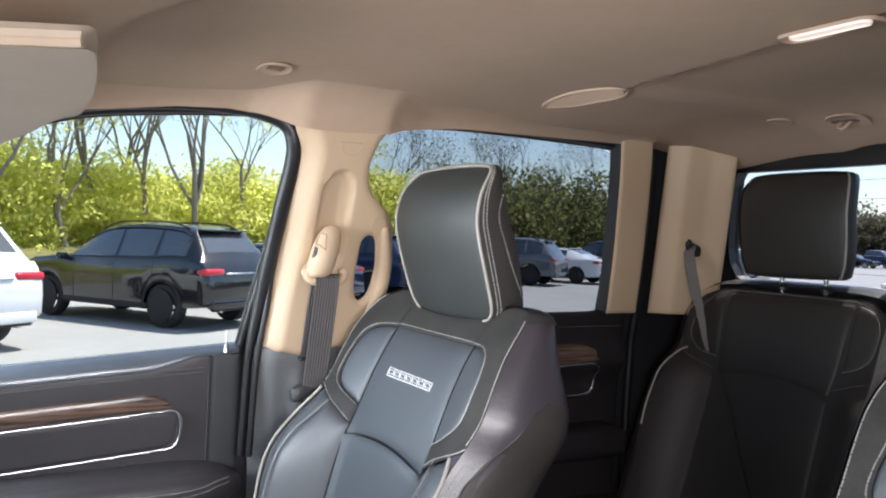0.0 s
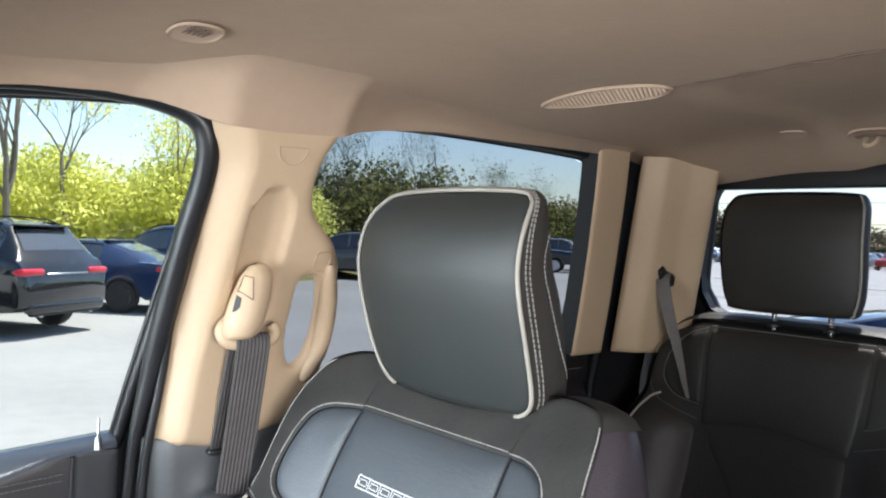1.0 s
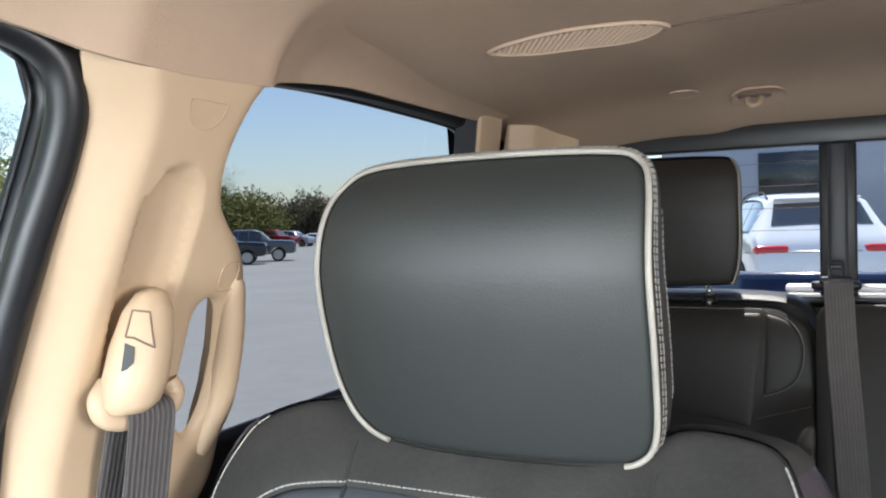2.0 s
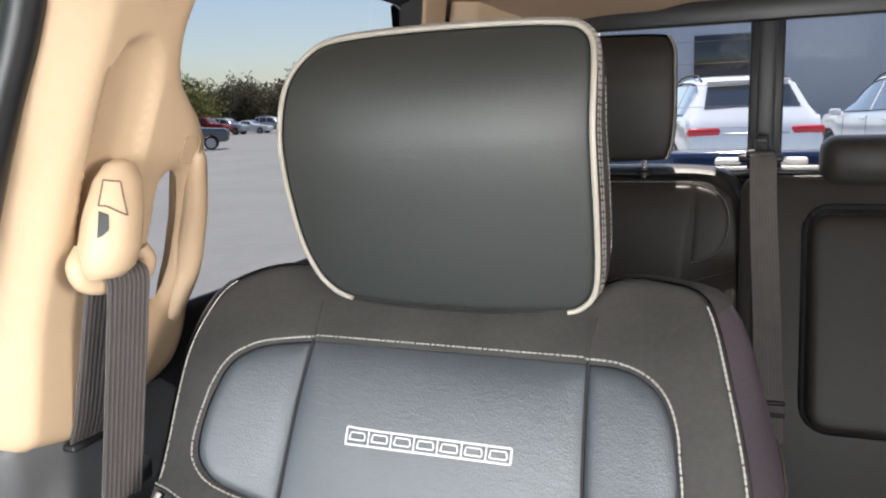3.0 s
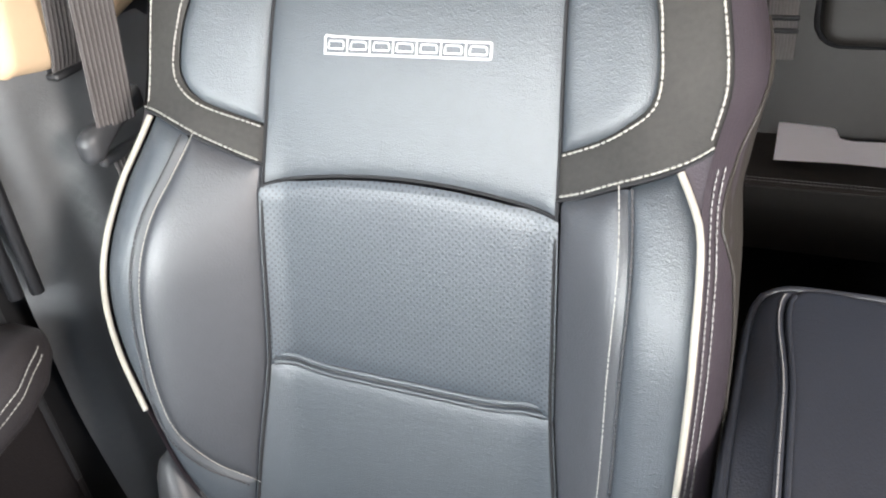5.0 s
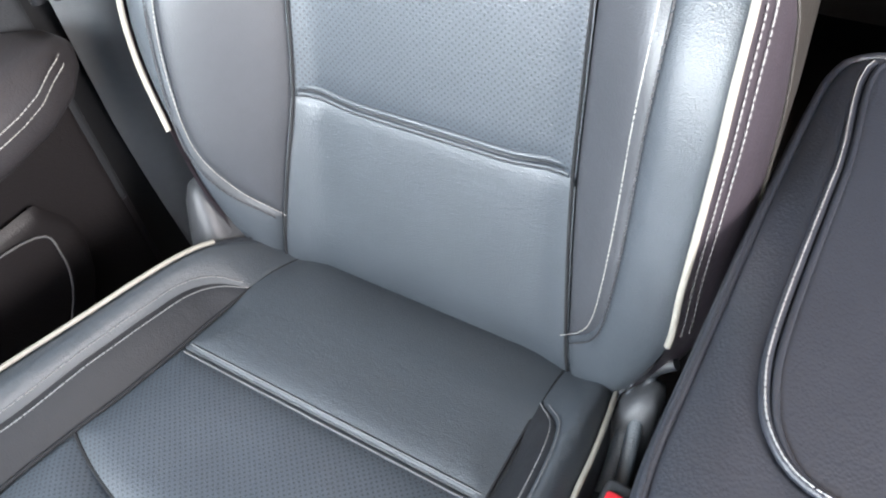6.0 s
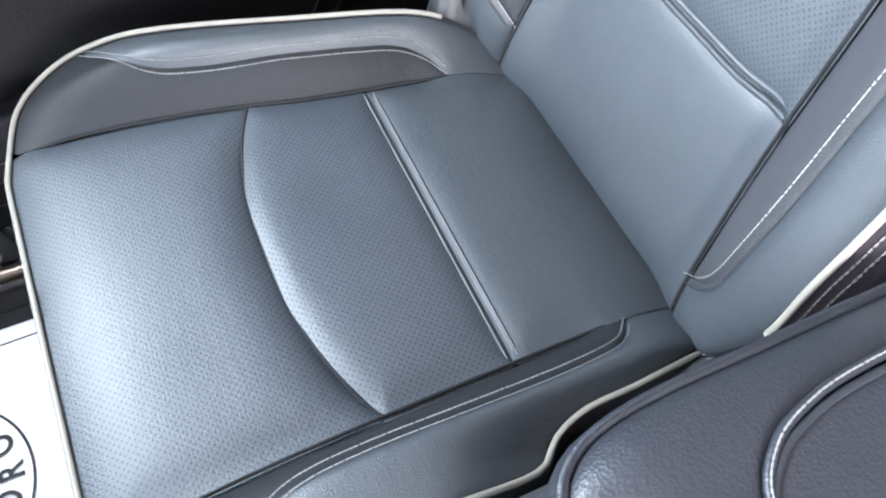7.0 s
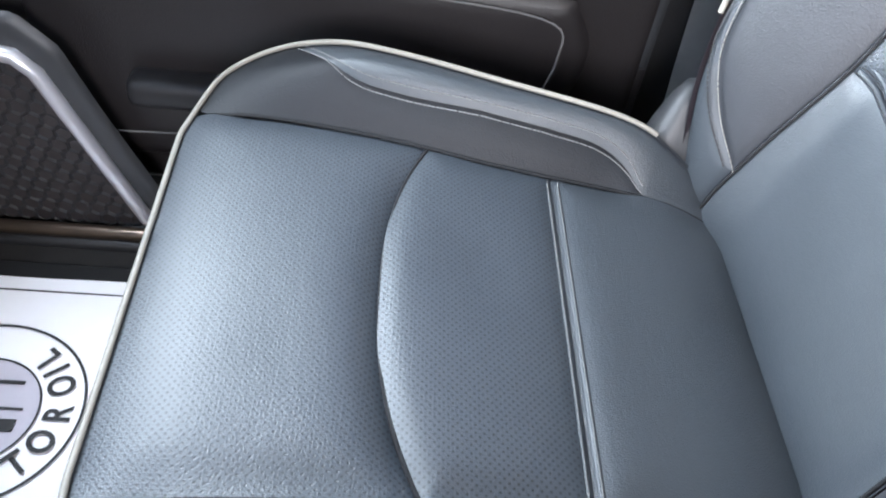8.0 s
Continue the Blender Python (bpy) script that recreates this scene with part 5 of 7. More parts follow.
# ---------------------------------------------------------------- doors
def door_face(y, z):
    pad = 0.028 * smooth(1.40, 1.44, z) * (1 - smooth(1.475, 1.50, z)) if y > -0.1 else 0.0
    return (wall_x(z) + 0.012 + pad, y, z)


door = thing("door_1", "dark passenger door panel with wood strip and chrome trim, closed", "car door", at=(-0.45, -0.7, 0.74), kind="structure")
parts = []
out = [(-1.45, 0.74), (-0.222, 0.74), (-0.222, 1.1), (-0.225, 1.506), (-0.30, 1.512), (-0.40, 1.487), (-1.45, 1.42)]
parts.append(part("door_panel", panel(out, door_face, 0.006, 0.012, 0.025, depth=0.04), DOOR_VINYL, door))
parts.append(part("door_end_cap", panel([(-0.286, 1.0), (-0.224, 1.0), (-0.222, 1.508), (-0.284, 1.512)], door_face, 0.004, 0.010, 0.008, rise=0.003, depth=0.012), GREY_PLASTIC, door))
parts.append(part("cap_edge", tube([Vector(door_face(-0.2865, z)) + Vector((0.003, 0, 0)) for z in np.linspace(1.02, 1.506, 12)], 0.0026, 6), GREY_PLASTIC, door, "raised edge of the door end cap"))
sill_z = lambda y: 1.4850 + 0.058 * (y + 0.293)
parts.append(part("stitching", join(*[stitches([(y, sill_z(y) - d) for y in np.linspace(-1.3, -0.297, 24)], lambda y, z: (door_face(y, z)[0] + 0.006, y, z), 0.0066, 0.0048, 0.0007) for d in (0.0, 0.009)]), THREAD_DARK, door))
rings = []
for y in np.concatenate([np.linspace(-1.44, -0.46, 12), np.linspace(-0.44, -0.228, 18)]):
    lo = 1.487 + 0.064 * (y + 0.40) + 0.020 * smooth(-0.415, -0.30, y)
    hi = max(1.5275 + 0.065 * (y + 0.276), lo + 0.007)
    x = door_face(y, min(lo, 1.5))[0]
    rings.append([(x - 0.010, y, lo - 0.010), (x + 0.007, y, lo - 0.005), (x + 0.008, y, lo + 0.001), (x + 0.002, y, lo * 0.6 + hi * 0.4 + 0.002), (x - 0.016, y, hi - 0.002), (x - 0.030, y, hi), (x - 0.036, y, hi - 0.004), (x - 0.036, y, lo - 0.02)])
# the ledge's blue sky sheen is painted in its base colour
parts.append(part("window_ledge", loft(rings), LEDGE_SHEEN, door, "smooth vinyl ledge below the window glass, blue sky sheen in its colour"))
wood_top, chrome_top, chrome_low = (lambda y: 1.437 + 0.063 * (y + 0.414)), (lambda y: 1.3985 + 0.060 * (y + 0.362)), (lambda y: 1.3185 + 0.062 * (y + 0.37))
wood = [(y, chrome_top(y) + 0.001) for y in np.linspace(-1.3, -0.36, 14)] + [(-0.352, 1.400)] + spline([(-0.358, 1.412), (-0.372, 1.426), (-0.392, 1.434), (-0.414, 1.437)], 4) + [(y, wood_top(y)) for y in np.linspace(-0.45, -1.3, 13)]
parts.append(part("wood_strip", panel(wood, door_face, 0.007, 0.014, 0.007, rise=0.004, depth=0.012), WOOD, door, "dark grained wood strip"))
corner = spline([(-0.375, 1.3977), (-0.362, 1.3985), (-0.350, 1.395), (-0.342, 1.383), (-0.340, 1.365), (-0.342, 1.345), (-0.348, 1.329), (-0.358, 1.321), (-0.372, 1.3182)], 6)
frame_line = [(y, chrome_top(y)) for y in np.linspace(-1.3, -0.39, 16)] + corner + [(y, chrome_low(y)) for y in np.linspace(-0.39, -1.3, 16)]
parts.append(part("chrome_frame", tube([Vector(door_face(y, z)) + Vector((0.007, 0, 0)) for y, z in frame_line], [0.0032 + 0.0016 * smooth(1.318, 1.335, z) * smooth(1.397, 1.385, z) * smooth(-0.40, -0.36, y) for y, z in frame_line], 8), CHROME, door, "thin chrome frame"))
parts.append(part("door_insert", panel([(y, chrome_low(y) + 0.003) for y in np.linspace(-1.3, -0.375, 12)] + [(-0.352, 1.333), (-0.345, 1.365), (-0.350, 1.388), (-0.368, 1.394)] + [(y, chrome_top(y) - 0.003) for y in np.linspace(-0.40, -1.3, 12)], door_face, 0.002, 0.006, 0.014, rise=0.002), DOOR_VINYL, door))
rings = []
for y, w, h in ((-0.98, 0.05, 0.05), (-0.95, 0.075, 0.07), (-0.6, 0.085, 0.08), (-0.37, 0.085, 0.083), (-0.31, 0.075, 0.078), (-0.265, 0.055, 0.066), (-0.235, 0.03, 0.045), (-0.225, 0.015, 0.02)):
    rings.append([(-0.43 + u + 0.035, y, 1.25 + v) for u, v in rounded(w * 1.9, h, h * 0.42, 5)])
arm = part("armrest", loft(rings), DOOR_VINYL, door, "padded armrest with double stitching")
parts.append(arm)
parts.append(part("armrest_stitching", join(*[stitches([(y, z + 0.012 * smooth(-0.34, -0.26, y)) for y in np.linspace(-0.93, -0.258, 26)], lambda y, z: (-0.395 + 0.95 * lerp(y, [-0.95, -0.6, -0.37, -0.31, -0.265, -0.235], [0.075, 0.085, 0.085, 0.075, 0.055, 0.03]) + 0.0004, y, z), 0.006, 0.0044) for z in (1.252, 1.263)]), THREAD, door))
parts.append(part("lower_panel", panel([(-1.44, 0.75), (-0.235, 0.75), (-0.235, 1.19), (-0.30, 1.215), (-1.44, 1.20)], door_face, 0.004, 0.01, 0.03, rise=0.006, depth=0.012), DOOR_DARK, door, "black plum lower door plastic"))
parts.append(part("map_pocket", panel(spline([(-1.0, 0.80), (-0.45, 0.84), (-0.34, 0.93), (-0.31, 1.03), (-0.34, 1.10)], 6) + [(-1.0, 1.12)], lambda y, z: (wall_x(z) + 0.03, y, z), 0.01, 0.02, 0.02, rise=0.01, depth=0.03), DOOR_DARK, door))
parts.append(part("pocket_line", tube([Vector((wall_x(z) + 0.044, y, z)) for y, z in spline([(-1.0, 0.85), (-0.48, 0.88), (-0.38, 0.95), (-0.35, 1.03), (-0.38, 1.08), (-0.6, 1.10)], 6)], 0.0015, 5), THREAD_DARK, door))
parts.append(part("lock_knob", tube([(-0.415, -0.256, 1.515), (-0.415, -0.256, 1.53), (-0.415, -0.256, 1.534), (-0.415, -0.256, 1.556), (-0.415, -0.256, 1.561)], [0.006, 0.005, 0.0019, 0.0021, 0.0010], 10), PIN_STEEL, door, "small silver lock pin"))
# the speaker pod near the foot well
pod = lambda y, z: (-0.375 + 0.01 * smooth(0.74, 0.95, z), y, z)
pod_out = [(-1.45, 0.69), (-0.85, 0.69), (-0.865, 0.78), (-0.945, 1.01), (-0.985, 1.05), (-1.45, 1.06)]
parts.append(part("speaker_pod", panel(pod_out, pod, 0.01, 0.015, 0.02, depth=0.06), GREY_PLASTIC, door))
parts.append(part("speaker_frame", join(tube([Vector(pod(y, z)) + Vector((0.004, 0, 0)) for y, z in [(-1.45, 1.01), (-1.04, 1.008), (-0.995, 1.0), (-0.975, 0.98), (-0.888, 0.735)]], 0.0105, 10),
                                        tube([Vector(pod(y, z)) + Vector((0.004, 0, 0)) for y, z in [(-1.45, 0.70), (-1.0, 0.704), (-0.888, 0.716)]], 0.0045, 8)), SILVER, door, "pale silver speaker frame"))
mesh_out = [(-1.45, 0.705), (-0.895, 0.72), (-0.98, 0.975), (-1.005, 0.995), (-1.45, 1.0)]
parts.append(part("speaker_mesh", panel(mesh_out, pod, 0.004, 0.008, 0.02, rise=0.002), MESH_GREY, door, "dark honeycomb speaker mesh"))
cells = bmesh.new()
hexes = np.array([(y, z) for j, z in enumerate(np.arange(0.71, 1.0, 0.0195)) for y in np.arange(-1.45, -0.88, 0.0225) + (j % 2) * 0.01125])
for y, z in hexes[inside(offset_loop(mesh_out, -0.004) if inside(offset_loop(mesh_out, -0.004), np.array([(-1.2, 0.85)]))[0] else mesh_out, hexes)]:
    ring = [[cells.verts.new(Vector(pod(y + r * math.sin(k * math.tau / 6), z + r * math.cos(k * math.tau / 6))) + Vector((h, 0, 0))) for k in range(6)] for r, h in ((0.0122, 0.0022), (0.0112, 0.0042), (0.0098, 0.0022))]
    for p, q in zip(ring, ring[1:]):
        for k in range(6):
            cells.faces.new((p[k], p[(k + 1) % 6], q[(k + 1) % 6], q[k]))
cell_part = part("honeycomb", cells, GREY_PLASTIC, door, "raised honeycomb ribs")
cell_part["kind"] = "stuff"
parts.append(cell_part)
parts.append(part("pull_cup", box((0.05, 0.32, 0.04), (-0.405, -0.725, 0.94), 0.014, 3), BLACK_PLASTIC, door))
for o in parts:
    o.location = (0.45, 0.7, -0.74)
sill_bar = tagged(part("sill_strip", tube([(-0.352, -1.5, 0.722), (-0.352, -0.3, 0.722)], 0.010, 10), SILL_METAL), "dim bronze-tinted metal strip on the door sill", "sill strip", kind="structure")
tagged(part("door_sill", box((0.07, 1.3, 0.03), (-0.37, -0.9, 0.70), 0.010, 3), BLACK_PLASTIC), "dark scuffed sill along the door opening", "door sill", kind="structure")

rdoor = thing("door_2", "dark rear door panel with a wood and chrome insert, closed", "car door", at=(-0.45, 0.4, 0.74), kind="structure")
parts = []
parts.append(part("door_panel", panel([(0.11, 0.74), (0.86, 0.74), (0.85, 1.585), (0.02, 1.585), (0.11, 1.3)], door_face, 0.006, 0.012, 0.03, depth=0.04), DOOR_DARK, rdoor))
parts.append(part("wood_strip", panel(spline([(0.2, 1.44), (0.7, 1.452), (0.735, 1.465), (0.72, 1.49), (0.6, 1.498), (0.2, 1.48)], 5), door_face, 0.003, 0.006, 0.015, rise=0.006), WOOD, rdoor))
parts.append(part("chrome_frame", tube([Vector(door_face(y, z)) + Vector((0.008, 0, 0)) for y, z in [(0.2, 1.43), (0.4, 1.437), (0.6, 1.444), (0.70, 1.4475)] + spline([(0.715, 1.448), (0.735, 1.443), (0.746, 1.428), (0.748, 1.405), (0.746, 1.378), (0.735, 1.363), (0.715, 1.358)], 5) + [(0.6, 1.356), (0.4, 1.353), (0.2, 1.35)]], 0.004, 8), CHROME, rdoor))
rings = [[(-0.40 + u, y, 1.24 + v) for u, v in rounded(w * 1.6, h, h * 0.42, 5)] for y, w, h in ((0.3, 0.05, 0.05), (0.33, 0.08, 0.08), (0.78, 0.08, 0.085), (0.82, 0.05, 0.05))]
parts.append(part("armrest", loft(rings), DOOR_DARK, rdoor))
parts.append(part("stitching", stitches([(y, 1.545) for y in np.linspace(0.2, 0.84, 12)], door_face, 0.007, 0.005), THREAD_DARK, rdoor))
for o in parts:
    o.location = (0.45, -0.4, -0.74)
for y0, y1, zt in ((-1.45, -0.24, 1.495), (0.02, 0.86, 1.585)):
    bm = mirror_x(panel([(y0, 0.74), (y1, 0.74), (y1, zt), (y0, zt)], door_face, 0.006, 0.012, 0.05, depth=0.04))
    tagged(part("door_3" if y0 < -1 else "door_4", bm, DOOR_VINYL), "dark driver side door panel, closed", "car door", kind="structure")
bm = mirror_x(panel(PILLAR, lambda y, z: (pillar_x(z), y, z), 0.01, 0.012, 0.03, depth=0.035))
tagged(part("trim", bm, TRIM_BEIGE), "beige driver side pillar trim", "trim", kind="structure")
bm = mirror_x(panel([(-0.23, 0.74), (0.1, 0.74), (0.06, 1.47), (-0.215, 1.5)], lambda y, z: (wall_x(z) + 0.008, y, z), 0.006, 0.01, 0.04, depth=0.04))
tagged(part("trim", bm, GREY_PLASTIC), "black driver side lower pillar cover", "trim", kind="structure")
bm = mirror_x(panel([(0, 1.58), (0.187, 1.58), (0.187, 1.8), (0.187, 2.03), (0.004, 2.03)], c_face, 0.006, 0.01, 0.03, depth=0.03))
tagged(part("trim", bm, TRIM_BEIGE), "beige driver side rear pillar trim", "trim", kind="structure")


# ---------------------------------------------------------------- console, buckle, floor mats
console = thing("centre_console", "charcoal leather centre console with a stitched armrest lid", "console", at=(MID, -0.15, 0.72))
half_lid = [(0.322, 0.035), (0.345, 0.055), (MID, 0.058)], [(0.346, -0.454), (0.331, -0.441), (0.321, -0.420), (0.315, -0.375), (0.3145, -0.30), (0.314, -0.15), (0.316, -0.03)]
lid_rim = resample(spline(half_lid[0] + [(2 * MID - x, y) for x, y in half_lid[0][:2][::-1]] + [(2 * MID - x, y) for x, y in half_lid[1][::-1]] + [(MID + 0.05, -0.492), (MID - 0.05, -0.492)] + half_lid[1], 6, True)[::-1], 0.012, True)


def lid_face(x, y):
    d = abs(x - MID)
    return (x, y, 1.252 - 0.014 * smooth(0.105, 0.15, d) - 0.02 * smooth(-0.40, -0.50, y))


half_pad = [(0.356, -0.26), (0.363, -0.315), (0.377, -0.345), (0.402, -0.363)]
pad_rim = resample(spline([(0.3555, 0.046), (MID, 0.048), (2 * MID - 0.3555, 0.046), (2 * MID - 0.3555, -0.1)] + [(2 * MID - x, y) for x, y in half_pad] + [(MID, -0.368)] + half_pad[::-1] + [(0.3555, -0.1)], 6, True)[::-1], 0.01, True)
a = part("lid_side", shell(lid_rim, lid_face, [0, 0.007, 0.006, -0.006], [0, 0.02, 0.06, 0.085], (0, 0, -1)), LEATHER_PEBBLE, console)
b = part("lid_top", panel(lid_rim, lid_face, 0.006, 0.012, 0.012, holes=(pad_rim,)), LEATHER_PEBBLE, console, "pebbled charcoal leather lid border")
c = part("lid_pad", panel(pad_rim, lid_face, 0.004, 0.008, 0.012, rise=0.001), LEATHER_PEBBLE, console, "pebbled charcoal leather armrest pad")
pad_line = [p for p in pad_rim if p[1] < 0.040]
k = max(range(len(pad_line)), key=lambda i: (pad_line[i][0] - pad_line[i - 1][0]) ** 2 + (pad_line[i][1] - pad_line[i - 1][1]) ** 2)
pad_line = pad_line[k:] + pad_line[:k]
d = part("stitching", stitches([(MID + (x - MID) * 1.035, y) for x, y in pad_line], lid_face, 0.0046, 0.0035, 0.0006, 0.0036), THREAD_MID, console)
w1 = part("pad_welt", tube([Vector(lid_face(MID + (x - MID) * 1.035, y)) for x, y in pad_line], 0.0034, 8), LEATHER_PEBBLE, console, "rolled leather welt")
w2 = part("pad_welt", tube([Vector(lid_face(MID + (x - MID) * 0.965, y)) for x, y in pad_line], 0.0026, 8), LEATHER_PEBBLE, console, "rolled leather welt")
w3 = part("edge_welt", tube([Vector(lid_face(x, y)) + Vector((0, 0, -0.004)) for x, y in lid_rim], 0.004, 8, True), LEATHER_PEBBLE, console)
for o in (w1, w2, w3):
    o.location = (-MID, 0.15, -0.72)
e = part("console_body", join(box((0.285, 0.54, 0.46), (MID, -0.215, 0.945), 0.02, 3), box((0.30, 0.5, 0.24), (MID, -0.75, 0.84), 0.03, 3)), GREY_PLASTIC, console)
for o in (a, b, c, d, e):
    o.location = (-MID, 0.15, -0.72)

buckle = thing("seat_belt_buckle", "black seat belt buckle with a red release button", "belt buckle", at=(0.285, -0.31, 0.95))
a = part("housing", box((0.026, 0.058, 0.085), (0.2825, -0.343, 1.005), 0.006, 2), GREY_PLASTIC, buckle)
b = part("button", box((0.016, 0.038, 0.012), (0.2825, -0.347, 1.0465), 0.003, 2), RED_PLASTIC, buckle)
c = strap("stalk", [(0.282, -0.30, 0.80), (0.282, -0.335, 0.97)], (0, 1, 0), 0.03, buckle)
for o in (a, b, c):
    o.location = (-0.285, 0.31, -0.95)

flap = thing("seat_side_flap", "loose folded charcoal leather flap at the seat hinge", "seat cover", at=(0.245, -0.24, 1.0))
for k, (x, y, z, w, tilt) in enumerate(((0.243, -0.262, 0.998, 0.016, 10), (0.258, -0.262, 1.012, 0.016, 14), (0.273, -0.258, 1.024, 0.014, 18))):
    rings = []
    for t in np.linspace(0, 1, 7):
        width = w * (0.5 + 0.5 * math.sin(math.pi * min(1, 0.25 + t * 0.7)))
        rings.append([(x + u + 0.006 * math.sin(3 * t + k), y - 0.055 + 0.105 * t + v * 0.2, z - 0.028 + 0.052 * t + v) for u, v in rounded(width, 0.036 - 0.012 * t, width * 0.42, 4)])
    b = part("fold", loft(rings), LEATHER, flap)
    b.location = (-0.245, 0.24, -1.0)
lip = spline([(0.222, -0.222, 1.006), (0.236, -0.218, 1.030), (0.252, -0.212, 1.050), (0.268, -0.208, 1.066), (0.285, -0.204, 1.078)], 6)
a = part("lip", tube(lip, [0.004 + 0.0055 * math.sin(math.pi * (0.15 + 0.7 * i / (len(lip) - 1))) for i in range(len(lip))], 10), LEATHER_DARK, flap, "rolled leather lip")
for o in (a,):
    o.location = (-0.245, 0.24, -1.0)

paper = thing("paper_floor_mat", "white printed paper floor mat with a round black emblem", "floor mat", at=(-0.02, -1.0, 0.716))


def mat_face(x, y):
    return (x, y, 0.713 + 0.0015 * math.sin(x * 31 + 1) * math.sin(y * 23))


PC = (-0.06, -1.01)
bits = [part("sheet", panel(rounded(0.50, 0.62, 0.02, 4, -0.02, -1.02), mat_face, 0.0015, 0.004, 0.02), PAPER, paper)]


def ring_bm(r0, r1, z, n=72):
    bm = bmesh.new()
    rr = [[bm.verts.new(Vector(mat_face(PC[0] + r * math.cos(a), PC[1] + r * math.sin(a))) + Vector((0, 0, z))) for a in np.linspace(0, math.tau, n + 1)[:-1]] for r in (r0, r1)]
    for k in range(n):
        bm.faces.new((rr[0][k], rr[0][(k + 1) % n], rr[1][(k + 1) % n], rr[1][k]))
    return bm


bits.append(part("ring_print", join(ring_bm(0.121, 0.1245, 0.0025), ring_bm(0.0715, 0.074, 0.0025)), INK, paper))
bits.append(part("disc_print", ring_bm(0.002, 0.0712, 0.002), PAPER_GREY, paper))
bits.append(part("edge_line", join(*[tube([Vector(mat_face(x, y)) + Vector((0, 0, 0.001)) for x, y in ln], 0.0012, 4) for ln in ([(-0.245, -1.3), (-0.245, -0.74)],)]), INK, paper))
bars = [box((0.016, 0.05, 0.0006), (PC[0] + 0.018, PC[1] + 0.028, 0.7165), 0), box((0.003, 0.07, 0.0006), (PC[0] - 0.004, PC[1] + 0.02, 0.7165), 0), box((0.005, 0.03, 0.0006), (PC[0] - 0.04, PC[1] + 0.03, 0.7165), 0)]
bits.append(part("print_bars", join(*bars), INK, paper))


def letter(ch, angle):
    cu = bpy.data.curves.new("letter", "FONT")
    cu.body, cu.size, cu.align_x, cu.align_y = ch, 0.05, "CENTER", "CENTER"
    cu.offset = 0.0012
    tmp = bpy.data.objects.new("tmp", cu)
    me = bpy.data.meshes.new_from_object(tmp)
    bpy.data.objects.remove(tmp)
    r = 0.0975
    m = Matrix.Translation((PC[0] + r * math.cos(angle), PC[1] + r * math.sin(angle), 0.7162)) @ Matrix.Rotation(angle + math.pi / 2, 4, "Z") @ Matrix.Diagonal((0.72, 0.86, 1, 1))
    me.transform(m)
    me.materials.append(INK)
    ob = new("letter", me)
    ob.parent = paper
    return ob


# the lettering runs round the lower half of the ring
for ch, angle in zip("MOTOROIL", (4, 27, 48, 68, 90, 114, 129, 143)):
    bits.append(letter(ch, radians(angle)))
for o in bits:
    o.location = (0.02, 1.0, -0.716)
tagged(part("front_floor_mat", box((0.56, 0.72, 0.01), (-0.02, -1.02, 0.704), 0.004), BLACK_PLASTIC), "black rubber floor mat under a paper sheet", "floor mat")


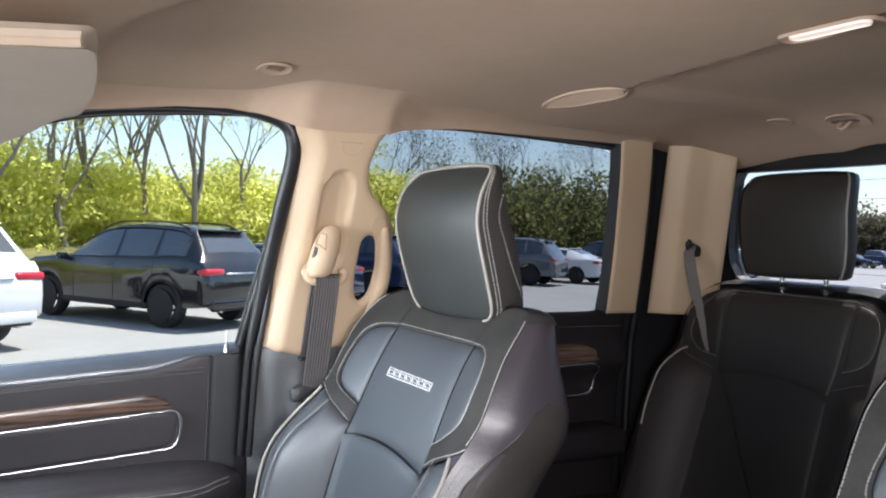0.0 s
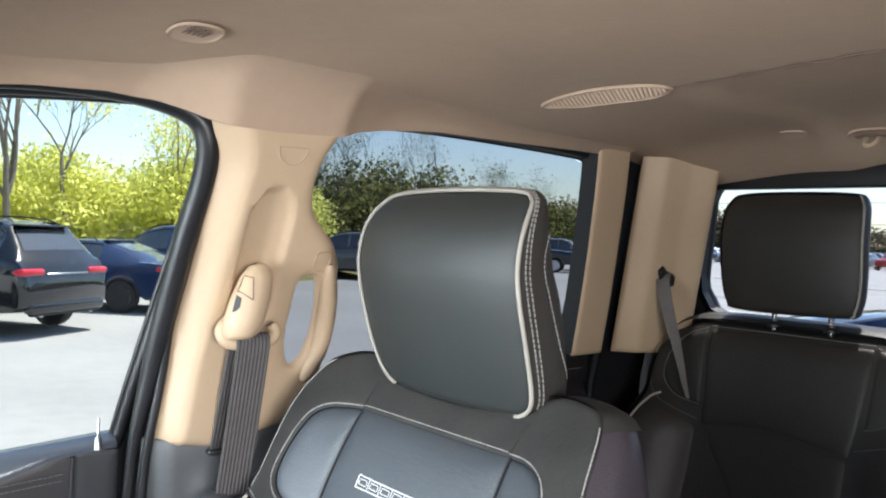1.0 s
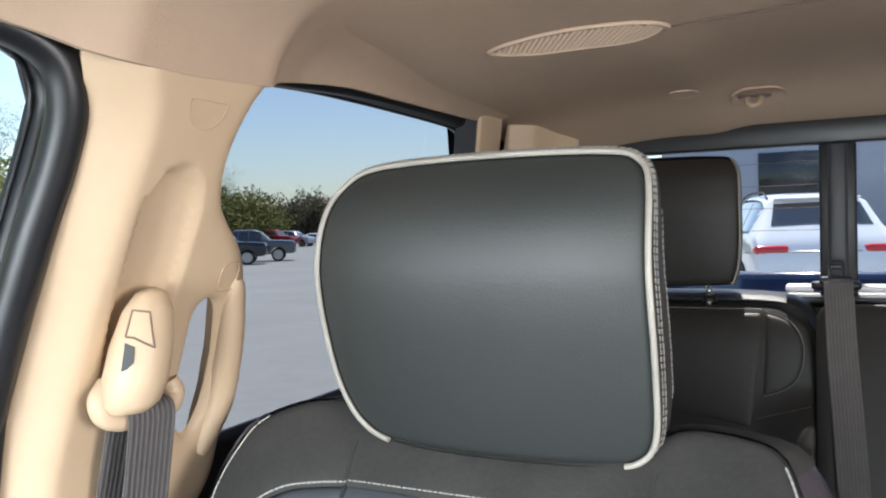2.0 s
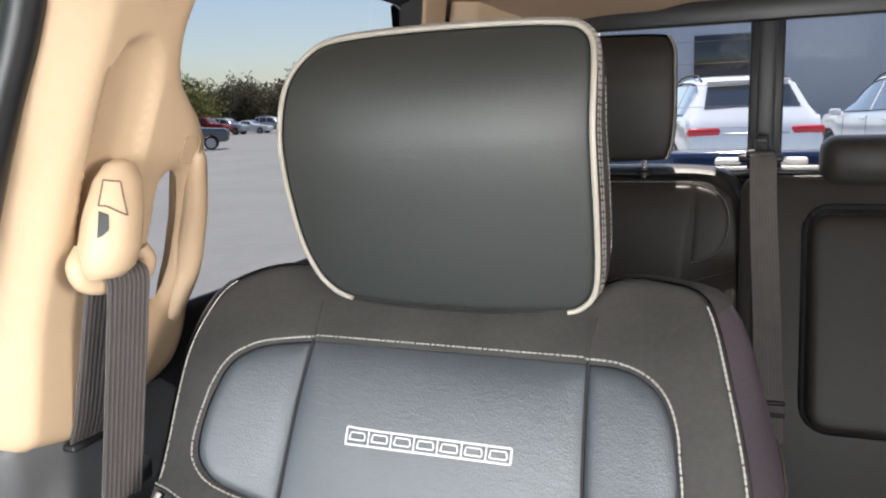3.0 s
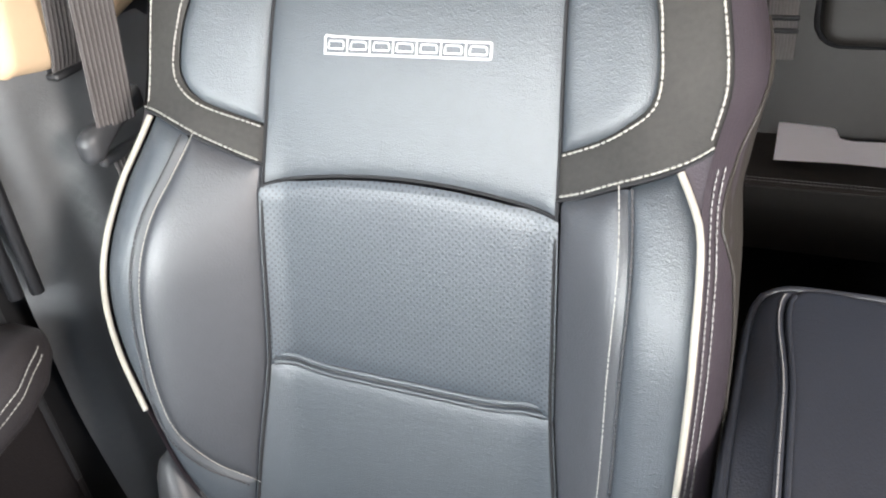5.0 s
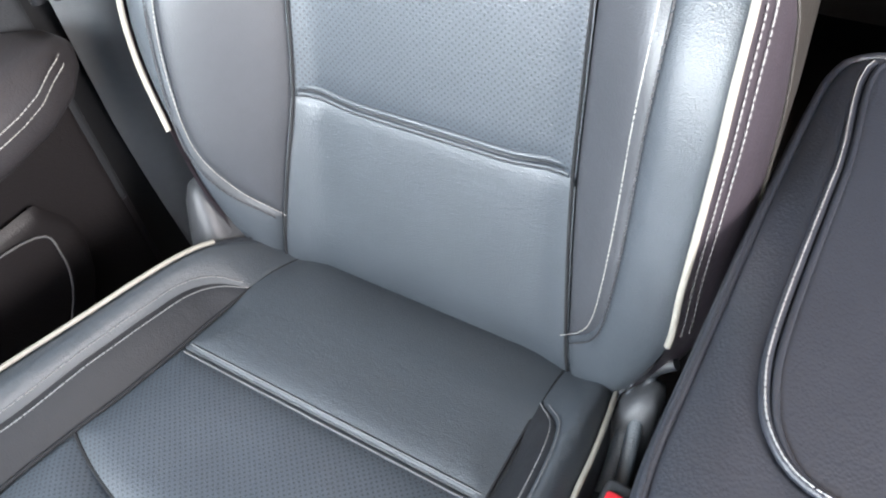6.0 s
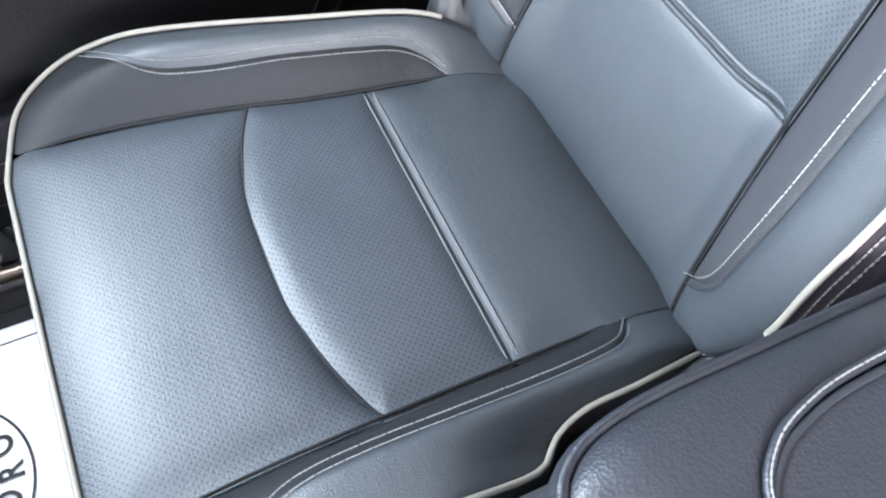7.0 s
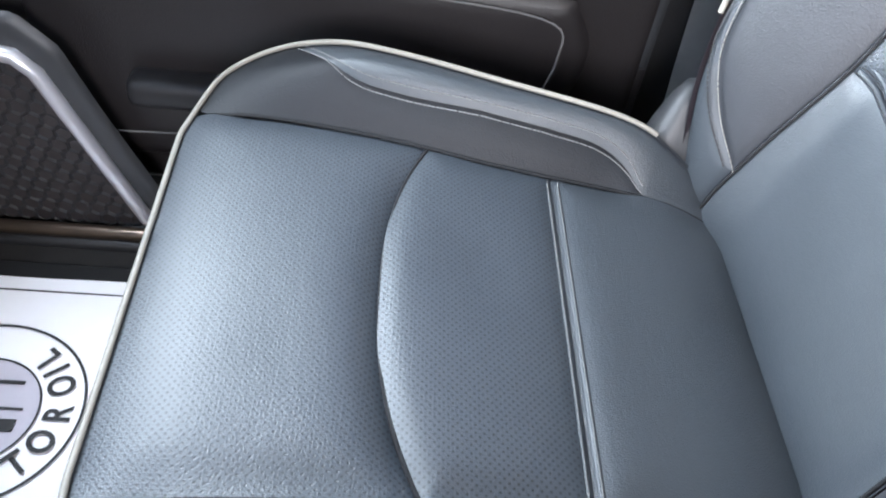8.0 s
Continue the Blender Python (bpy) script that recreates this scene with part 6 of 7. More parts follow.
# ---------------------------------------------------------------- rear bench
def bench_section(cx, mirror, label):
    s = -1 if mirror else 1
    seat = thing("rear_bench", label, "car seat", "rear bench", (cx, 0.8, 0.74))
    rs = smooth_curve([0.9, 1.0, 1.2, 1.3, 1.44, 1.5, 1.6, 1.66, 1.7], [0.79, 0.815, 0.866, 0.894, 0.942, 0.958, 0.98, 1.0, 1.045])

    def face(x, z):
        u = s * (x - cx)
        b = 0.05 * smooth(0.16, 0.27, abs(u)) * smooth(1.53, 1.42, z)
        return (x, rs(z) - b, z)
    done = []

    def add(name, bm, mat, parent=seat, lab=""):
        ob = part(name, bm, mat, parent, lab)
        if parent is seat:
            ob.location = (-cx, -0.8, -0.74)
        return ob
    mp = lambda c: [(cx + s * u, z) for u, z in c] if s == 1 else [(cx - u, z) for u, z in c][::-1]
    rim = mp(resample(spline([(-0.32, 0.98), (0.25, 0.98), (0.265, 1.0), (0.272, 1.55), (0.26, 1.64), (0.21, 1.675), (0.0, 1.68), (-0.20, 1.675), (-0.262, 1.65), (-0.296, 1.60), (-0.308, 1.545), (-0.306, 1.50), (-0.318, 1.44), (-0.325, 1.35), (-0.332, 1.2), (-0.335, 1.02)], 5, True), 0.015, True))
    back = add("backrest", shell(rim, face, [0, 0.008, 0.01, 0.0], [0, 0.02, 0.06, 0.09], (0, 1, 0.05)), REAR_LEATHER)
    arc = [(-0.155, 1.447), (-0.125, 1.452), (-0.051, 1.463), (0.018, 1.463), (0.094, 1.454), (0.158, 1.444)]
    arc = spline(arc, 4)
    ct = mp([(x, 1.657) for x in np.linspace(0.178, -0.172, 10)] + [(-0.170, 1.60), (-0.158, 1.50)] + arc + [(0.168, 1.515), (0.176, 1.60)])
    add("upper_insert", panel(ct, face, 0.005, 0.01, 0.015), REAR_LEATHER, back)
    cl = mp(arc[::-1] + [(-0.135, 1.43), (-0.128, 1.41), (-0.085, 1.36), (-0.03, 1.27), (0.02, 1.19), (0.06, 1.10), (0.08, 0.98), (0.165, 0.98), (0.163, 1.2), (0.160, 1.36)])
    add("lower_insert", panel(cl, face, 0.006, 0.012, 0.015), REAR_LEATHER, back)
    add("lower_side", panel(mp([(-0.157, 1.43), (-0.153, 1.35), (-0.157, 1.20), (-0.17, 0.98), (0.07, 0.98), (0.05, 1.10), (0.01, 1.19), (-0.04, 1.27), (-0.095, 1.36), (-0.138, 1.41)]), face, 0.004, 0.01, 0.015, rise=-0.004), REAR_LEATHER, back)
    bolster = spline([(-0.162, 1.444), (-0.20, 1.463), (-0.245, 1.478), (-0.285, 1.474), (-0.305, 1.43), (-0.314, 1.35), (-0.318, 1.2)], 4) + [(-0.322, 0.99), (-0.178, 0.99), (-0.163, 1.2), (-0.158, 1.35)]
    add("bolster", panel(mp(bolster), face, 0.006, 0.014, 0.014), REAR_PLUM, back, "dark plum-brown leather bolster")
    ear_edges = [spline([(0.181, 1.657), (0.220, 1.644), (0.243, 1.618), (0.2495, 1.58), (0.2385, 1.538), (0.212, 1.515), (0.1765, 1.5025)], 5), spline([(-0.176, 1.657), (-0.220, 1.638), (-0.253, 1.598), (-0.265, 1.552), (-0.254, 1.522), (-0.216, 1.499), (-0.165, 1.490)], 5)]
    lines = []
    for e, inner in zip(ear_edges, ((0.181, 1.58), (-0.172, 1.58))):
        poly = e + [inner]
        add("shoulder_panel", panel(mp(poly if inner[0] < 0 else poly[::-1]), face, 0.005, 0.008, 0.010), REAR_LEATHER, back)
        lines.append(stitches(mp(resample(e, 0.01)), face, 0.0062, 0.0044, 0.0008, 0.002))
    lines.append(stitches(mp([(x, 1.661) for x in np.linspace(-0.17, 0.176, 20)]), face, 0.0062, 0.0044, 0.0008, 0.002))
    add("stitching", join(*lines), THREAD_MID, back)
    low_lines = [spline([(0.169, 1.463), (0.214, 1.478), (0.262, 1.493)], 5), spline([(-0.293, 1.525), (-0.287, 1.508), (-0.262, 1.490), (-0.218, 1.474), (-0.162, 1.458)], 5)]
    add("lower_stitching", join(*[stitches(mp(e), face, 0.0062, 0.0044, 0.0007, 0.003) for e in low_lines]), THREAD_DARK, back)
    full = mp([(-0.315, 0.985), (0.25, 0.985), (0.262, 1.0), (0.268, 1.54), (0.256, 1.635), (0.205, 1.67), (-0.20, 1.67), (-0.258, 1.645), (-0.291, 1.60), (-0.303, 1.545), (-0.301, 1.50), (-0.313, 1.44), (-0.320, 1.35), (-0.327, 1.2), (-0.330, 1.02)])
    add("cover", panel(full, face, 0.004, 0.01, 0.016, rise=-0.003), REAR_LEATHER, back)
    add("piping", tube([Vector(face(x, z)) + Vector((0, -0.002, 0)) for x, z in mp(spline([(-0.258, 1.501), (-0.279, 1.488), (-0.298, 1.455), (-0.306, 1.412), (-0.312, 1.35), (-0.310, 1.29)], 6))], 0.0028), PIPING, back)
    # headrest
    hz = smooth_curve([1.7, 1.76, 1.86, 1.93, 1.965], [1.02, 1.01, 1.0, 1.01, 1.04])
    hface = lambda x, z: (x, hz(z) + 0.015 * (abs(x - cx + s * 0.005) / 0.155) ** 3, z)
    hr = mp(resample(spline([(-0.12, 1.704), (0.10, 1.707), (0.126, 1.719), (0.137, 1.775), (0.138, 1.89), (0.130, 1.943), (0.09, 1.961), (-0.12, 1.963), (-0.158, 1.945), (-0.168, 1.89), (-0.166, 1.785), (-0.152, 1.719)], 6, True), 0.01, True))
    head = add("headrest", shell(hr, hface, [0, 0.003, -0.001, -0.02], [0, 0.02, 0.04, 0.058], (0, 1, 0)), REAR_LEATHER)
    add("headrest_face", panel(hr, hface, 0.005, 0.01, 0.014), REAR_LEATHER, head)
    add("piping", tube([Vector(hface(x, z)) + Vector((0, -0.001, 0)) for x, z in hr if (x - cx) * s > 0.115], 0.0026), PIPING, head)
    for u in (-0.045, 0.075):
        add("post", tube([(cx + s * u, 1.045, 1.65), (cx + s * u, 1.04, 1.73)], 0.006, 10), CHROME, head)
        add("post_socket", tube([(cx + s * u, 1.045, 1.672), (cx + s * u, 1.045, 1.69)], 0.014, 10), BLACK_PLASTIC, head)
    # cushion
    cz = lambda x, y: (x, y, 1.075 + 0.006 * smooth(0.80, 0.61, y) - 0.008 * smooth(0.59, 0.55, y))
    cr = resample(rounded(0.66, 0.36, 0.05, 5, cx - s * 0.10, 0.72), 0.02, True)
    add("cushion", join(panel(cr, cz, 0.01, 0.02, 0.02), shell(cr, cz, [0, 0.01, 0.0], [0, 0.04, 0.20], (0, 0, -1))), REAR_LEATHER, seat)
    return seat


bench_section(-0.02, False, "black leather rear bench section with headrest and pale stitching")
bench_section(2 * MID + 0.02, True, "black leather driver side rear bench section")
mid_seat = thing("folding_centre_bench", "narrow black rear centre seat with folded armrest", "car seat", "rear bench", (MID, 0.8, 0.74))
mid_slope = smooth_curve([0.9, 0.98, 1.1, 1.25, 1.45, 1.6, 1.72], [0.72, 0.74, 0.775, 0.815, 0.885, 0.94, 1.0])
mface = lambda x, z: (x, mid_slope(z), z)
a = part("backrest", panel(rounded(0.42, 0.70, 0.03, 4, MID, 1.33), mface, 0.01, 0.02, 0.02, depth=0.09), REAR_LEATHER, mid_seat)
arm_rim = resample(rounded(0.22, 0.368, 0.033, 5, MID + 0.023, 1.429), 0.012, True)
aface = lambda x, z: (x, mface(x, z)[1] - 0.035, z)
b = part("folded_armrest", join(panel(arm_rim, aface, 0.008, 0.015, 0.015), shell(arm_rim, aface, [0, 0.006, 0.004], [0, 0.02, 0.05], (0, 1, 0), cap=False)), REAR_LEATHER, mid_seat, "black folded armrest")
# a dark cord stands in for shade in the gap round the armrest
gap = part("armrest_gap_shade", tube([Vector(mface(x, z)) + Vector((0, -0.006, 0)) for x, z in offset_loop(arm_rim, 0.006)], 0.009, 8, True), SEAM_SHADE, mid_seat, "dark cord for the shade in the gap round the folded armrest")
gap.location = (-MID, -0.8, -0.74)
c = part("centre_headrest", loft([[(MID + 0.055 + u, y, 1.699 + v) for u, v in rounded(w, h, 0.03, 5)] for y, w, h in ((0.960, 0.20, 0.06), (0.975, 0.24, 0.09), (1.0, 0.25, 0.10), (1.05, 0.25, 0.10), (1.08, 0.22, 0.07))]), REAR_LEATHER, mid_seat, "low black centre headrest")
mid_top = lambda x, y: (x, y, 1.080 + 0.004 * smooth(0.78, 0.61, y) - 0.010 * smooth(0.585, 0.55, y))
mid_rim = resample(rounded(0.49, 0.25, 0.03, 4, MID, 0.692), 0.015, True)
d = part("cushion", join(panel(mid_rim, mid_top, 0.008, 0.016, 0.015), shell(mid_rim, mid_top, [0, 0.006, 0.0], [0, 0.04, 0.12], (0, 0, -1))), REAR_LEATHER, mid_seat)
for y in (0.579, 0.587):
    q = part("stitching", stitches([(x, y) for x in np.linspace(MID - 0.225, MID + 0.225, 20)], mid_top, 0.0065, 0.0045, 0.0008, 0.0012), THREAD_DARK, mid_seat)
    q.location = (-MID, -0.8, -0.74)
q = part("edge_welt", tube([Vector(mid_top(x, 0.5685)) + Vector((0, 0, 0.001)) for x in np.linspace(MID - 0.22, MID + 0.22, 20)], 0.0028, 8), REAR_LEATHER, mid_seat)
q.location = (-MID, -0.8, -0.74)
for o in (a, b, c, d):
    o.location = (-MID, -0.8, -0.74)
cb = thing("rear_centre_belt", "dark grey centre belt over the bench from a dark guide", "seat belt", at=(0.285, 1.02, 1.7))
a = strap("webbing", spline([(0.287, 1.03, 1.715), (0.288, 0.99, 1.702), (0.2915, 0.930, 1.60), (0.301, 0.858, 1.45), (0.310, 0.785, 1.28), (0.311, 0.770, 1.22)], 6), (1, 0, 0), 0.049, cb, REAR_WEBBING)
b = part("guide", box((0.085, 0.03, 0.016), (0.284, 1.035, 1.706), 0.006, 2), BLACK_PLASTIC, cb)
c = part("tongue", join(tube([(0.272, 1.02, 1.722), (0.273, 1.02, 1.748), (0.2755, 1.02, 1.752), (0.2925, 1.02, 1.752), (0.295, 1.02, 1.748), (0.296, 1.02, 1.722)], 0.0032, 6), box((0.024, 0.004, 0.009), (0.284, 1.02, 1.742), 0.002), box((0.056, 0.016, 0.016), (0.284, 1.018, 1.716), 0.005)), BLACK_PLASTIC, cb, "black belt tongue with a slot")
d = part("keeper", join(box((0.055, 0.008, 0.009), (0.309, 0.785, 1.288), 0.003), box((0.055, 0.008, 0.009), (0.309, 0.778, 1.268), 0.003)), BLACK_PLASTIC, cb)
e = part("guide_plate", box((0.05, 0.05, 0.012), (0.222, 1.05, 1.70), 0.004), PAPER, cb, "pale plastic guide plate")
f = part("guide_plate", box((0.05, 0.05, 0.012), (0.345, 1.05, 1.70), 0.004), PAPER, cb, "pale plastic guide plate")
for o in (a, b, c, d, e, f):
    o.location = (-0.285, -1.02, -1.7)
sheet = panel([(0.29 + (x - 0.29) * 0.893, -0.66 + (y + 0.66) * 0.893) for x, y in ((0.33, 0.785), (0.80, 0.785), (0.80, 0.885), (0.46, 0.892), (0.445, 0.90), (0.437, 0.945), (0.332, 0.945))], lambda x, y: (x, y, 1.099 + 0.003 * math.sin(x * 25) * math.sin(y * 19)), 0, 0.01, 0.02)
tagged(part("paper_sheet", sheet, PAPER), "white cut paper sheet lying on the rear bench", "paper")


# ---------------------------------------------------------------- outdoors
def asphalt():
    m = material("pale_worn_asphalt", (0.315, 0.31, 0.30), 0.9, var=0.14, scale=0.35, spec=0.25)
    n, l = m.node_tree.nodes, m.node_tree.links
    co, g = n.new("ShaderNodeTexCoord"), n.new("ShaderNodeTexNoise")
    g.inputs["Scale"].default_value, g.inputs["Detail"].default_value = 30, 8
    l.new(co.outputs["Object"], g.inputs["Vector"])
    b = n.new("ShaderNodeBump")
    b.inputs["Strength"].default_value, b.inputs["Distance"].default_value = 0.4, 0.02
    l.new(g.outputs[0], b.inputs["Height"])
    l.new(b.outputs[0], n["Principled BSDF"].inputs["Normal"])
    return m


def leaf_material(name, a, b):
    m = bpy.data.materials.new(name)
    m.use_nodes = True
    n, l = m.node_tree.nodes, m.node_tree.links
    p = n["Principled BSDF"]
    geo, ramp = n.new("ShaderNodeNewGeometry"), n.new("ShaderNodeValToRGB")
    ramp.color_ramp.elements[0].color, ramp.color_ramp.elements[1].color = (*a, 1), (*b, 1)
    l.new(geo.outputs["Random Per Island"], ramp.inputs[0])
    l.new(ramp.outputs[0], p.inputs["Base Color"])
    p.inputs["Roughness"].default_value = 0.6
    tr, mix = n.new("ShaderNodeBsdfTranslucent"), n.new("ShaderNodeMixShader")
    l.new(ramp.outputs[0], tr.inputs["Color"])
    mix.inputs[0].default_value = 0.8
    l.new(p.outputs[0], mix.inputs[1])
    l.new(tr.outputs[0], mix.inputs[2])
    l.new(mix.outputs[0], n["Material Output"].inputs[0])
    return m


ASPHALT = asphalt()
GRASS = material("dry_grass", (0.16, 0.17, 0.05), 0.95, var=0.35, scale=1.2, hue=(0.28, 0.24, 0.09))
BARK_DARK = material("dark_bark", (0.085, 0.07, 0.058), 0.95, var=0.3, scale=5, grain=0.6, grain_scale=20)
BARK = material("grey_bark", (0.24, 0.205, 0.17), 0.95, var=0.3, scale=5, grain=0.6, grain_scale=20)
LEAF_SPRING = leaf_material("spring_leaves", (0.66, 0.68, 0.17), (0.84, 0.83, 0.31))
LEAF_OLIVE = leaf_material("olive_leaves", (0.07, 0.09, 0.03), (0.22, 0.21, 0.08))
LEAF_FAR = leaf_material("far_leaves", (0.055, 0.055, 0.035), (0.14, 0.125, 0.08))
TYRE = material("tyre_rubber", (0.02, 0.02, 0.02), 0.8, var=0.2, scale=10)
RIM_DARK = material("black_alloy", (0.03, 0.03, 0.032), 0.3, metal=0.8, var=0.1)
RIM_SILVER = material("silver_alloy", (0.5, 0.5, 0.52), 0.3, metal=0.9, var=0.08)
CAR_GLASS = material("car_glass", (0.04, 0.046, 0.05), 0.04, var=0.1, spec=1.0, rough_var=0.02, coat=1.0)
TAIL_RED = material("red_tail_lens", (0.55, 0.015, 0.03), 0.15, var=0.1, coat=0.5, rough_var=0.02)
PAINTS = {k: material(k + "_car_paint", c, 0.10, var=0.04, scale=3, coat=0.7, rough_var=0.02, spec=0.5) for k, c in dict(
    black=(0.006, 0.007, 0.009), white=(0.78, 0.79, 0.8), navy=(0.018, 0.034, 0.085), silver=(0.42, 0.44, 0.46), grey=(0.11, 0.12, 0.135), blue=(0.02, 0.06, 0.3), red=(0.3, 0.02, 0.02)).items()}



def lie(x, y):
    """The lot rises a little behind the truck."""
    return 0.36 * smooth(4, 11, y) * smooth(-9, -3, x) * (1 - smooth(45, 90, y))


ground = bmesh.new()
rad = [1.5, 4, 7, 10, 13, 17, 22, 30, 40, 55, 80, 110, 160, 260, 600, 1500, 4000]
rings = [[ground.verts.new((r * math.cos(k * math.tau / 96), r * math.sin(k * math.tau / 96), lie(r * math.cos(k * math.tau / 96), r * math.sin(k * math.tau / 96)))) for k in range(96)] for r in rad]
centre = ground.verts.new((0, 0, 0))
for k in range(96):
    ground.faces.new((centre, rings[0][k], rings[0][(k + 1) % 96]))
    for a, b in zip(rings, rings[1:]):
        ground.faces.new((a[k], b[k], b[(k + 1) % 96], a[(k + 1) % 96]))
tagged(part("ground", ground, ASPHALT), "pale worn asphalt of a large car lot", "ground", kind="structure")
verge = bmesh.new()
prof = [(-0.5, 0.0), (0.0, 0.08), (1.5, 0.30), (3, 0.62), (5, 0.95), (12, 1.3), (40, 1.3)]
rows = []
for t in np.linspace(-60, 16, 30):
    rows.append([verge.verts.new((-21.0 - d - 0.3 * t + 0.0, t * 1.0 + 4, z + 0.04 * math.sin(t * 1.7 + d))) for d, z in prof])
for a, b in zip(rows, rows[1:]):
    for k in range(len(prof) - 1):
        verge.faces.new((a[k], a[k + 1], b[k + 1], b[k]))
tagged(part("grass_verge", verge, GRASS), "dry grassy verge along the edge of the lot", "grass", kind="stuff")


def car_profile(kind):
    """Stations along the car from nose (x=0) to tail: x, half width, sill, belt, roof z, roof half width."""
    if kind == "suv":
        return [(0.0, 0.72, 0.46, 0.84, 0.86, 0.6), (0.10, 0.86, 0.36, 1.0, 1.02, 0.72), (0.4, 0.93, 0.33, 1.09, 1.11, 0.80), (0.9, 0.965, 0.32, 1.14, 1.16, 0.82), (1.25, 0.97, 0.32, 1.16, 1.19, 0.82), (1.62, 0.975, 0.32, 1.16, 1.46, 0.70), (1.95, 0.975, 0.32, 1.16, 1.68, 0.65), (2.4, 0.975, 0.32, 1.17, 1.79, 0.66),
                (3.0, 0.975, 0.32, 1.19, 1.82, 0.66), (3.6, 0.975, 0.32, 1.21, 1.81, 0.66), (4.0, 0.97, 0.33, 1.24, 1.78, 0.66), (4.26, 0.96, 0.36, 1.25, 1.72, 0.66), (4.64, 0.945, 0.40, 1.21, 1.26, 0.82), (4.74, 0.93, 0.44, 1.12, 1.14, 0.84), (4.82, 0.91, 0.48, 0.98, 1.0, 0.84), (4.85, 0.86, 0.52, 0.8, 0.82, 0.80)]
    if kind == "sedan":
        return [(0.0, 0.66, 0.36, 0.66, 0.68, 0.55), (0.12, 0.8, 0.26, 0.78, 0.80, 0.66), (0.7, 0.9, 0.22, 0.90, 0.92, 0.76), (1.4, 0.92, 0.22, 0.97, 1.0, 0.74), (2.2, 0.925, 0.22, 0.98, 1.38, 0.60), (2.6, 0.925, 0.22, 0.99, 1.45, 0.60),
                (3.2, 0.925, 0.22, 1.0, 1.44, 0.60), (3.9, 0.92, 0.24, 1.02, 1.22, 0.62), (4.3, 0.90, 0.27, 1.03, 1.07, 0.70), (4.72, 0.86, 0.32, 1.0, 1.02, 0.7), (4.8, 0.78, 0.38, 0.85, 0.87, 0.6)]
    return [(0.0, 0.78, 0.55, 1.05, 1.07, 0.7), (0.15, 0.92, 0.45, 1.18, 1.2, 0.8), (0.9, 1.0, 0.42, 1.24, 1.26, 0.86), (1.5, 1.01, 0.42, 1.27, 1.3, 0.86), (2.1, 1.01, 0.42, 1.28, 1.84, 0.70), (2.5, 1.01, 0.42, 1.28, 1.94, 0.71),
            (3.5, 1.01, 0.42, 1.29, 1.94, 0.71), (3.75, 1.01, 0.42, 1.29, 1.85, 0.70), (3.85, 1.01, 0.42, 1.29, 1.32, 0.92), (5.6, 1.01, 0.44, 1.30, 1.32, 0.93), (5.8, 0.98, 0.5, 1.25, 1.27, 0.9)]


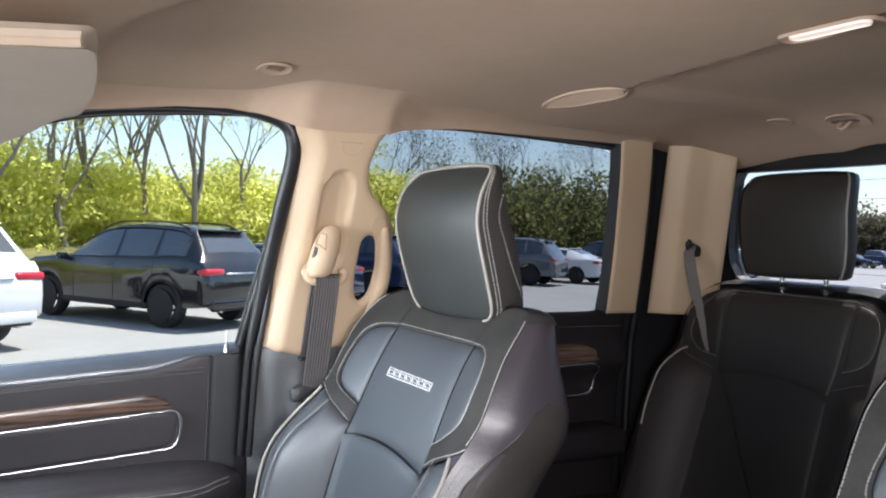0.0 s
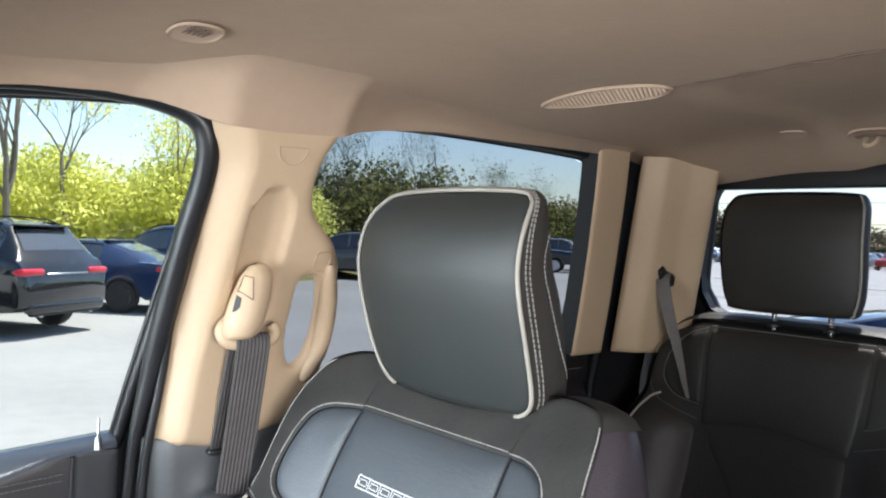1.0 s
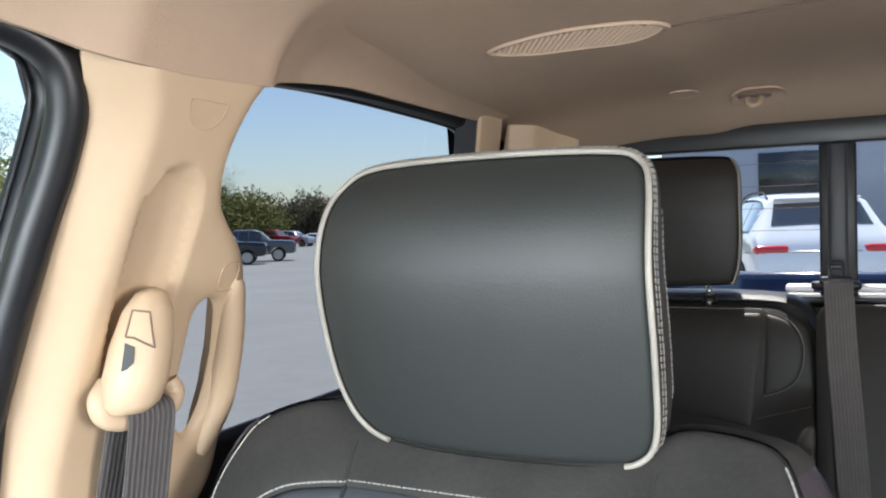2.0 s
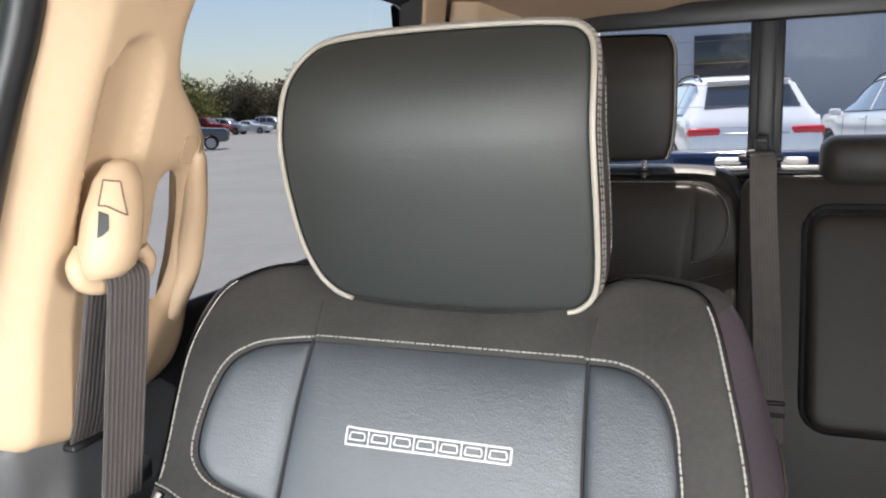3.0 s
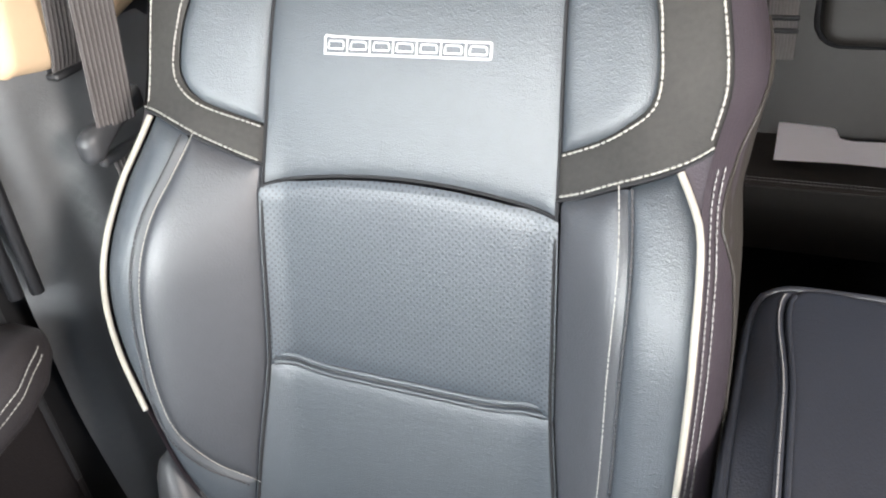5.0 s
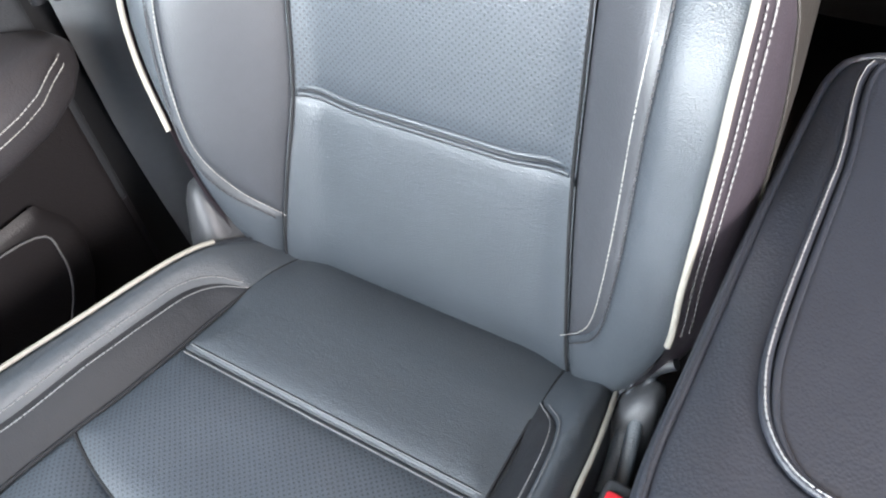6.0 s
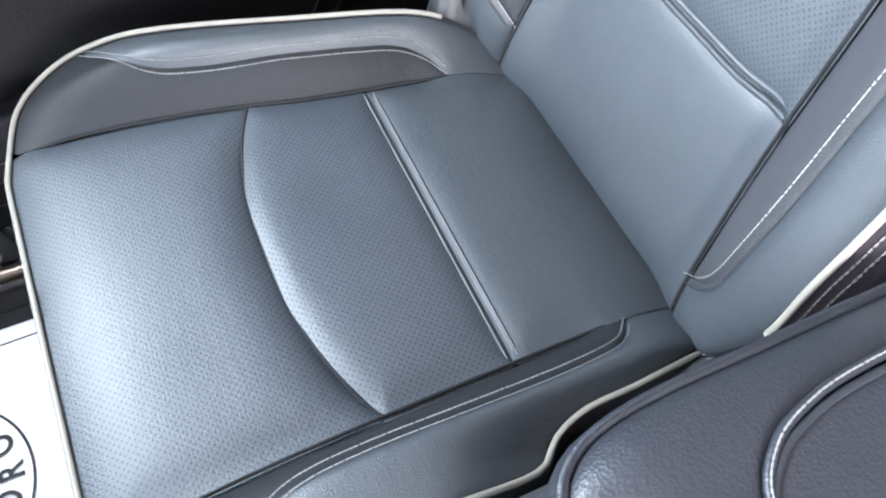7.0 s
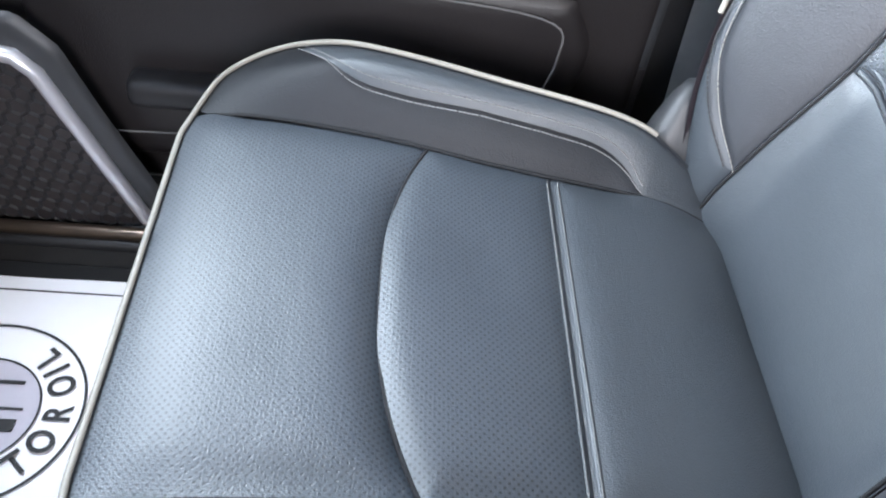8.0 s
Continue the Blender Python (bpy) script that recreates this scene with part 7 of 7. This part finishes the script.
def car(kind, paint, at, heading, label, rim=None, detail=True):
    """A parked car; heading: degrees of its nose, from +x towards +y."""
    st = car_profile(kind)
    length = st[-1][0]
    ob = thing("pickup_truck" if kind == "truck" else "parked_car", label, "car", "parked cars", (*at, lie(*at)))
    ob.rotation_euler = (0, 0, radians(heading) + math.pi)
    wheels = (0.18 * length, 0.79 * length)
    wr = 0.40 if kind == "truck" else 0.39 if kind == "suv" else 0.33
    xs = [s[0] for s in st]
    fine = sorted(set(list(np.linspace(0, length, 30)) + xs + [w + wr * 1.13 * math.sin(a) for w in wheels for a in np.linspace(-1.5, 1.5, 11)]))
    rings = []
    for x in fine:
        hw, z0, zb, zr, rw = [lerp(x, xs, [s[k] for s in st]) for k in (1, 2, 3, 4, 5)]
        arch = 0
        for w in wheels:
            d = abs(x - w)
            if d < wr * 1.13:
                arch = max(arch, wr + math.sqrt((wr * 1.13) ** 2 - d * d) - z0)
        zs = z0 + arch
        half = [(hw * 0.80, zs), (hw * 0.985, zs + 0.02), (hw, max(zs + 0.05, 0.55 * zb + 0.45 * z0)), (hw * 0.985, zb - 0.07), (hw * 0.955, zb), (rw + (hw * 0.93 - rw) * 0.05, zr - 0.05), (rw * 0.86, zr - 0.005), (rw * 0.3, zr + 0.012)]
        rings.append([(x - length / 2, y, z) for y, z in half] + [(x - length / 2, -y, z) for y, z in half[::-1]])
    part("body", loft(rings), PAINTS[paint], ob)
    # glass house: side panes between belt and roof, windshield and rear window
    gx = [s[0] for s in st if s[4] - s[3] > 0.25]
    a, b = gx[0] - 0.1, gx[-1] + 0.05

    def flank(x, t, s):
        hw, zb, zr, rw = [lerp(x, xs, [q[k] for q in st]) for k in (1, 3, 4, 5)]
        y0, y1 = hw * 0.955, rw + (hw * 0.93 - rw) * 0.05
        return (x - length / 2, s * (y0 + (y1 - y0) * t + 0.006), zb + (zr - 0.05 - zb) * t)
    cuts = [(a, a + (b - a) * 0.40), (a + (b - a) * 0.43, a + (b - a) * 0.74), (a + (b - a) * 0.77, b)]
    for s in (1, -1):
        for x0, x1 in cuts:
            bm = bmesh.new()
            grid = [[bm.verts.new(flank(x, t, s)) for t in (0.07, 0.5, 0.9)] for x in np.linspace(x0, x1, 5)]
            for p, q in zip(grid, grid[1:]):
                for k in range(2):
                    bm.faces.new((p[k], q[k], q[k + 1], p[k + 1]))
            part("side_window", bm, CAR_GLASS, ob)
        part("window_trim", join(tube([flank(x, 0.03, s * 1.003) for x in np.linspace(a, b, 14)], 0.009, 6), tube([flank(x, 0.95, s * 1.003) for x in np.linspace(a + 0.1, b, 14)], 0.008, 6)), TYRE, ob)
        for x in (cuts[0][0] + 0.1, cuts[0][1] + 0.02, cuts[1][1] + 0.02):
            part("door_seam", tube([(x - length / 2, s * lerp(x, xs, [q[1] for q in st]) * w * 1.004, z) for w, z in ((0.985, 0.42), (1.0, 0.7), (0.985, lerp(x, xs, [q[3] for q in st]) - 0.07))], 0.004, 5), TYRE, ob)
    for x0, x1, nm in ((st[3][0] + 0.1, gx[0] + (0.06 if kind != "truck" else 0.05), "windshield"), (gx[-1] + (0.06 if kind == "suv" else -0.1), next(s[0] for s in st if s[0] > gx[-1]) - 0.06, "rear_window")):
        bm = bmesh.new()
        g = []
        for x in np.linspace(x0, x1, 5):
            rw, zr = lerp(x, xs, [q[5] for q in st]), lerp(x, xs, [q[4] for q in st])
            lift = 0.02
            g.append([bm.verts.new((x - length / 2, rw * k, zr + lift - 0.016 * abs(k))) for k in (-0.84, -0.4, 0, 0.4, 0.84)])
        for p, q in zip(g, g[1:]):
            for k in range(4):
                bm.faces.new((p[k], p[k + 1], q[k + 1], q[k]))
        part(nm, bm, CAR_GLASS, ob)
    zt = lerp(length - 0.1, xs, [s[3] for s in st])
    hw = lerp(length - 0.08, xs, [s[1] for s in st])
    for s in (1, -1):
        part("tail_light", box((0.30, 0.46, 0.125), (length / 2 - 0.165, s * (hw - 0.215), zt - 0.09), 0.05, 3), TAIL_RED, ob)
        part("headlight", box((0.22, 0.34, 0.12), (-length / 2 + 0.14, s * (0.60), 0.70 if kind == "sedan" else 0.86), 0.04, 3), RIM_SILVER, ob)
        part("mirror", box((0.12, 0.2, 0.13), (st[3][0] + 0.45 - length / 2, s * 1.02, st[3][3] + 0.02), 0.04, 3), PAINTS[paint], ob)
        if detail:
            roof_z = lambda x: lerp(x, xs, [q[4] for q in st])
            rail = [x for x in np.linspace(gx[1], gx[-1] - 0.15, 9)]
            part("roof_rail", tube([(x - length / 2, s * lerp(x, xs, [q[5] for q in st]) * 0.93, roof_z(x) + (0.035 if 0 < k < 8 else -0.01)) for k, x in enumerate(rail)], 0.016, 6), TYRE, ob)
            part("sill_cladding", box((length * 0.44, 0.05, 0.11), (0.0, s * 0.955, st[4][2] + 0.05), 0.02, 2), TYRE, ob)
            for w in wheels:
                part("arch_trim", tube([(w - length / 2 + wr * 1.15 * math.cos(a), s * lerp(w, xs, [q[1] for q in st]) * 0.985, wr + wr * 1.15 * math.sin(a)) for a in np.linspace(-0.1, math.pi + 0.1, 14)], 0.024, 6), TYRE, ob)
            for c0, c1 in cuts[:2]:
                part("door_handle", box((0.20, 0.03, 0.028), (c1 - 0.16 - length / 2, s * 0.98, st[5][3] - 0.10), 0.010, 2), PAINTS[paint], ob)
            part("reflector", box((0.04, 0.16, 0.05), (length / 2 - 0.03, s * 0.72, 0.58), 0.012, 2), TAIL_RED, ob)
            part("exhaust", tube([(length / 2 - 0.2, s * 0.55, 0.36), (length / 2 - 0.02, s * 0.55, 0.36)], 0.045, 10), RIM_SILVER, ob)
    if detail:
        part("rear_spoiler", box((0.16, 1.14, 0.03), (gx[-1] + 0.06 - length / 2, 0, lerp(gx[-1], xs, [q[4] for q in st]) + 0.006), 0.015, 2), PAINTS[paint], ob)
        part("bumper_apron", box((0.10, 1.5, 0.12), (length / 2 - 0.05, 0, 0.40), 0.03, 2), TYRE, ob)
        part("chrome_strip", box((0.03, 0.9, 0.025), (length / 2 - 0.02, 0, 0.985), 0.008, 1), RIM_SILVER, ob)
    part("rear_bumper", box((0.16, 1.6, 0.16), (length / 2 - 0.05, 0, 0.46), 0.04, 3), PAINTS[paint] if detail else TYRE, ob)
    part("number_plate", box((0.02, 0.32, 0.14), (length / 2 - 0.03, 0, 0.86), 0.004), RIM_SILVER, ob)
    for w in wheels:
        for s in (1, -1):
            prof = [(-0.11, wr - 0.10), (-0.11, wr - 0.02), (-0.08, wr), (0.08, wr), (0.11, wr - 0.02), (0.11, wr - 0.10)]
            ring = [[(w - length / 2 + r * math.cos(t), s * (0.82 if kind != "truck" else 0.87) + y, wr + r * math.sin(t)) for t in np.linspace(0, math.tau, 25)[:-1]] for y, r in prof]
            wh = part("wheel", loft(ring, False, False), TYRE, ob)
            y = s * ((0.82 if kind != "truck" else 0.87) + 0.085)
            spokes = [box((0.055, 0.03, wr - 0.09), (0, 0, (wr - 0.09) / 2), 0.008, 1, Matrix.Translation((w - length / 2, y, wr)) @ Matrix.Rotation(k * math.tau / 7, 4, "Y")) for k in range(7)] if detail else [tube([(w - length / 2, y - 0.02, wr), (w - length / 2, y, wr)], wr - 0.12, 14)]
            lip = tube([(w - length / 2 + (wr - 0.10) * math.cos(t), y, wr + (wr - 0.10) * math.sin(t)) for t in np.linspace(0, math.tau, 25)[:-1]], 0.018, 6, True)
            part("rim", join(lip, *spokes), rim or RIM_SILVER, wh)
            disc = tube([(w - length / 2, y - 0.07, wr), (w - length / 2, y - 0.05, wr)], wr - 0.1, 16)
            part("brake_disc", disc, TYRE, wh)
    return ob


car("suv", "black", (-14.6, 1.75), 214, "shiny black sport utility car with red tail lights and black wheels", RIM_DARK)
car("suv", "white", (-12.4, -2.3), 216, "white sport utility car seen from its tail")
car("sedan", "navy", (-17.0, 4.6), 222, "navy blue sedan parked beside a black car", RIM_SILVER)
car("suv", "navy", (-19.4, 7.6), 222, "dark blue car further along the row")
car("suv", "grey", (-24.9, 16.9), 215, "dark grey sport utility car in the lot")
car("sedan", "white", (-25.9, 20.3), 205, "white sedan with dark wheels in the lot", RIM_DARK)
car("suv", "black", (-27.4, 24.2), 205, "black car further along the row")
car("truck", "black", (-30.5, 33.0), 35, "dark pickup truck parked in the far row", detail=False)
car("truck", "grey", (-31.5, 37.0), 35, "grey pickup truck parked in the far row", detail=False)
random.seed(7)
kinds = ["suv", "sedan", "truck", "suv", "sedan"]
cols = ["white", "silver", "black", "grey", "white", "navy", "red", "silver"]
proto = {}
for i in range(22):
    k, c = kinds[i % 5], cols[(i * 3) % 8]
    place = (-56 + i * 0.95 + random.uniform(-0.3, 0.3), 62 + i * 2.9)
    if (k, c) not in proto:
        proto[(k, c)] = car(k, c, place, 5, f"{c} parked {'pickup' if k == 'truck' else 'car'} in a distant row", detail=False)
    else:
        copy_thing(proto[(k, c)], pose(*place, 0, 0, 0, 185 + random.uniform(-3, 3)))
for i in range(16):
    k, c = kinds[(i * 2) % 5], cols[(i * 5 + 1) % 8]
    place = (-34 + i * 3.0, 92 + (i % 3) * 0.4)
    if (k, c) not in proto:
        proto[(k, c)] = car(k, c, place, 90, f"{c} parked {'pickup' if k == 'truck' else 'car'} in a distant row", detail=False)
    else:
        copy_thing(proto[(k, c)], pose(*place, 0, 0, 0, 90 + random.uniform(-3, 3)))
# behind the cab
car("suv", "white", (-0.35, 13.6), 105, "white sport utility car parked behind the truck bed")
car("suv", "white", (2.9, 15.2), 105, "second white sport utility car behind the truck")
car("sedan", "navy", (6.5, 12.0), 10, "dark blue car behind the truck")

bed = thing("truck_bed", "dark blue side and tailgate of the pickup's own bed", "truck bed", at=(MID, 2.2, 0.9))
for x in (-0.5, 1.42):
    o = part("bed_side", box((0.12, 1.75, 0.55), (x, 2.1, 1.33), 0.03, 3), PAINTS["navy"], bed)
    o.location = (-MID, -2.2, -0.9)
o = part("tailgate", box((1.9, 0.09, 0.55), (MID, 2.98, 1.33), 0.03, 3), PAINTS["navy"], bed)
o.location = (-MID, -2.2, -0.9)
# unseen floor, made silver to bounce sunlight up to the rear headliner
o = part("bed_floor_bounce", box((1.85, 1.75, 0.06), (MID, 2.1, 0.9), 0.01), PAINTS["silver"], bed)
o.location = (-MID, -2.2, -0.9)

WALL_PANEL = material("pale_metal_cladding", (0.34, 0.36, 0.41), 0.5, var=0.06, scale=0.4, metal=0.2)
WALL_WHITE = material("pale_wall_panel", (0.32, 0.33, 0.36), 0.6, var=0.05, scale=0.4)
DARK_GLASS = material("dark_shop_glass", (0.02, 0.025, 0.03), 0.08, var=0.2, rough_var=0.03)
building = thing("dealership_building", "pale metal-clad building with dark window openings", "building", at=(8, 34, 0))
bl = [part("wall", box((30, 10, 6.2), (14.0, 39, 3.1), 0.02), WALL_PANEL, building),
      part("wing", box((7, 8, 5.6), (-2.5, 37.85, 2.8), 0.02), WALL_PANEL, building),
      part("roof", box((30.6, 10.6, 0.35), (14.0, 39, 6.35), 0.05), WALL_WHITE, building)]
for x, y, z, w, h in ((-1.05, 33.82, 3.45, 2.3, 1.95), (11, 33.96, 2.3, 2.7, 2.6), (14, 33.96, 2.3, 2.7, 2.6), (17, 33.96, 2.3, 2.7, 2.6)):
    w = part("window", box((w, 0.12, h), (x, y, z), 0.02), DARK_GLASS, building)
    bl.append(w)
for o in bl:
    o.location = (-8, -34, 0)

# power lines
pole = thing("utility_pole", "wooden utility pole with cross arm and wires", "utility pole", at=(-14, 78, 0))
a = part("post", tube([(-14, 78, 0), (-14, 78, 11)], [0.18, 0.12], 10), BARK, pole)
b = part("cross_arm", box((2.4, 0.12, 0.14), (-14, 78, 10.3), 0.02), BARK, pole)
w = part("wires", join(*[tube([(-14 + x, 78 + dy, 10.4 - 1.0 * math.sin(math.pi * x / 75)) for x in np.linspace(0, 75, 18)], 0.03, 5) for dy in (-0.2, 0.9, 2.0)]), TYRE, pole)
for o in (a, b, w):
    o.location = (14, -78, 0)


# ---------------------------------------------------------------- trees
def leaves(points, size, seed):
    """Small two-triangle leaves or clumps round given points."""
    rng = np.random.default_rng(seed)
    n = len(points)
    d1 = rng.normal(size=(n, 3))
    d1 /= np.linalg.norm(d1, axis=1)[:, None]
    d2 = np.cross(d1, rng.normal(size=(n, 3)))
    d2 /= np.linalg.norm(d2, axis=1)[:, None]
    s = size * rng.uniform(0.5, 1.4, (n, 1))
    p = np.asarray(points)
    quad = np.stack([p - d1 * s, p - d2 * s * 0.45, p + d1 * s, p + d2 * s * 0.45], 1).reshape(-1, 3)
    me = bpy.data.meshes.new("leaves")
    me.from_pydata(quad.tolist(), [], [(4 * i, 4 * i + 1, 4 * i + 2, 4 * i + 3) for i in range(n)])
    return me


def branches(seed, height, spread, levels=4, lean=0.0):
    """A bare tree's limbs as tapered tubes, and its twig ends."""
    rng = random.Random(seed)
    bms, ends = [], []

    def grow(p, d, length, rad, level):
        pts, rads = [p.copy()], [rad]
        n = 4
        for i in range(n):
            d = (d + Vector((rng.uniform(-1, 1), rng.uniform(-1, 1), rng.uniform(-0.3, 0.7))) * 0.16).normalized()
            p = p + d * (length / n)
            pts.append(p.copy())
            rads.append(rad * (1 - 0.5 * (i + 1) / n))
        bms.append(tube(pts, rads, 7 if level < 2 else 4))
        if level >= levels:
            ends.extend(pts[2:])
            return
        for k in range(rng.randint(3, 4) if level else rng.randint(4, 5)):
            j = rng.randint(2, n) if level else rng.randint(2, n)
            side = Vector((rng.uniform(-1, 1), rng.uniform(-1, 1), rng.uniform(0.1, 0.9))).normalized()
            grow(pts[j], (d * (0.75 if k else 1.2) + side * spread).normalized(), length * rng.uniform(0.55, 0.75), rads[j] * 0.68, level + 1)
    grow(Vector((0, 0, -0.1)), Vector((lean, 0, 1)).normalized(), height * 0.36, height * 0.0095, 0)
    return join(*bms), ends


def tree(name, seed, at, height, spread, label, leaf=None, amount=0, levels=4, bark=None):
    ob = thing(name, label, "tree", at=(*at, 0))
    bm, ends = branches(seed, height, spread, levels)
    part("trunk", bm, bark or BARK, ob)
    if leaf and amount:
        rng = np.random.default_rng(seed)
        e = np.array([tuple(v) for v in ends])
        pick = e[rng.integers(0, len(e), amount)] + rng.normal(scale=0.28, size=(amount, 3))
        me = leaves(pick, 0.075, seed)
        me.materials.append(leaf)
        new("crown", me).parent = ob
    return ob


def thicket(name, seed, centres, amount, size, mat, label, base=0.0):
    """A hedge of uneven leafy mounds, as many small leaves."""
    rng = np.random.default_rng(seed)
    pts = []
    for (x, y, rx, ry, h) in centres:
        k = int(amount * rx * h)
        u = rng.normal(size=(k, 3))
        u /= np.linalg.norm(u, axis=1)[:, None]
        r = (rng.uniform(0.2, 1.0, (k, 1)) ** 0.5 + 0.10 * np.abs(rng.normal(0, 1, (k, 1)))) * (1 + 0.25 * np.sin(u[:, :1] * 9 + x) * np.cos(u[:, 2:] * 7 + y))
        q = u * r * np.array([rx, ry, h * 0.62])
        q[:, 2] = np.abs(q[:, 2] + h * 0.38)
        pts.append(q + np.array([x, y, base]))
    me = leaves(np.vstack(pts), size, seed)
    me.materials.append(mat)
    return tagged(new(name, me), label, "bush", kind="stuff")


rng = np.random.default_rng(3)
hedge = [(-28.5 - 0.25 * t + rng.uniform(-1.2, 1.2), 0.0 + t, rng.uniform(1.6, 3.0), rng.uniform(1.6, 2.8), rng.uniform(2.2, 4.0)) for t in np.arange(-34, 20, 1.6)]
thicket("spring_hedge", 5, hedge, 1500, 0.10, LEAF_SPRING, "dense yellow-green spring bushes along the lot", 0.9)
woods = [(-46 - 0.35 * t + rng.uniform(-3, 3), 26 + t, rng.uniform(3, 5), rng.uniform(3, 5), rng.uniform(4.5, 7.5)) for t in np.arange(0, 46, 3.2)]
thicket("olive_thicket", 6, woods, 200, 0.2, LEAF_OLIVE, "olive-brown thicket behind the parked cars")
far = [(-160 + 6.5 * i + rng.uniform(-2, 2), 150 + 10 * math.sin(i * 0.4) + rng.uniform(-4, 4), rng.uniform(5, 8), 5, rng.uniform(5, 11)) for i in range(46)]
thicket("far_woods", 8, far, 75, 0.36, LEAF_FAR, "distant line of woods beyond the lot")
spots = [(-24.5, -1.2, 14, 0.65), (-26, 5.0, 14, 0.6), (-30, -4, 15, 0.6), (-30, 0.5, 13, 0.7), (-27, -7.5, 15, 0.75), (-25.5, -4.5, 13, 0.7), (-28, 2.5, 14, 0.62), (-29, 7.5, 12, 0.7), (-31, -13, 15, 0.8), (-30, 12, 11, 0.7), (-26.5, -10.5, 12, 0.7), (-25.5, 1.2, 12, 0.55), (-27, 3.8, 13, 0.6), (-32, -2, 14, 0.65), (-33, 3.2, 15, 0.6)]
for i, (x, y, h, s) in enumerate(spots):
    tree("bare_tree", 20 + i, (x, y), h, s, "tall bare tree with grey limbs and a few fresh leaves", LEAF_SPRING, 3600)
for i, (x, y, h) in enumerate([(-38, 17.5, 12.5), (-41, 22.5, 10), (-44, 28, 12), (-50, 41, 15), (-49, 34, 14.5), (-56, 56, 12), (-60, 66, 11)]):
    tree("sparse_tree", 40 + i, (x, y), h, 0.85, "broad dark bare tree with a few early leaves", LEAF_OLIVE, 900, 5, BARK_DARK)
